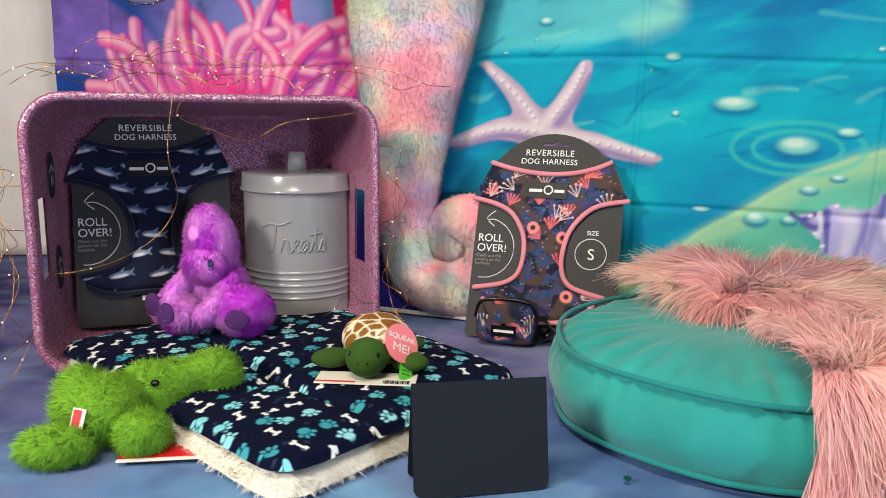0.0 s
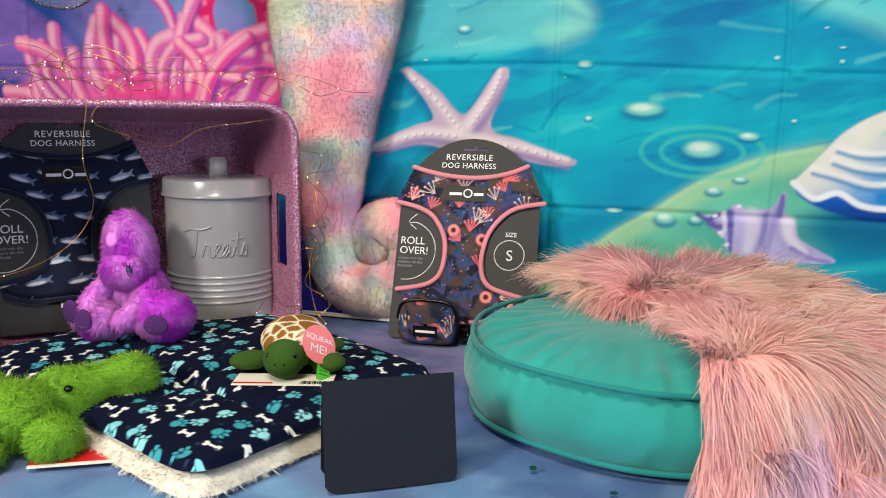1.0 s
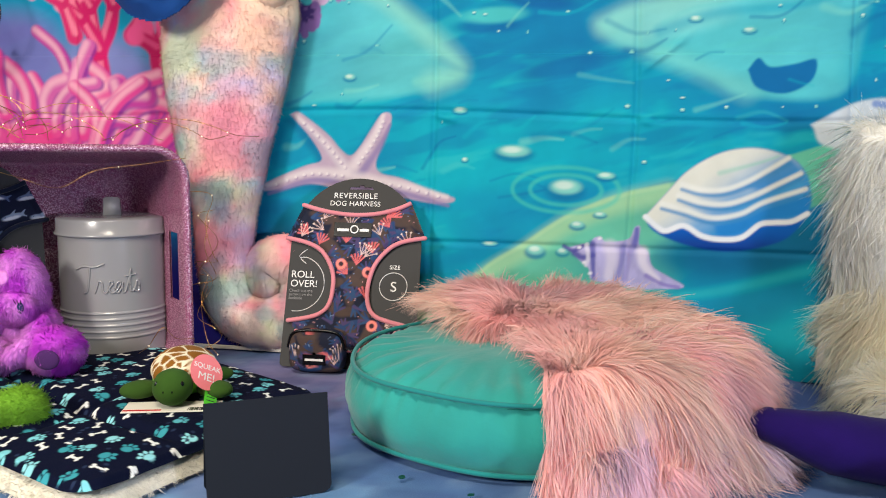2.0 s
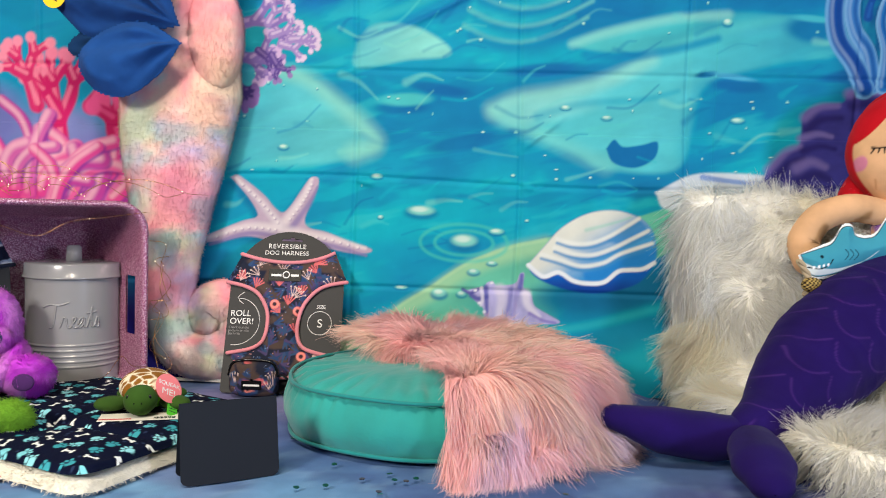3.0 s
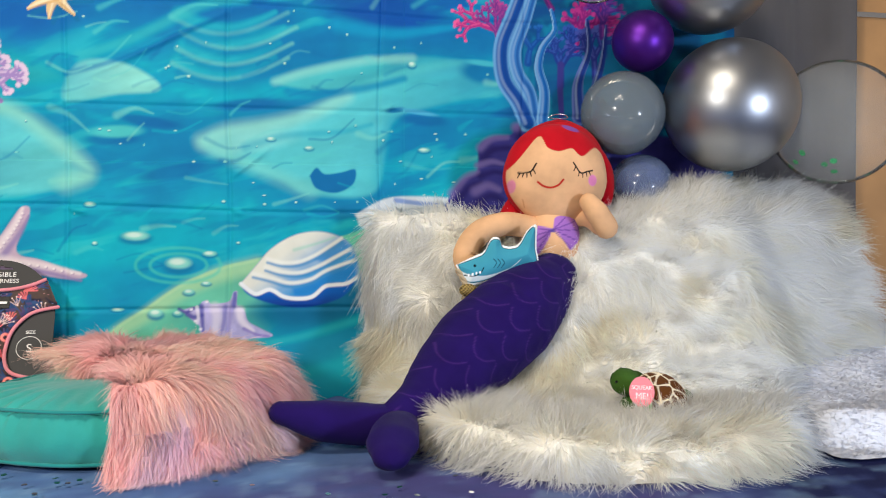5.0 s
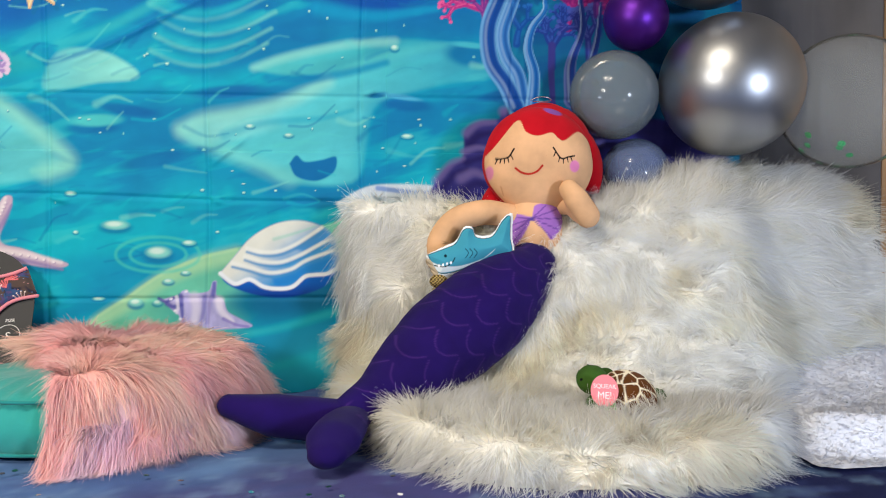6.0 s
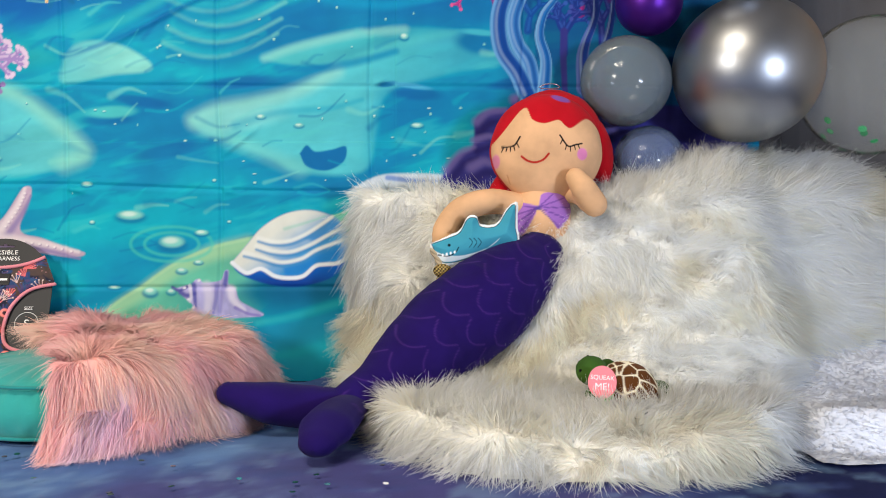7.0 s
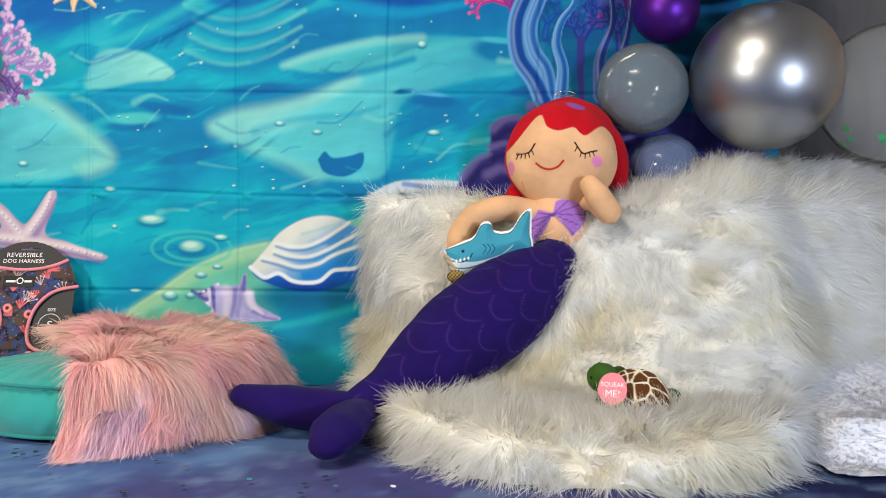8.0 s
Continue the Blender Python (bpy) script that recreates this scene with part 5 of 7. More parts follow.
for zz in (CH - 0.001, 0.009):
    wire("piping", [((CR + 0.001 + 0.002 * math.sin(7 * a)) * np.cos(a), (CR + 0.001 + 0.002 * math.sin(7 * a)) * np.sin(a), zz + 0.0025 * math.sin(3 * a + 1)) for a in np.linspace(0, 6.2832, 48)], 0.0034, TEAL_PIPING, cushion, "corded seam", n=3, cols=8)


# ---- fur throws ----
def throw(name, label, xs, ys, height, inside, colour, hair, count, length, width, flow, lay, droop, seed, clump, hairlabel, tip=1.2, hair_root=0.95, hair_jit=0.09, hair_wob=0.26, segs=4, grain=0.2, sink=0.5, tone=0.0, stray=0.17):
    GX, GY = np.meshgrid(xs, ys)
    GZ = height(GX, GY)
    faces = grid_faces(*GX.shape)
    keep = inside(GX, GY).reshape(-1)
    faces = faces[keep[faces].all(1)]
    verts = np.stack([GX, GY, GZ], -1).reshape(-1, 3)
    used = np.unique(faces)
    back = np.full(len(verts), -1)
    back[used] = np.arange(len(used))
    root = thing(name, pose(0, 0, 0), label, "fur throw")
    sh = Shape()
    sh.add(verts[used], back[faces], colour(verts[used]))
    under_c = sh.c
    # backing colour dimmed to stand in for shade under the hairs
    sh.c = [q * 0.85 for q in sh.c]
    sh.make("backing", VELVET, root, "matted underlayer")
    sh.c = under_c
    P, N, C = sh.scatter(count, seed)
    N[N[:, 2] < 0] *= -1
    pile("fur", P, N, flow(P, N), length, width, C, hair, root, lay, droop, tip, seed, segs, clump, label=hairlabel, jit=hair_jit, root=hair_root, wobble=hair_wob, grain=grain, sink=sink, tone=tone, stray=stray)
    return root


def pink_h(x, y):
    rx = np.where(x > CX, 0.245 + 0.05 * smooth(0.0, 0.2, x - CX), 0.25)
    d = np.hypot((x - CX) / rx, (y - CY) / np.where(y < CY, 0.250, 0.25))
    top = 0.140 + 0.016 * np.exp(-((x - 0.14) / 0.06) ** 2 - ((y - 1.16) / 0.06) ** 2) + 0.010 * (fbm(x * 16, y * 16, 81) - 0.5)
    side = smooth(1.24, 0.96, d)
    return np.maximum(top * side, 0.004) + 0.004 * (fbm(x * 30, y * 30, 82) - 0.5) + 0.003


PINK_Y, PINK_LEFT = [0.74, 0.8, 0.88, 0.96, 1.02, 1.08, 1.14, 1.2, 1.28], [0.250, 0.236, 0.226, 0.210, 0.174, 0.075, 0.045, 0.055, 0.10]


def pink_in(x, y):
    left = np.interp(y, PINK_Y, PINK_LEFT)
    d = np.hypot((x - CX) / np.where(x > CX, 0.30, 0.25), (y - CY) / np.where(y < CY, 0.262, 0.23))
    return (x > left + 0.012 * (vnoise(x * 60, y * 60, 3) - 0.5)) & (d < 1.15)


def pink_c(p):
    n = fbm(p[:, 0] * 11 + p[:, 1] * 4, p[:, 1] * 9 + p[:, 2] * 14, 83, 3)[:, None]
    c = lin("#ffc8ba") + (lin("#fcb8ba") - lin("#ffc8ba")) * smooth(0.4, 0.7, n)
    return c + (lin("#cfc0dc") - c) * 0.65 * smooth(0.42, 0.68, fbm(p[:, 0] * 26 + 5, p[:, 1] * 14 + p[:, 2] * 9, 84, 3))[:, None] * smooth(0.13, 0.05, p[:, 2])[:, None]


def pink_flow(P, N):
    d = np.stack([P[:, 0] - 0.19, P[:, 1] - 1.14, 0 * P[:, 0]], 1)
    d /= np.linalg.norm(d, axis=1)[:, None] + 1e-6
    d[:, 1] -= 0.35
    d[:, 0] -= 0.75 * smooth(0.07, 0.0, P[:, 0] - np.interp(P[:, 1], PINK_Y, PINK_LEFT)) * smooth(0.98, 0.9, P[:, 1])
    d[:, 2] = -1.4 * (1 - N[:, 2])
    return d


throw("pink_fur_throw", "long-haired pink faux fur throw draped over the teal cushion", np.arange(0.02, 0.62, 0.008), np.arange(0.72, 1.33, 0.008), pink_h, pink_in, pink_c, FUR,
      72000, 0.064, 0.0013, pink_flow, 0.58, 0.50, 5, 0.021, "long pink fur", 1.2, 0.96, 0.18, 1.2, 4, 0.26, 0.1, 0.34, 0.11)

WX = [0.66, 0.72, 0.80, 0.889, 0.96, 1.05, 1.15, 1.257, 1.36, 1.42, 1.46, 1.50, 1.56, 1.65, 1.75, 1.9]
WF = [1.24, 1.0, 0.78, 0.670, 0.635, 0.615, 0.615, 0.625, 0.670, 0.74, 0.82, 0.92, 0.99, 1.03, 1.06, 1.1]


def white_h(x, y):
    yf = np.interp(x, WX, WF)
    ys = np.interp(x, [0.66, 0.76, 0.9, 1.05, 1.2, 1.4, 1.6, 1.9], [1.2, 1.15, 1.1, 1.0, 0.90, 0.86, 0.90, 0.98])
    yt = np.interp(x, [0.66, 0.9, 1.2, 1.5, 1.9], [1.29, 1.28, 1.26, 1.24, 1.25])
    zt = np.interp(x, [0.66, 0.7, 0.86, 1.0, 1.15, 1.27, 1.41, 1.5, 1.6, 1.75, 1.9], [0.42, 0.44, 0.436, 0.42, 0.43, 0.45, 0.485, 0.505, 0.505, 0.505, 0.45])
    ys = ys + 0.09 * smooth(1.50, 1.60, x)
    yt = yt + 0.03 * smooth(1.50, 1.60, x)
    lip = np.clip((y - yf) / 0.055, 0, 1)
    seat = 0.055 * np.sqrt(1 - (1 - lip) ** 2)
    ramp = np.clip((y - ys) / (yt - ys), 0, 1)
    z = seat + (zt - 0.055) * (0.6 * ramp + 0.4 * smooth(0, 1, ramp))
    # the cloth folds away past the corner of the sofa
    z = z - 0.04 * smooth(1.52, 1.60, x) * smooth(1.22, 1.05, y)
    z = z * smooth(1.345, 1.29, y) * smooth(0.655, 0.715, x + 0.012 * np.sin(y * 40))
    return np.maximum(z + 0.022 * (fbm(x * 9, y * 9, 91) - 0.5) * smooth(0.02, 0.1, z), 0.0) + 0.001 + 0.005 * smooth(0.0, 0.03, z)


def white_in(x, y):
    return (y > np.interp(x, WX, WF) - 0.010) & (y < 1.34) & (x > 0.672 + 0.01 * vnoise(y * 40, x * 40, 5))


def white_c(p):
    n = fbm(p[:, 0] * 7, p[:, 1] * 7 + p[:, 2] * 6, 93, 3)[:, None]
    return lin("#fffdf6") + (lin("#faf0da") - lin("#fffdf6")) * 0.7 * smooth(0.48, 0.72, n)


def white_flow(P, N):
    d = np.zeros_like(P)
    up = smooth(0.38, 0.45, P[:, 2])
    d[:, 1] = -1.0
    d[:, 0] = -1.3 * smooth(0.92, 0.72, P[:, 0]) + 1.5 * smooth(1.46, 1.62, P[:, 0]) + 2.2 * (fbm(P[:, 0] * 9, P[:, 1] * 9 + P[:, 2] * 6, 95) - 0.5)
    d[:, 2] = -1.0 + 2.0 * up + 1.6 * (fbm(P[:, 0] * 8 + 3, P[:, 1] * 8 + P[:, 2] * 8, 96) - 0.5)
    return d


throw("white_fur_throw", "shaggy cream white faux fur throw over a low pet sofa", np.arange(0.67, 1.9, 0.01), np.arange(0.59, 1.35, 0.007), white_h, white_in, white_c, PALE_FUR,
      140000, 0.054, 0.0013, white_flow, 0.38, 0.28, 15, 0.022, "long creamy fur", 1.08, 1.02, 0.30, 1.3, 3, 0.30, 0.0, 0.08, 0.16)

# the fleece blanket beside it
sherpa = Shape()
SX, SY = np.meshgrid(np.linspace(1.46, 2.2, 60), np.linspace(0.68, 1.3, 50))
SZ = 0.06 * smooth(0, 0.06, SY - 0.70 - 0.35 * np.maximum(1.62 - SX, 0)) * smooth(1.46, 1.52, SX) + 0.02 * fbm(SX * 12, SY * 12, 97) - 0.006 + 0.10 * smooth(0.85, 1.25, SY)
sherpa.sheet(np.stack([SX, SY, SZ], -1), "#d6dae4")
fleece = thing("fleece_blanket", pose(0, 0, 0), "folded white sherpa fleece blanket on the dark cloth", "blanket")
sherpa.make("backing", VELVET, fleece)
P, N, C = sherpa.scatter(26000, 4)
N[N[:, 2] < 0] *= -1
pile("nap", P, N, np.random.default_rng(3).normal(0, 1, P.shape), 0.010, 0.0016, C, PALE_FUR, fleece, 0.35, 0.1, 1.08, 8, 3, 0.0, root=1.0, grain=0.12, label="short curly fleece")

# ---- the printed pet mat with its fleece underside ----
L_, F_, R_, B_ = (np.array(c) for c in ((-0.742, 0.862), (-0.233, 0.631), (-0.088, 1.003), (-0.57, 1.275)))
uu, vv = np.meshgrid(np.linspace(0, 1, 400), np.linspace(0, 1, 290))


def mat_xy(u, v):
    # rounded corners
    a, b = np.maximum(0.036 - np.minimum(u, 1 - u) * 0.56, 0), np.maximum(0.036 - np.minimum(v, 1 - v) * 0.40, 0)
    k = np.maximum(a, b) / (np.hypot(a, b) + 1e-9)
    k = np.where(np.minimum(a, b) > 0, k, 1.0)
    u = u + np.sign(0.5 - u) * a * (1 - k) / 0.56
    v = v + np.sign(0.5 - v) * b * (1 - k) / 0.40
    p = ((1 - u) * (1 - v))[..., None] * L_ + (u * (1 - v))[..., None] * F_ + (u * v)[..., None] * R_ + ((1 - u) * v)[..., None] * B_
    return p


XY = mat_xy(uu, vv)
su, sv = uu * 0.56, vv * 0.40
edge = np.minimum(np.minimum(su, 0.56 - su), np.minimum(sv, 0.40 - sv))
MZ = 0.026 + 0.009 * smooth(0, 0.007, edge) + 0.008 * smooth(0, 0.05, edge) + 0.005 * (fbm(su * 14, sv * 14, 101) - 0.5)
MZ -= 0.014 * np.exp(-((vv - 0.36 - 0.02 * np.sin(uu * 7)) / 0.022) ** 2) * smooth(0.1, 0.3, uu) * smooth(0.99, 0.85, uu)
MZ -= 0.008 * np.exp(-((uu - 0.62 - 0.02 * np.sin(vv * 9)) / 0.02) ** 2) * smooth(0.05, 0.2, vv) * smooth(0.6, 0.4, vv)
mp = Paint(su, sv, "#080e26")
r = random.Random(3)
spots = []
for _ in range(2600):
    x, z = r.uniform(0, 0.56), r.uniform(0, 0.40)
    if all((x - a) ** 2 + (z - b) ** 2 > 0.0255 ** 2 for a, b in spots):
        spots.append((x, z))
for k, (x, z) in enumerate(spots):
    a = r.uniform(0, 360)
    c, s = math.cos(radians(a)), math.sin(radians(a))
    if k % 2:
        col = r.choice(("#7cc9d4", "#8ed2dc", "#3d9aa8", "#5fb6c4"))
        mp.oval(x, z, 0.0072, 0.0062, col, a, 0.2)
        for t in (-54, -18, 18, 54):
            b = radians(a + 90 + t)
            mp.oval(x + 0.0108 * math.cos(b), z + 0.0108 * math.sin(b), 0.0034, 0.0026, col, a + 90 + t, 0.25)
    else:
        mp.stroke([(x - 0.006 * c, z - 0.006 * s), (x + 0.006 * c, z + 0.006 * s)], 0.0019, 0.0019, "#e4e6e4", 0.25)
        for e in (-1, 1):
            for q in (-1, 1):
                mp.oval(x + e * 0.0075 * c - q * 0.0024 * s, z + e * 0.0075 * s + q * 0.0024 * c, 0.0026, 0.0026, "#e4e6e4", 0, 0.25)
for _ in range(260):
    mp.oval(r.uniform(0, 0.56), r.uniform(0, 0.40), 0.003, 0.0026, "#26324f", r.uniform(0, 180), 0.3, 0.9)
mat = thing("pet_mat", pose(0, 0, 0), "padded navy pet mat printed with paws and bones", "pet mat")
mesh_object("top_cover", np.concatenate([XY, MZ[..., None]], -1).reshape(-1, 3), grid_faces(*uu.shape), COTTON, mat, "navy cotton printed with turquoise paws and white bones", mp.C.reshape(-1, 3))
um, vm = np.meshgrid(np.linspace(-0.014, 1.014, 70), np.linspace(-0.02, 1.02, 50))
XYu = mat_xy(um, vm)
e2 = np.minimum(np.minimum(um + 0.014, 1.014 - um) * 0.56, np.minimum(vm + 0.02, 1.02 - vm) * 0.4)
under = Shape()
under.sheet(np.concatenate([XYu, (0.004 + 0.016 * smooth(0, 0.016, e2) + 0.004 * (fbm(um * 40, vm * 30, 7) - 0.5))[..., None]], -1), "#f4efe2")
ub = under.make("underside", VELVET, mat, "cream fleece underside showing at the edge")
P, N, C = under.scatter(90000, 6)
uvmid = np.array([-0.42, 0.95])
rel = P[:, :2] - uvmid
ee = np.min([np.abs(np.cross(b - a, P[:, :2] - a)) / np.linalg.norm(b - a) for a, b in ((L_, F_), (F_, R_), (R_, B_), (B_, L_))], axis=0)
kk = ee < 0.03
P, N, C, rel = P[kk], N[kk], C[kk], rel[kk]
N[N[:, 2] < 0] *= -1
pile("fleece", P, N, np.column_stack([rel, 0 * rel[:, 0]]), 0.008, 0.0008, C, FUR, ub, 0.5, 0.3, 1.05, 9, 2, 0.006)

# ---- blank dark tent card ----
sign = thing("tent_card", pose(-0.070, 0.742, 0.0, 0, 0, 30.5), "blank dark navy folded tent card", "sign card")
W2, HS = 0.069, 0.113


def leaf(name, lean):
    o = [(-W2, HS), (-W2, 0.008), (-W2 + 0.003, 0.003), (-W2 + 0.009, 0.0), (W2 - 0.009, 0.0), (W2 - 0.003, 0.003), (W2, 0.008), (W2, HS)]
    return plate(name, o, 0.0008, CARD_NAVY, sign, pose(0, 0.022 * (1 if lean > 0 else -1), 0, -11 if lean < 0 else 11, 0, 0))


leaf("front_leaf", -1)
leaf("back_leaf", 1)


def furred(root, name, shape, count, length, width, flow, seed, lay=0.55, droop=0.15, clump=0.012, skin=VELVET, hair=FUR, label="", tip=1.25, jit=0.25, base=0.88, tone=0.3):
    """A plush part: the soft body and its pile."""
    body = shape.make(name, skin, root, label)
    P, N, C = shape.scatter(count, seed)
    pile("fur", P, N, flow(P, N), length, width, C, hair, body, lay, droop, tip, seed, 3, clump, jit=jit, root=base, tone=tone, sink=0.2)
    return body


# ---- green shaggy crocodile toy ----
croc = thing("crocodile_toy", pose(-0.47, 0.725, 0) @ Matrix.Scale(0.9, 4) @ pose(0.47, -0.725, 0), "shaggy bright green plush crocodile dog toy", "plush toy")
G1 = "#8cc43e"
flow_c = lambda P, N: np.column_stack([P[:, 0] + 0.47, P[:, 1] - 0.76, -0.05 + 0 * P[:, 0]]) + np.array([-0.05, -0.05, 0])
# base=0.68 darkens the hair roots as painted shade between the tufts
b1 = Shape().oval((-0.505, 0.692, 0.042), (0.054, 0.050, 0.034), G1, (0, 0, -12), lump=0.15, seed=3).oval((-0.543, 0.694, 0.052), (0.022, 0.028, 0.032), G1)
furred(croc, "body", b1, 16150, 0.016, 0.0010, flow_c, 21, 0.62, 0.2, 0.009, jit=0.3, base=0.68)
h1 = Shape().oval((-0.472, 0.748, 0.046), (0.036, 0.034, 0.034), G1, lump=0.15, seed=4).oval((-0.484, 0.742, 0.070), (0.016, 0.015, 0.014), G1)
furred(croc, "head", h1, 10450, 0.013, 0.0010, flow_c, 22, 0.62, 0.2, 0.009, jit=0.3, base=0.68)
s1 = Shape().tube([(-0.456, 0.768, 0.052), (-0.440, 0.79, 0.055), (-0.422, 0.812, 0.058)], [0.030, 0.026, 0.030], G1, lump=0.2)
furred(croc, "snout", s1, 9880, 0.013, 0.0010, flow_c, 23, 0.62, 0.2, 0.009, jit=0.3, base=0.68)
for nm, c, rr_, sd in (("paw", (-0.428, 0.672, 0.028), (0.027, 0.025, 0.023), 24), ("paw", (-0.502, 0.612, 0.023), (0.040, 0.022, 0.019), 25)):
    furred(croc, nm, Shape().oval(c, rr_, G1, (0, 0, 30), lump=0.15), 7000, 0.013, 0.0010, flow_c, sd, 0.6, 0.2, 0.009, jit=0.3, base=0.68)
Shape().oval((-0.448, 0.722, 0.070), (0.006, 0.005, 0.0045), "#0a0c0a").make("eye", BLACK_GLOSS, croc, "black plastic eye")
tagc = plate("sewn_label", [(-0.008, -0.012), (0.008, -0.012), (0.008, 0.012), (-0.008, 0.012)], 0.001, LABEL_WHITE, croc, pose(-0.489, 0.634, 0.050, -20, 8, 15), "white and red sewn label")
plate("mark", [(-0.0065, -0.010), (0.0035, -0.010), (0.0035, 0.010), (-0.0065, 0.010)], 0.0004, RED_CARD, tagc, pose(0, -0.0006, 0))
rc_ = thing("backing_card", pose(-0.415, 0.715, 0.004, 0, 0, 28), "red and white printed card lying under the crocodile toy", "card")
box("sheet", -0.055, 0.05, -0.05, 0.06, 0.0, 0.0016, RED_CARD, rc_, bevel=0.0004)
box("border", -0.055, 0.05, -0.055, -0.0502, 0.0, 0.0018, LABEL_WHITE, rc_)

# ---- purple plush ----
ppl = thing("purple_plush_toy", pose(0, 0, 0), "bright magenta purple plush animal sitting on the mat", "plush toy")


def purple(d, p):
    n = fbm(p[..., 0] * 30 + p[..., 1] * 12, p[..., 2] * 30 + p[..., 1] * 9, 5, 2)[..., None]
    return (lin("#c23ad2") + (lin("#e58ee8") - lin("#c23ad2")) * smooth(0.3, 0.8, n)).reshape(-1, 3)


OX, OY, OZ = -0.572, 1.01, 0.042
flow_p = lambda P, N: np.column_stack([0 * P[:, 0], -0.3 + 0 * P[:, 0], -1 + 0 * P[:, 0]])
hd = Shape().oval((OX - 0.004, OY, OZ + 0.122), (0.038, 0.036, 0.064), purple, (0, -6, 0), lump=0.1).oval((OX + 0.004, OY - 0.030, OZ + 0.100), (0.034, 0.024, 0.026), purple)
furred(ppl, "head", hd, 12000, 0.0075, 0.0009, flow_p, 31, 0.5, 0.1, 0.01)
bdy = Shape().oval((OX + 0.004, OY + 0.008, OZ + 0.048), (0.044, 0.040, 0.055), purple, lump=0.1)
furred(ppl, "body", bdy, 8000, 0.0075, 0.0009, flow_p, 32, 0.5, 0.1, 0.01)
for c, rr_, sd in (((OX + 0.070, OY - 0.03, OZ + 0.038), (0.042, 0.040, 0.036), 33), ((OX - 0.024, OY - 0.045, OZ + 0.026), (0.030, 0.036, 0.028), 34), ((OX - 0.078, OY - 0.005, OZ + 0.020), (0.028, 0.032, 0.024), 35)):
    furred(ppl, "leg", Shape().oval(c, rr_, purple, lump=0.12), 5500, 0.0075, 0.0009, flow_p, sd, 0.5, 0.1, 0.01)
for c, rr_, tn in (((OX + 0.082, OY - 0.068, OZ + 0.034), (0.018, 0.006, 0.015), (0, 0, 12)), ((OX - 0.03, OY - 0.08, OZ + 0.032), (0.016, 0.006, 0.02), (0, 20, -10)), ((OX - 0.082, OY - 0.042, OZ + 0.034), (0.018, 0.006, 0.018), (0, -20, -10))):
    Shape().oval(c, rr_, "#4d2a63", tn).make("sole", VELVET, ppl, "dark purple velvet sole pad")
for sx, sd in ((-1, 36), (1, 37)):
    arm = Shape().tube([(OX + sx * 0.036, OY - 0.015, OZ + 0.075), (OX + sx * 0.042, OY - 0.045, OZ + 0.052), (OX + sx * 0.022, OY - 0.062, OZ + 0.032)], [0.015, 0.016, 0.015], lambda v: purple(None, v), cols=16)
    furred(ppl, "arm", arm, 3200, 0.007, 0.0009, flow_p, sd, 0.5, 0.1, 0.01)
Shape().oval((OX - 0.010, OY - 0.033, OZ + 0.146), (0.010, 0.006, 0.012), "#dc8ad8", (-14, 0, 0), lump=0.2).make("forehead_tuft", VELVET, ppl, "pale pink tuft on the forehead")
for sx, yy in ((-0.028, -0.036), (0.026, -0.046)):
    eye = Shape().oval((OX + sx, OY + yy, OZ + 0.104), (0.0055, 0.004, 0.009), "#2c3560").make("eye", VELVET, ppl, "embroidered dark blue eye")
    for k in range(3):
        wire("lash", [(OX + sx - 0.004 + 0.004 * k, OY + yy - 0.004, OZ + 0.111), (OX + sx - 0.006 + 0.006 * k, OY + yy - 0.006, OZ + 0.117)], 0.0006, BLACK_GLOSS, eye)



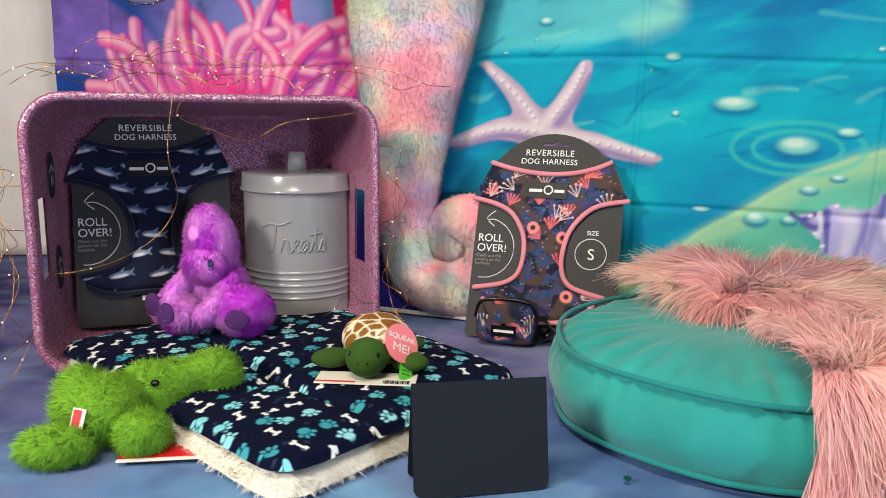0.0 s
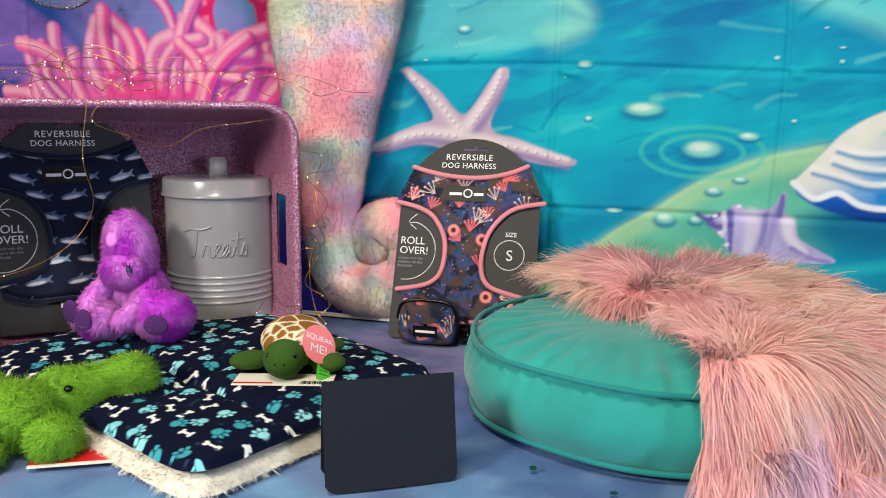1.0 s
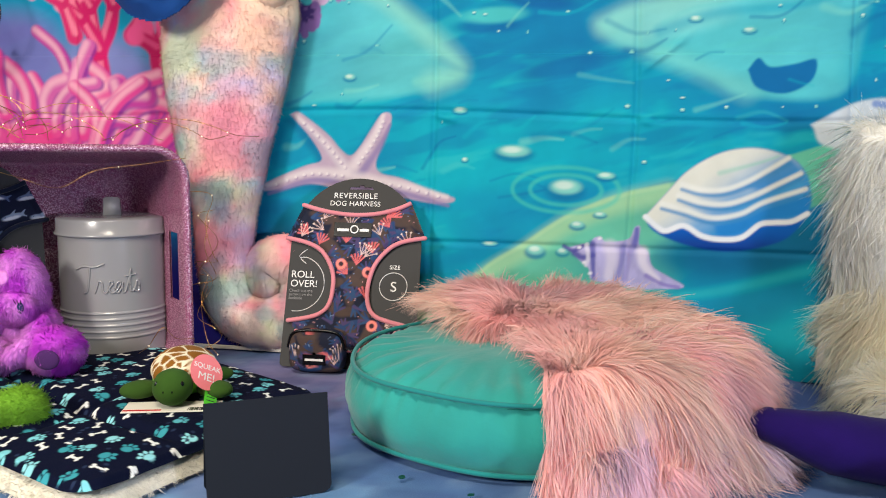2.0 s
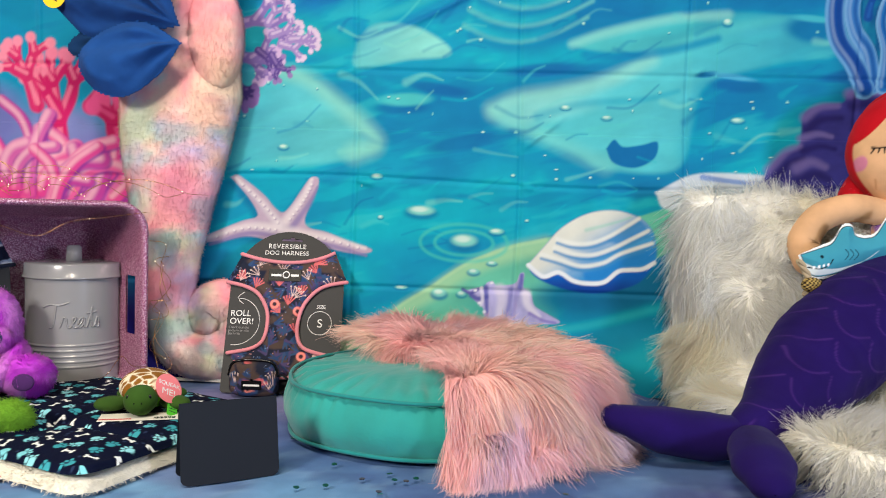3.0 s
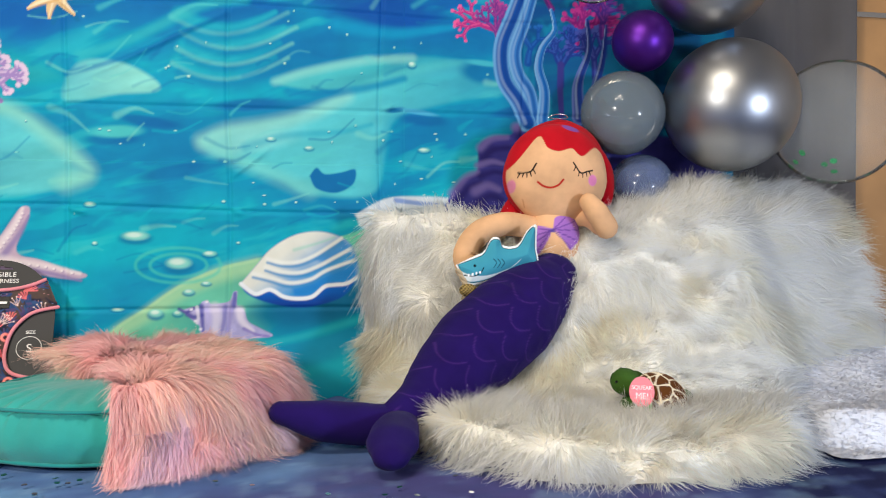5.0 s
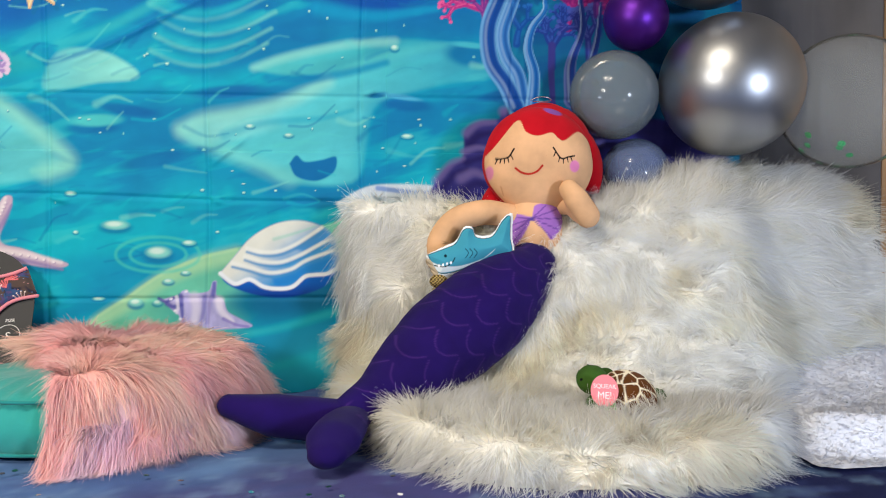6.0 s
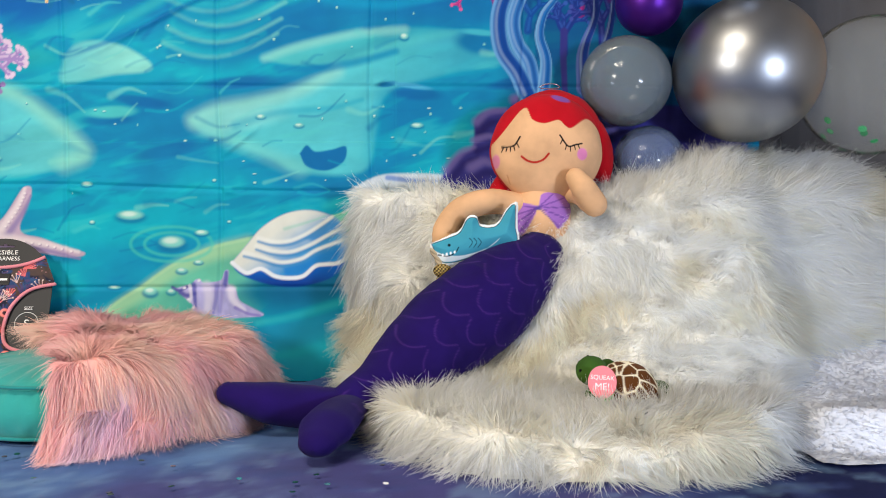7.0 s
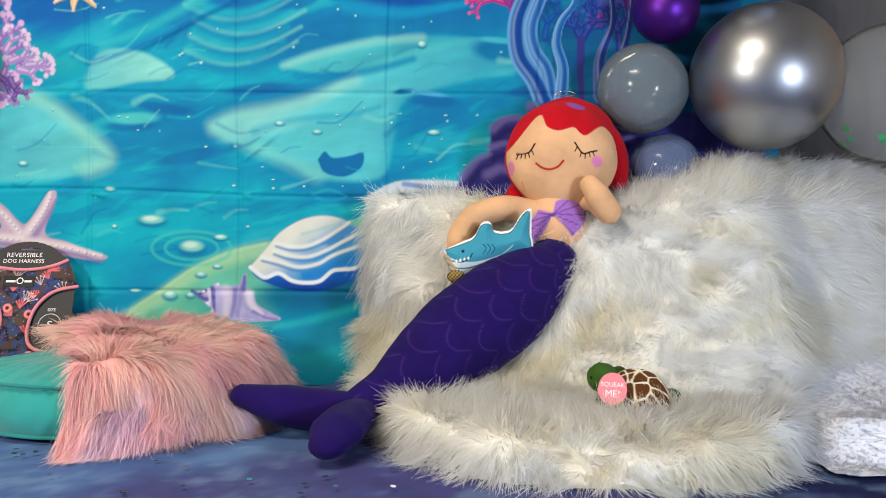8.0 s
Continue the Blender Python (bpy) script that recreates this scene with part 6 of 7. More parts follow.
# ---- squeaky turtle toys ----
def turtle(m, shell_dark, tag_m, label, with_card, reach=1.0, size=0.8):
    root = thing("turtle_toy", m @ Matrix.Scale(size, 4), label, "plush toy", "turtle toys")
    tag_m = (m @ Matrix.Scale(size, 4)).inverted() @ tag_m
    rg = np.random.default_rng(11)
    cells = np.column_stack([rg.uniform(-0.075, 0.075, 46), rg.uniform(-0.075, 0.075, 46)])

    def shellc(d, p):
        q = p.reshape(-1, 3)
        dd = np.sort(np.hypot(q[:, 0, None] - cells[:, 0], q[:, 1, None] - cells[:, 1] + 0.6 * (q[:, 2, None] - 0.05)), axis=1)
        g = smooth(0.0020, 0.0042, dd[:, 1] - dd[:, 0])[:, None]
        return lin("#eadfc4") + (lin(shell_dark) - lin("#eadfc4")) * g
    Shape().oval((0, 0, 0.045), (0.056, 0.062, 0.038), shellc, rings=70, cols=110).make("shell", VELVET, root, "brown and cream patched plush shell")
    Shape().oval((0, 0, 0.026), (0.054, 0.062, 0.024), "#5aa528").make("belly", VELVET, root, "lighter green belly")
    hd_ = Shape().oval((0.0, -0.082, 0.036), (0.033, 0.034, 0.029), "#36561f", (20, 0, 0), lump=0.08).make("head", VELVET, root, "dark green plush head")
    for sx in (-1, 1):
        Shape().oval((sx * 0.007, -0.1145, 0.036), (0.0015, 0.0015, 0.002), "#15240c").make("nostril", VELVET, hd_)
        Shape().oval((sx * 0.021, -0.102, 0.046), (0.003, 0.003, 0.005), "#081008").make("eye", BLACK_GLOSS, hd_)
        Shape().oval((sx * 0.062 * reach, -0.050, 0.022 * reach), (0.034, 0.024, 0.015), "#34511e", (0, 0, sx * -25), lump=0.08).make("front_flipper", VELVET, root)
        Shape().oval((sx * 0.05, 0.06, 0.016), (0.024, 0.02, 0.012), "#34511e", (0, 0, sx * 30)).make("rear_flipper", VELVET, root)
    tg = plate("hang_tag", [(0.024 * math.cos(a), 0.027 * math.sin(a)) for a in np.linspace(0, 6.28, 32, endpoint=False)], 0.001, TAG_PINK, root, tag_m, "pink oval paper tag")
    lettering("tag_word", "SQUEAK", 0.0105, 0, -0.0004, 0.004, INK_WHITE, tg, depth=0.0002)
    lettering("tag_word", "ME!", 0.0165, 0, -0.0004, -0.013, INK_WHITE, tg, depth=0.0002)
    st = plate("sewn_label", [(-0.009, -0.014), (0.009, -0.014), (0.009, 0.014), (-0.009, 0.014)], 0.0008, surface("lime_label" + with_card, "#52c22a", 0.6), root, tag_m @ pose(0.012, 0.004, -0.032), "lime green sewn label")
    for k in range(4):
        plate("mark", [(-0.006, 0.008 - 0.005 * k), (0.006, 0.008 - 0.005 * k), (0.006, 0.009 - 0.005 * k), (-0.006, 0.009 - 0.005 * k)], 0.0003, NAVY_TRIM, st, pose(0, -0.0005, 0))
    return root


turtle(pose(-0.272, 0.938, 0.043, 0, 0, 14), "#8a5a20", pose(-0.222, 0.905, 0.085, -40, 26, 44), "green plush turtle toy with a tan patched shell", "")
lab = thing("label_card", pose(-0.252, 0.862, 0.0445, 0, 0, 16), "white printed label card with a barcode under the turtle toy", "label card")
box("sheet", -0.062, 0.062, -0.012, 0.03, 0.0, 0.0015, LABEL_WHITE, lab, bevel=0.0004)
box("stripe", -0.061, -0.012, -0.008, -0.004, 0.0015, 0.0019, RED_CARD, lab)
for k in range(16):
    box("bar", 0.022 + 0.0021 * k, 0.0228 + 0.0021 * k + 0.0005 * (k % 3), -0.009, 0.002, 0.0015, 0.0019, BLACK_GLOSS, lab)
TB = Matrix.Translation((1.196, 0.862, 0.066)) @ Matrix(((-0.45, 0.86, 0.12, 0), (-0.62, -0.30, -0.70, 0), (-0.62, -0.40, 0.70, 0), (0, 0, 0, 1))).to_quaternion().to_matrix().to_4x4()
turtle(TB, "#5a3416", pose(1.143, 0.790, 0.108, -12, 4, 0), "green plush turtle toy with a dark brown patched shell", "_two", 0.55, 0.82)

# ---- rainbow seahorse plush with a blue velvet fin ----
sea = thing("seahorse_plush", pose(0, 0, 0), "large rainbow tie-dye plush seahorse standing against the backdrop", "plush toy")


def rainbow(v):
    q = np.asarray(v).reshape(-1, 3)
    cols = [lin(h) for h in ("#ecd6cc", "#f49aa8", "#a6d4cc", "#f4bfa8", "#c4bce2", "#d6e2bc", "#f090a0")]
    c = np.tile(cols[0], (len(q), 1))
    for k in range(1, 7):
        n = fbm(q[:, 0] * 12 + 3.1 * k, q[:, 2] * 15 + 1.7 * k + q[:, 1] * 5, 140 + k, 4)
        c += (cols[k] - c) * (0.85 * smooth(0.42, 0.70, n))[:, None]
    n = smooth(0.58, 0.7, fbm(q[:, 0] * 13, q[:, 2] * 13, 150, 3))[:, None]
    c += (lin("#74aab6") - c) * 0.5 * n
    warm = np.exp(-((q[:, 0] + 0.285) / 0.06) ** 2 - ((q[:, 2] - 0.76) / 0.07) ** 2)[:, None]
    c += (lin("#f6a29e") - c) * 0.6 * warm
    curl = np.exp(-((q[:, 0] + 0.27) / 0.055) ** 2 - ((q[:, 2] - 0.18) / 0.05) ** 2)[:, None]
    c += (lin("#f08c9a") - c) * 0.6 * curl
    yel = np.exp(-((q[:, 0] + 0.26) / 0.06) ** 2 - ((q[:, 2] - 0.65) / 0.06) ** 2)[:, None]
    return c + (lin("#ecd9a8") - c) * 0.6 * yel


trunk = Shape()
SYD = 1.337
path = [(-0.34, 1.02, 0.07), (-0.345, 0.88, 0.085), (-0.345, 0.74, 0.115), (-0.352, 0.62, 0.13), (-0.362, 0.50, 0.115), (-0.366, 0.38, 0.088), (-0.368, 0.27, 0.062), (-0.372, 0.17, 0.050), (-0.358, 0.10, 0.050), (-0.325, 0.072, 0.050),
        (-0.265, 0.070, 0.052), (-0.218, 0.10, 0.052), (-0.215, 0.155, 0.050), (-0.250, 0.186, 0.048), (-0.286, 0.172, 0.044), (-0.292, 0.146, 0.036)]
path = [(0.2 + (x - 0.2) * 1.042, 0.385 + (z - 0.385) * 1.042, r_ * 1.03) for x, z, r_ in path]
trunk.tube([(x, SYD, z) for x, z, _ in path], [r_ for _, _, r_ in path], rainbow, n=8, cols=48, flat=1.0, up=(0, 1, 0), lump=0.10)
flow_s = lambda P, N: np.column_stack([0.3 * N[:, 0], -0.2 + 0 * P[:, 0], -1 + 0 * P[:, 0]])
for v_ in trunk.v:
    v_[:, 1] = SYD + (v_[:, 1] - SYD) * (0.60 - 0.08 * smooth(0.2, 0.4, v_[:, 2]))
furred(sea, "body", trunk, 52000, 0.0055, 0.0008, flow_s, 41, 0.35, 0.1, 0.0, tip=1.06, jit=0.5, base=0.97, tone=0.1)
bl = Shape().oval((-0.290, SYD - 0.032, 0.74), (0.062, 0.045, 0.115), rainbow_d := (lambda d, p: rainbow(p)), lump=0.08).oval((-0.292, SYD - 0.03, 0.90), (0.055, 0.045, 0.09), rainbow_d)
furred(sea, "belly", bl, 12000, 0.0055, 0.0008, flow_s, 42, 0.35, 0.1, 0.0, tip=1.06, jit=0.5, base=0.97, tone=0.1)
Shape().oval((-0.36, SYD, 1.06), (0.10, 0.08, 0.09), rainbow_d).tube([(-0.29, SYD - 0.02, 1.04), (-0.2, SYD - 0.03, 1.02)], [0.05, 0.04], rainbow).make("head", VELVET, sea)


def padded(name, ring, y, thick, dye, material, parent, label, folds, step=0.003):
    """A flat padded lobe with pleats that run from its tip; both faces."""
    ring = spline(list(ring) + [ring[0]], 6)[:-1]
    gx_, gz_ = np.arange(ring[:, 0].min(), ring[:, 0].max() + step, step), np.arange(ring[:, 1].min(), ring[:, 1].max() + step, step)
    LX, LZ = np.meshgrid(gx_, gz_)
    d, inside = outline(LX, LZ, ring)
    inside |= d < step * 0.7
    faces = grid_faces(*LX.shape)
    faces = faces[inside.reshape(-1)[faces].all(1)]
    used = np.unique(faces)
    back = np.full(LX.size, -1)
    back[used] = np.arange(len(used))
    ang = np.arctan2(LZ - ring[0, 1], LX - ring[0, 0])
    puff = thick * smooth(0, 0.035, d) ** 0.5 + 0.011 * np.sin(ang * folds + 3 * fbm(LX * 9, LZ * 9, 3)) * smooth(0, 0.03, d) + 0.010 * (fbm(LX * 16, LZ * 16, 8) - 0.5) * smooth(0, 0.03, d)
    sh = Shape()
    for sgn in (-1, 1):
        sh.add(np.stack([LX, y + sgn * puff, LZ], -1).reshape(-1, 3)[used], back[faces] if sgn < 0 else back[faces][:, ::-1], dye)
    return sh.make(name, material, parent, label)


padded("fin_lobe", [(-0.335, 0.745), (-0.352, 0.80), (-0.37, 0.90), (-0.47, 0.94), (-0.585, 0.90), (-0.612, 0.82), (-0.57, 0.76), (-0.52, 0.72), (-0.45, 0.722)], SYD - 0.115, 0.024, "#143a74", VELVET, sea, "dark blue velvet fin with folds", 13)
padded("fin_lobe", [(-0.325, 0.708), (-0.36, 0.655), (-0.41, 0.612), (-0.455, 0.598), (-0.505, 0.615), (-0.532, 0.655), (-0.525, 0.695), (-0.47, 0.735), (-0.40, 0.748)], SYD - 0.128, 0.024, "#1a4686", VELVET, sea, "blue velvet lower fin", 9)
padded("fin_lobe", [(-0.46, 0.70), (-0.52, 0.735), (-0.56, 0.715), (-0.565, 0.69), (-0.53, 0.68)], SYD - 0.105, 0.014, "#0f3058", VELVET, sea, "dark folded back of the fin", 7)
sk = plate("sticker", disc_pts(0, 0, 0.026, 30), 0.0008, TAG_YELLOW, sea, pose(-0.578, SYD - 0.142, 0.795, 0, 8, -6), "round yellow shop sticker")
for k in range(3):
    plate("mark", [(-0.013 + 0.004 * (k == 1), 0.009 - 0.009 * k), (0.013 - 0.004 * (k == 1), 0.009 - 0.009 * k), (0.013 - 0.004 * (k == 1), 0.0115 - 0.009 * k), (-0.013 + 0.004 * (k == 1), 0.0115 - 0.009 * k)], 0.0003, NAVY_TRIM, sk, pose(0, -0.0005, 0, 0, 20, 0))

# ---- the mermaid doll: one mesh ----
doll = Shape()
SKIN = "#d6a87e"
HC = np.array([1.112, 1.215, 0.535])


def face(d, p):
    q = p.reshape(-1, 3)
    x, z = q[:, 0] - HC[0], q[:, 2] - HC[2]
    pf = Paint(x, z, SKIN)
    pf.stroke([(-0.062, -0.027), (-0.050, -0.036), (-0.034, -0.0395), (-0.018, -0.034), (-0.007, -0.022)], 0.0022, 0.0022, "#b3201c", 0.4)
    for cx, w in ((-0.083, 0.018), (0.04, 0.024)):
        arc = [(cx - w, -0.006 if cx < 0 else 0.016), (cx - 0.3 * w, -0.006), (cx + 0.4 * w, -0.003), (cx + w, 0.014 if cx < 0 else 0.0)]
        pf.stroke(arc, 0.0017, 0.0017, "#141012", 0.4)
        for k in range(5):
            a_, b_ = spline(arc, 6)[2 + 3 * k], -0.010
            pf.stroke([tuple(a_), (a_[0] + 0.003 * (k - 2) * 0.8, a_[1] + b_)], 0.0014, 0.001, "#141012", 0.4)
    pf.oval(-0.112, -0.036, 0.008, 0.015, "#cf7f9c", 0, 0.2)
    pf.oval(0.065, -0.022, 0.0115, 0.0125, "#d77fae", 0, 0.2)
    for a_, b_ in (((-0.088, -0.066), (-0.082, -0.082)), ((0.040, -0.062), (0.054, -0.078))):
        pf.stroke([a_, b_], 0.0014, 0.0008, "#b98458", 0.7, 0.7)
    line = spline([(-0.14, -0.02), (-0.105, 0.017), (-0.055, 0.076), (-0.040, 0.050), (-0.016, 0.041), (0.014, 0.048), (0.028, 0.036), (0.042, 0.032), (0.076, 0.053), (0.1, 0.04), (0.118, 0.012), (0.14, -0.03)], 5)
    zb = np.interp(x, line[:, 0], line[:, 1])
    hair = np.maximum(smooth(-0.0015, 0.0015, z - zb), smooth(HC[1] - 0.02, HC[1] - 0.012, q[:, 1] - 0.0))
    pf.mix(hair, "#b30d1c")
    pf.oval(0.025, 0.098, 0.02, 0.008, "#7a4fa0", -15, 0.2, 0.9)
    return pf.C


th = np.concatenate([np.linspace(0.002, 1.75, 210), np.linspace(1.78, math.pi - 0.002, 26)])[:, None]
ph = np.linspace(0, 2 * math.pi, 240, endpoint=False)[None]
d = np.stack([np.sin(th) * np.cos(ph), -np.cos(th) + 0 * ph, np.sin(th) * np.sin(ph)], -1)
hp3 = d * np.array([0.118, 0.085, 0.112])
low = np.minimum(hp3[..., 2], 0)
hp3[..., 2] += 0.20 * low
hp3[..., 0] *= 1 + 0.05 * smooth(0.03, -0.03, hp3[..., 2]) - 0.16 * smooth(-0.05, -0.135, hp3[..., 2])
hp3 = hp3 @ np.array(Euler((0, radians(4), 0)).to_matrix()).T + HC
doll.add(hp3, grid_faces(*d.shape[:2], True), face(d, hp3))
doll.oval(HC + (0.020, 0.034, 0.016), (0.113, 0.078, 0.108), "#b30d1c", (0, 6, 0), lump=0.12, seed=2)
doll.oval(HC + (0.116, 0.040, -0.004), (0.036, 0.05, 0.078), "#a80b19", (0, -12, 0), lump=0.12, seed=4)
doll.tube([HC + (-0.05, 0.05, -0.06), HC + (-0.09, 0.035, -0.095), HC + (-0.098, 0.02, -0.118), HC + (-0.06, 0.01, -0.128)], [0.04, 0.03, 0.024, 0.018], "#a80b19")


def _torso(v):
    q = np.asarray(v).reshape(-1, 3)
    pf = Paint(q[:, 0], q[:, 2], SKIN)
    for cup, far in (([(1.085, 0.406), (1.043, 0.412), (1.034, 0.386), (1.040, 0.338), (1.054, 0.342), (1.080, 0.388)], [(1.036, 0.405), (1.036, 0.385), (1.036, 0.365), (1.042, 0.342)]),
                     ([(1.088, 0.406), (1.098, 0.432), (1.155, 0.432), (1.166, 0.402), (1.134, 0.358), (1.114, 0.376)], [(1.118, 0.43), (1.15, 0.425), (1.163, 0.402), (1.148, 0.378), (1.13, 0.362)])):
        pf.shape(cup, "#9a68b6", 0.0012)
        for e in far:
            pf.stroke([(1.086, 0.402), e], 0.0011, 0.0013, "#5d3a88", 0.4, 0.85, bend=False)
    pf.oval(1.086, 0.401, 0.005, 0.004, "#4f3f8c", 0, 0.3)
    return pf.C


doll.oval((1.098, 1.195, 0.380), (0.064, 0.048, 0.085), lambda d, p: _torso(p), (0, 8, 0), rings=90, cols=110, lump=0.08)
doll.tube([(1.05, 1.19, 0.408), (0.985, 1.18, 0.415), (0.925, 1.172, 0.395), (0.893, 1.165, 0.35), (0.90, 1.155, 0.315)], [0.026, 0.027, 0.028, 0.029, 0.029], SKIN, lump=0.06)
doll.tube([(1.15, 1.20, 0.43), (1.175, 1.165, 0.43), (1.192, 1.13, 0.415)], [0.018, 0.022, 0.026], SKIN)
doll.tube([(1.158, 1.115, 0.462), (1.172, 1.105, 0.440), (1.196, 1.11, 0.408)], [0.021, 0.026, 0.026], SKIN, lump=0.06)


def tailc(v):
    q = np.asarray(v).reshape(-1, 3)
    ax = np.array([-0.72, -0.51, -0.47])
    cr = np.array([0.55, 0.0, -0.84])
    pf = Paint(q @ cr, q @ ax, "#1c0a50")
    u0, w0 = np.array([1.0, 1.05, 0.2]) @ cr, np.array([1.0, 1.05, 0.2]) @ ax
    for i in range(-7, 8):
        for j in range(-4, 5):
            u, w = u0 + 0.066 * (j + 0.5 * (i % 2)), w0 + 0.052 * i
            pf.stroke([(u - 0.029, w - 0.014), (u - 0.016, w + 0.006), (u, w + 0.013), (u + 0.016, w + 0.006), (u + 0.029, w - 0.014)], 0.0014, 0.0014, "#5c3488", 0.6, 0.26)
    return pf.C


doll.tube([(1.083, 1.155, 0.290), (1.045, 1.13, 0.262), (0.976, 1.09, 0.210), (0.888, 1.045, 0.150), (0.815, 0.985, 0.100), (0.762, 0.935, 0.068), (0.715, 0.895, 0.05)],
          [0.062, 0.080, 0.098, 0.095, 0.074, 0.052, 0.038], tailc, n=36, cols=170, lump=0.10)
doll.tube([(0.72, 0.895, 0.046), (0.65, 0.89, 0.045), (0.575, 0.885, 0.055), (0.505, 0.888, 0.070)], [0.034, 0.045, 0.044, 0.024], tailc, cols=32, flat=0.85, lump=0.12)
doll.tube([(0.718, 0.89, 0.046), (0.702, 0.82, 0.046), (0.690, 0.755, 0.042), (0.684, 0.712, 0.034)], [0.034, 0.042, 0.044, 0.032], tailc, cols=32, flat=0.72, lump=0.12)
tagged(doll.make("mermaid_doll", VELVET), "stuffed mermaid doll with red hair and a purple tail", "doll")

# ---- flat printed shark toy with a rope ----
shk = thing("shark_toy", pose(0.95, 1.105, 0.335, 0, 0, 4), "flat blue canvas shark dog toy with white edging", "plush toy")
gx_, gz_ = np.arange(-0.105, 0.105, 0.0013), np.arange(-0.075, 0.085, 0.0013)
HX, HZ = np.meshgrid(gx_, gz_)


def sh_out(k=1.0, o=0.0):
    return np.array([(-0.088 * k, -0.008), (-0.05, 0.006 + o), (-0.03, 0.016 + o), (-0.014, 0.043 + o), (0.004, 0.044 + o), (0.012, 0.028 + o), (0.035, 0.026 + o), (0.05, 0.034 + o), (0.068, 0.062 + o), (0.083 + o, 0.071 + o), (0.083 + o, 0.03), (0.087 + o, -0.004 - o), (0.06, -0.008 - o), (0.03, -0.018 - o), (-0.01, -0.036 - o), (-0.05, -0.046 - o), (-0.072, -0.04 - o)])


ring = spline(np.vstack([sh_out(1.06, 0.006), sh_out(1.06, 0.006)[:1]]), 5)[:-1]
d, inside = outline(HX, HZ, ring)
ps = Paint(HX, HZ, "#e8ebe8")
ps.shape([tuple(q) for q in sh_out()], "#3f93a8", 0.001)
ps.shape([(-0.085, -0.02), (-0.06, -0.03), (-0.02, -0.03), (0.03, -0.014), (0.05, 0.004), (0.02, -0.02), (-0.02, -0.037), (-0.055, -0.044), (-0.07, -0.04)], "#dfe8e6", 0.001)
for k in range(3):
    ps.stroke([(-0.012 + 0.009 * k, 0.004), (-0.006 + 0.009 * k, -0.004), (-0.012 + 0.009 * k, -0.014)], 0.0009, 0.0007, "#123040", 0.4)
ps.oval(-0.053, -0.010, 0.003, 0.003, "#0d1820", 0, 0.3)
ps.stroke([(-0.075, -0.03), (-0.055, -0.032), (-0.04, -0.024), (-0.034, -0.014)], 0.0012, 0.001, "#0d1820", 0.4)
for k in range(4):
    ps.oval(-0.066 + 0.008 * k, -0.030 + 0.002 * k, 0.002, 0.003, "#ffffff", 0, 0.3)
op = sh_out()
ps.stroke([tuple(q) for q in np.vstack([op, op[:1]])], 0.0007, 0.0007, "#17343f", 0.4)
faces = grid_faces(*HX.shape)
faces = faces[inside.reshape(-1)[faces].all(1)]
used = np.unique(faces)
back = np.full(HX.size, -1)
back[used] = np.arange(len(used))
for sgn, nm in ((-1, "front_panel"), (1, "back_panel")):
    HY = sgn * 0.013 * smooth(0, 0.03, d) ** 0.6
    mesh_object(nm, np.stack([HX, HY, HZ], -1).reshape(-1, 3)[used], back[faces], COTTON, shk, "", ps.C.reshape(-1, 3)[used])
for k in range(3):
    a0 = 2.1 * k
    pts = [(-0.085 + 0.018 * math.sin(t * 2.2) + 0.004 * math.cos(t * 9 + a0), 0.004 * math.sin(t * 9 + a0) + 0.004, -0.02 - 0.06 * t) for t in np.linspace(0, 1, 26)]
    Shape().tube(pts, [0.0045, 0.0045], "#b3a184", n=2, cols=8).make("rope_strand", COTTON, shk, "twisted natural rope")
Shape().oval((-0.066, -0.004, -0.062), (0.019, 0.014, 0.014), lambda d, p: np.where((np.sin(p[..., 0] * 900) * np.sin(p[..., 2] * 900) > 0)[..., None], lin("#b59a5c"), lin("#2a2218")).reshape(-1, 3), rings=40, cols=60).make("rope_knot", COTTON, shk, "brown and black bound knot")
Shape().tube([(1.095, 1.21, 0.662), (1.11, 1.205, 0.668), (1.13, 1.205, 0.668), (1.14, 1.21, 0.662), (1.125, 1.212, 0.660), (1.1, 1.212, 0.660)], [0.0012, 0.0012], "#ffffff", n=3, cols=6).make("wire_clip", METAL)
tagged(bpy.data.objects["wire_clip"], "bent steel wire clip on the doll's hair", "clip")


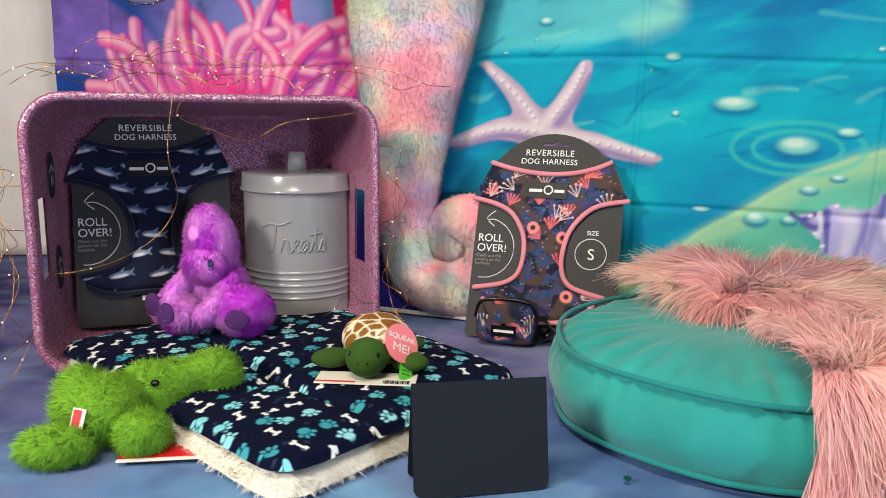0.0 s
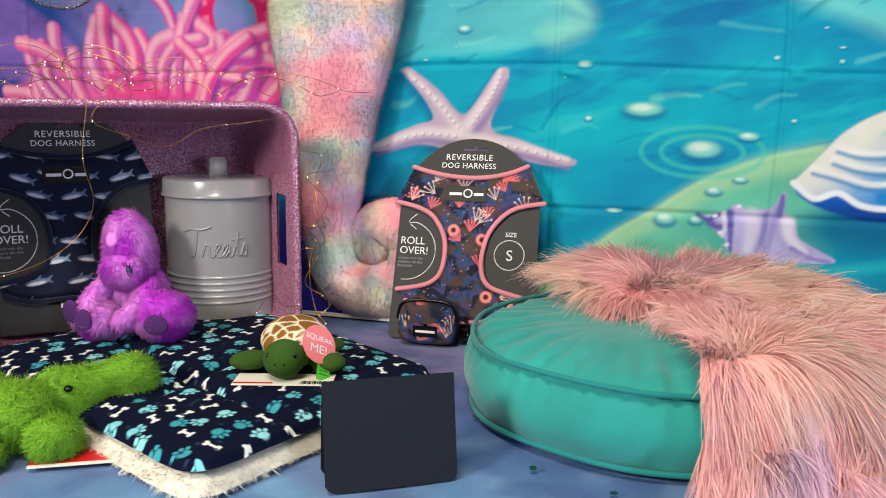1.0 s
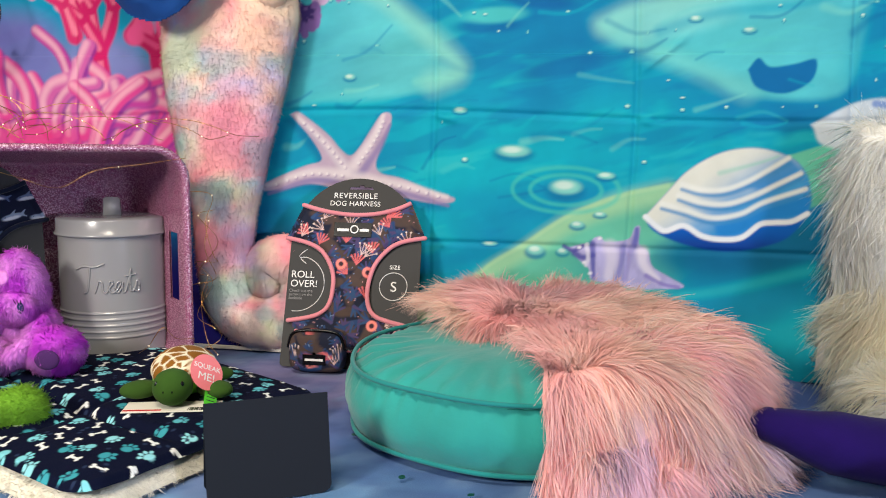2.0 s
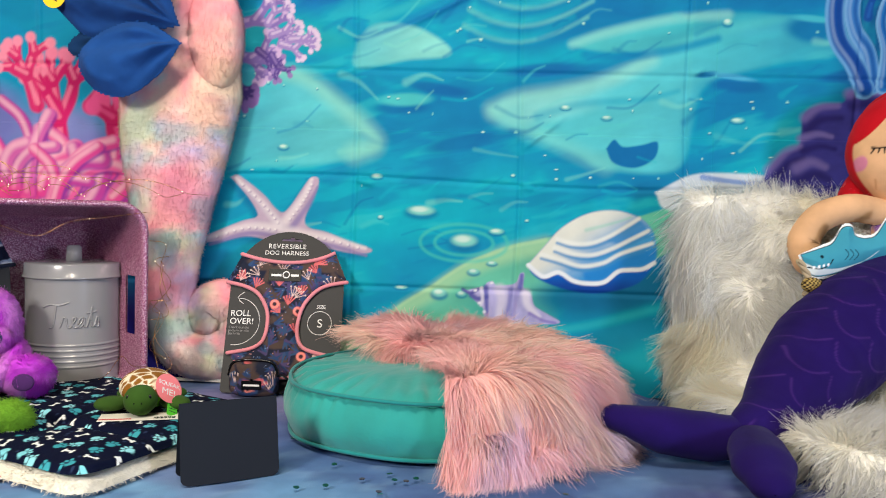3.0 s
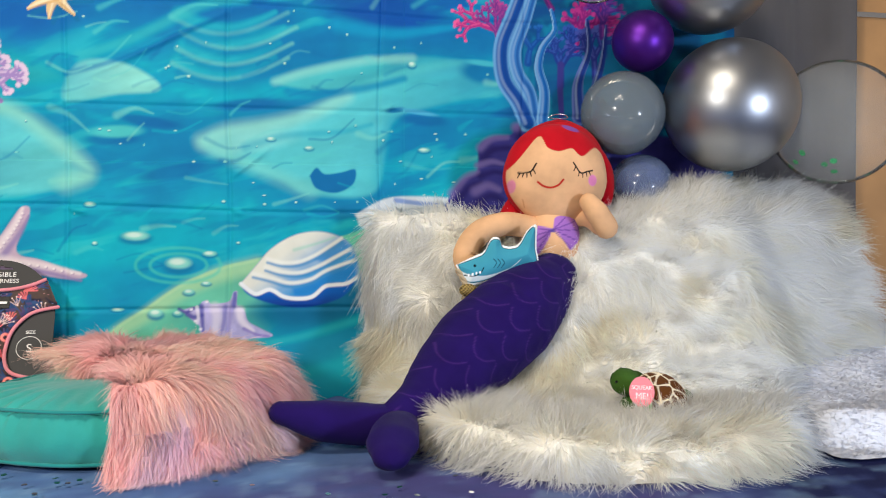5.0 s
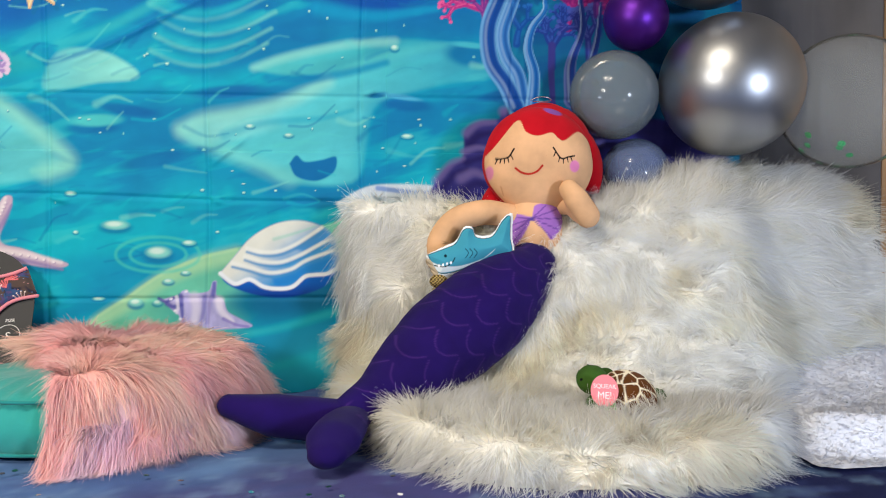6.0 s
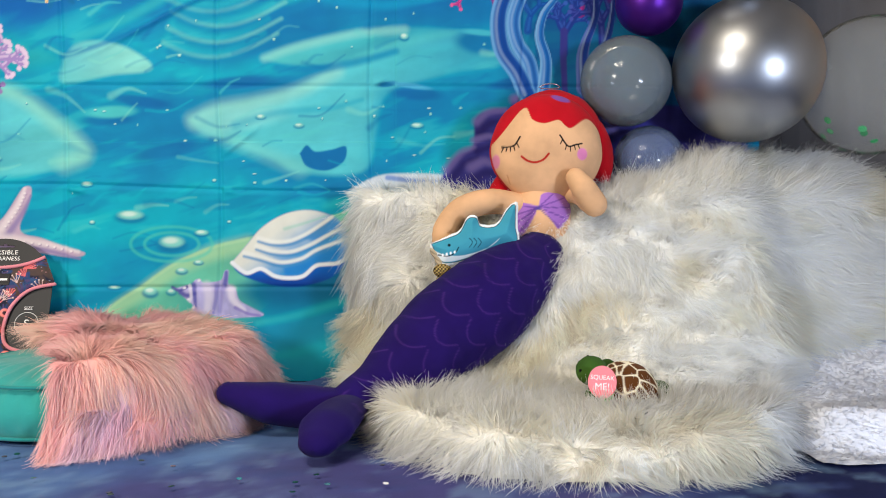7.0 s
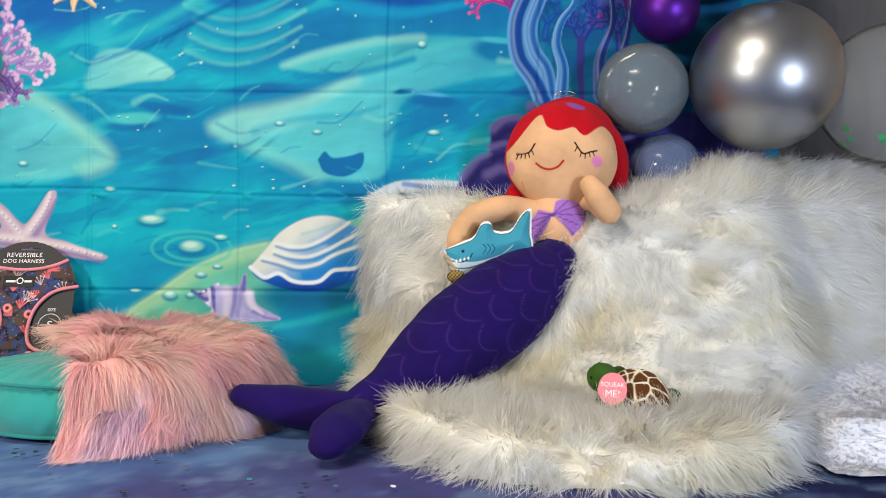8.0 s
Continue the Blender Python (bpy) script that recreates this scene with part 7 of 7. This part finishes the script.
# ---- balloons ----
def balloon(c, r, material, label, confetti=0, tall=1.04, seed=0):
    root = thing("balloon", pose(*c), label, "balloon", "balloon garland")
    a = np.linspace(0.0, math.pi, 48)
    prof = [(max(0.0006, r * math.sin(t) * (1 - 0.05 * max(0.0, -math.cos(t)) ** 2)), -r * tall * math.cos(t)) for t in a]
    v, f = lathe(prof, 64)
    turn = np.array(Euler((2.0, 0.0, 0.15 * (seed % 3))).to_matrix())
    mesh_object("skin", v @ turn.T, f, material, root)
    kn = Shape().tube([(0, 0, -r * tall + 0.003), (0, 0, -r * tall - 0.012)], [0.005, 0.009], "#ffffff", n=3, cols=12)
    kn.v = [q @ turn.T for q in kn.v]
    kn.make("knot", material, root)
    rg = np.random.default_rng(seed + 50)
    for _ in range(confetti):
        t, w = rg.uniform(0, 6.28), rg.choice([-0.7, 0.75]) + rg.normal(0, 0.15)
        w = max(-0.95, min(0.95, w))
        n_ = Vector((math.sqrt(1 - w * w) * math.cos(t), math.sqrt(1 - w * w) * math.sin(t), w))
        bm = bmesh.new()
        bmesh.ops.create_circle(bm, cap_ends=True, segments=10, radius=0.0085, matrix=Matrix.Translation(n_ * (r - 0.002)) @ n_.to_track_quat("Z", "Y").to_matrix().to_4x4())
        got = bmesh.ops.extrude_face_region(bm, geom=bm.faces[:])
        bmesh.ops.translate(bm, vec=n_ * -0.0006, verts=[g for g in got["geom"] if isinstance(g, bmesh.types.BMVert)])
        part("confetti", bm, GREEN_FOIL, root, "green foil disc", flat=True)
    return root


balloon((1.558, 1.235, 0.706), 0.160, CHROME, "large chrome silver balloon resting behind the fur throw", 0, 1.0, 1)
balloon((1.505, 1.24, 1.03), 0.150, CHROME, "large chrome silver balloon at the top of the garland", 0, 1.0, 2)
balloon((1.350, 1.275, 0.862), 0.074, PURPLE_CHROME, "small chrome purple balloon tucked between silver ones", 0, 1.02, 3)
balloon((1.300, 1.275, 0.686), 0.101, PEARL, "small milky pale grey balloon beside the doll", 0, 1.02, 4)
balloon((1.222, 1.26, 1.052), 0.105, CLEAR, "clear balloon with green foil confetti inside", 22, 1.03, 5)
balloon((1.362, 1.31, 0.512), 0.080, SLATE, "small milky grey balloon half hidden behind the throw", 0, 1.0, 6)
balloon((1.822, 1.21, 0.668), 0.150, CLEAR, "large clear balloon with a few green foil discs", 9, 1.05, 7)
balloon((-0.90, 1.27, 0.64), 0.088, CLEAR, "clear balloon with confetti hanging over the bin", 10, 1.0, 8)

# ---- fairy lights round the bin ----
fairy = thing("fairy_lights", BIN, "thin copper wire fairy lights tangled round the bin", "string lights")
rg = random.Random(12)
runs = []
for k in range(15):
    x0 = rg.uniform(-0.26, 0.12)
    x1 = x0 + rg.uniform(0.1, 0.26)
    base = 0.388
    lp, ph_ = rg.uniform(0.008, 0.026), rg.uniform(0, 6)
    runs.append([(x0 + (x1 - x0) * t + lp * math.sin(9 * t + ph_), 0.02 + 0.04 * math.sin(5 * t + k), base + 0.006 + 0.035 * math.sin(math.pi * t) * (0.3 + 0.7 * (k % 3) / 2) + 0.8 * lp * (1 + math.cos(9 * t + ph_))) for t in np.linspace(0, 1, 12)])
runs.append([(-0.03, -0.012, 0.392), (-0.045, -0.016, 0.36), (0.0, -0.012, 0.34), (0.05, -0.012, 0.325), (0.10, -0.012, 0.35), (0.17, -0.012, 0.36), (0.235, -0.014, 0.37)])
runs.append([(-0.05, -0.012, 0.39), (-0.06, -0.018, 0.31), (-0.05, -0.02, 0.25), (-0.075, -0.016, 0.2), (-0.13, -0.016, 0.165), (-0.2, -0.014, 0.15), (-0.245, -0.016, 0.16)])
for s in (-1, 1):
    for k in range(3):
        zc, w0 = rg.uniform(0.16, 0.3), rg.uniform(0.02, 0.05)
        runs.append([(s * (0.244 + w0 * abs(math.sin(t * 2.6 + k))), 0.01 + 0.03 * math.cos(t * 2 + k), zc + 0.10 - 0.055 * t + 0.02 * math.sin(t * 3)) for t in np.linspace(0, 4, 9)])
runs.append([(-0.24, -0.012, 0.07), (-0.255, -0.03, 0.04), (-0.27, -0.05, 0.015), (-0.29, -0.08, 0.004), (-0.3, -0.11, 0.003)])
runs.append([(0.16, 0.02, 0.052), (0.17, -0.01, 0.07), (0.19, -0.02, 0.10), (0.21, -0.02, 0.08), (0.24, -0.016, 0.075)])
for pts in runs:
    w_ = wire("wire", pts, 0.00048, COPPER, fairy, n=5, cols=5)
    for q in spline(pts, 2)[2::7]:
        Shape().oval(q, (0.0008, 0.0008, 0.0012), "#ffffff", rings=6, cols=8).make("bulb", WARM_BULB, w_)

# ---- confetti on the cloth ----
rg = random.Random(21)
spots = [(-0.471, 0.62, 0), (0.073, 0.802, 0), (0.582, 0.626, 1), (0.794, 0.602, 2), (0.433, 0.776, 0), (-0.02, 0.925, 0), (0.16, 0.77, 0), (0.20, 0.755, 0), (0.17, 0.745, 0)]
spots += [(rg.uniform(0.02, 0.85), rg.uniform(0.52, 0.76), rg.choice((0, 0, 1, 3))) for _ in range(26)]
for x, y, k in spots:
    bm = bmesh.new()
    bmesh.ops.create_cone(bm, cap_ends=True, segments=12, radius1=0.0042, radius2=0.0042, depth=0.0008)
    ob = part("confetti", bm, (DARK_FOIL, METAL, INK_WHITE, NAVY_TRIM)[k], None, "", flat=True)
    ob.matrix_world = pose(x, y, 0.0045, rg.uniform(-8, 8), rg.uniform(-8, 8), 0)
    tagged(ob, ("green foil confetti disc lying on the blue cloth", "silver foil confetti disc lying on the blue cloth", "white paper confetti disc lying on the cloth", "dark confetti disc lying on the blue cloth")[k], "confetti", "confetti on the cloth")
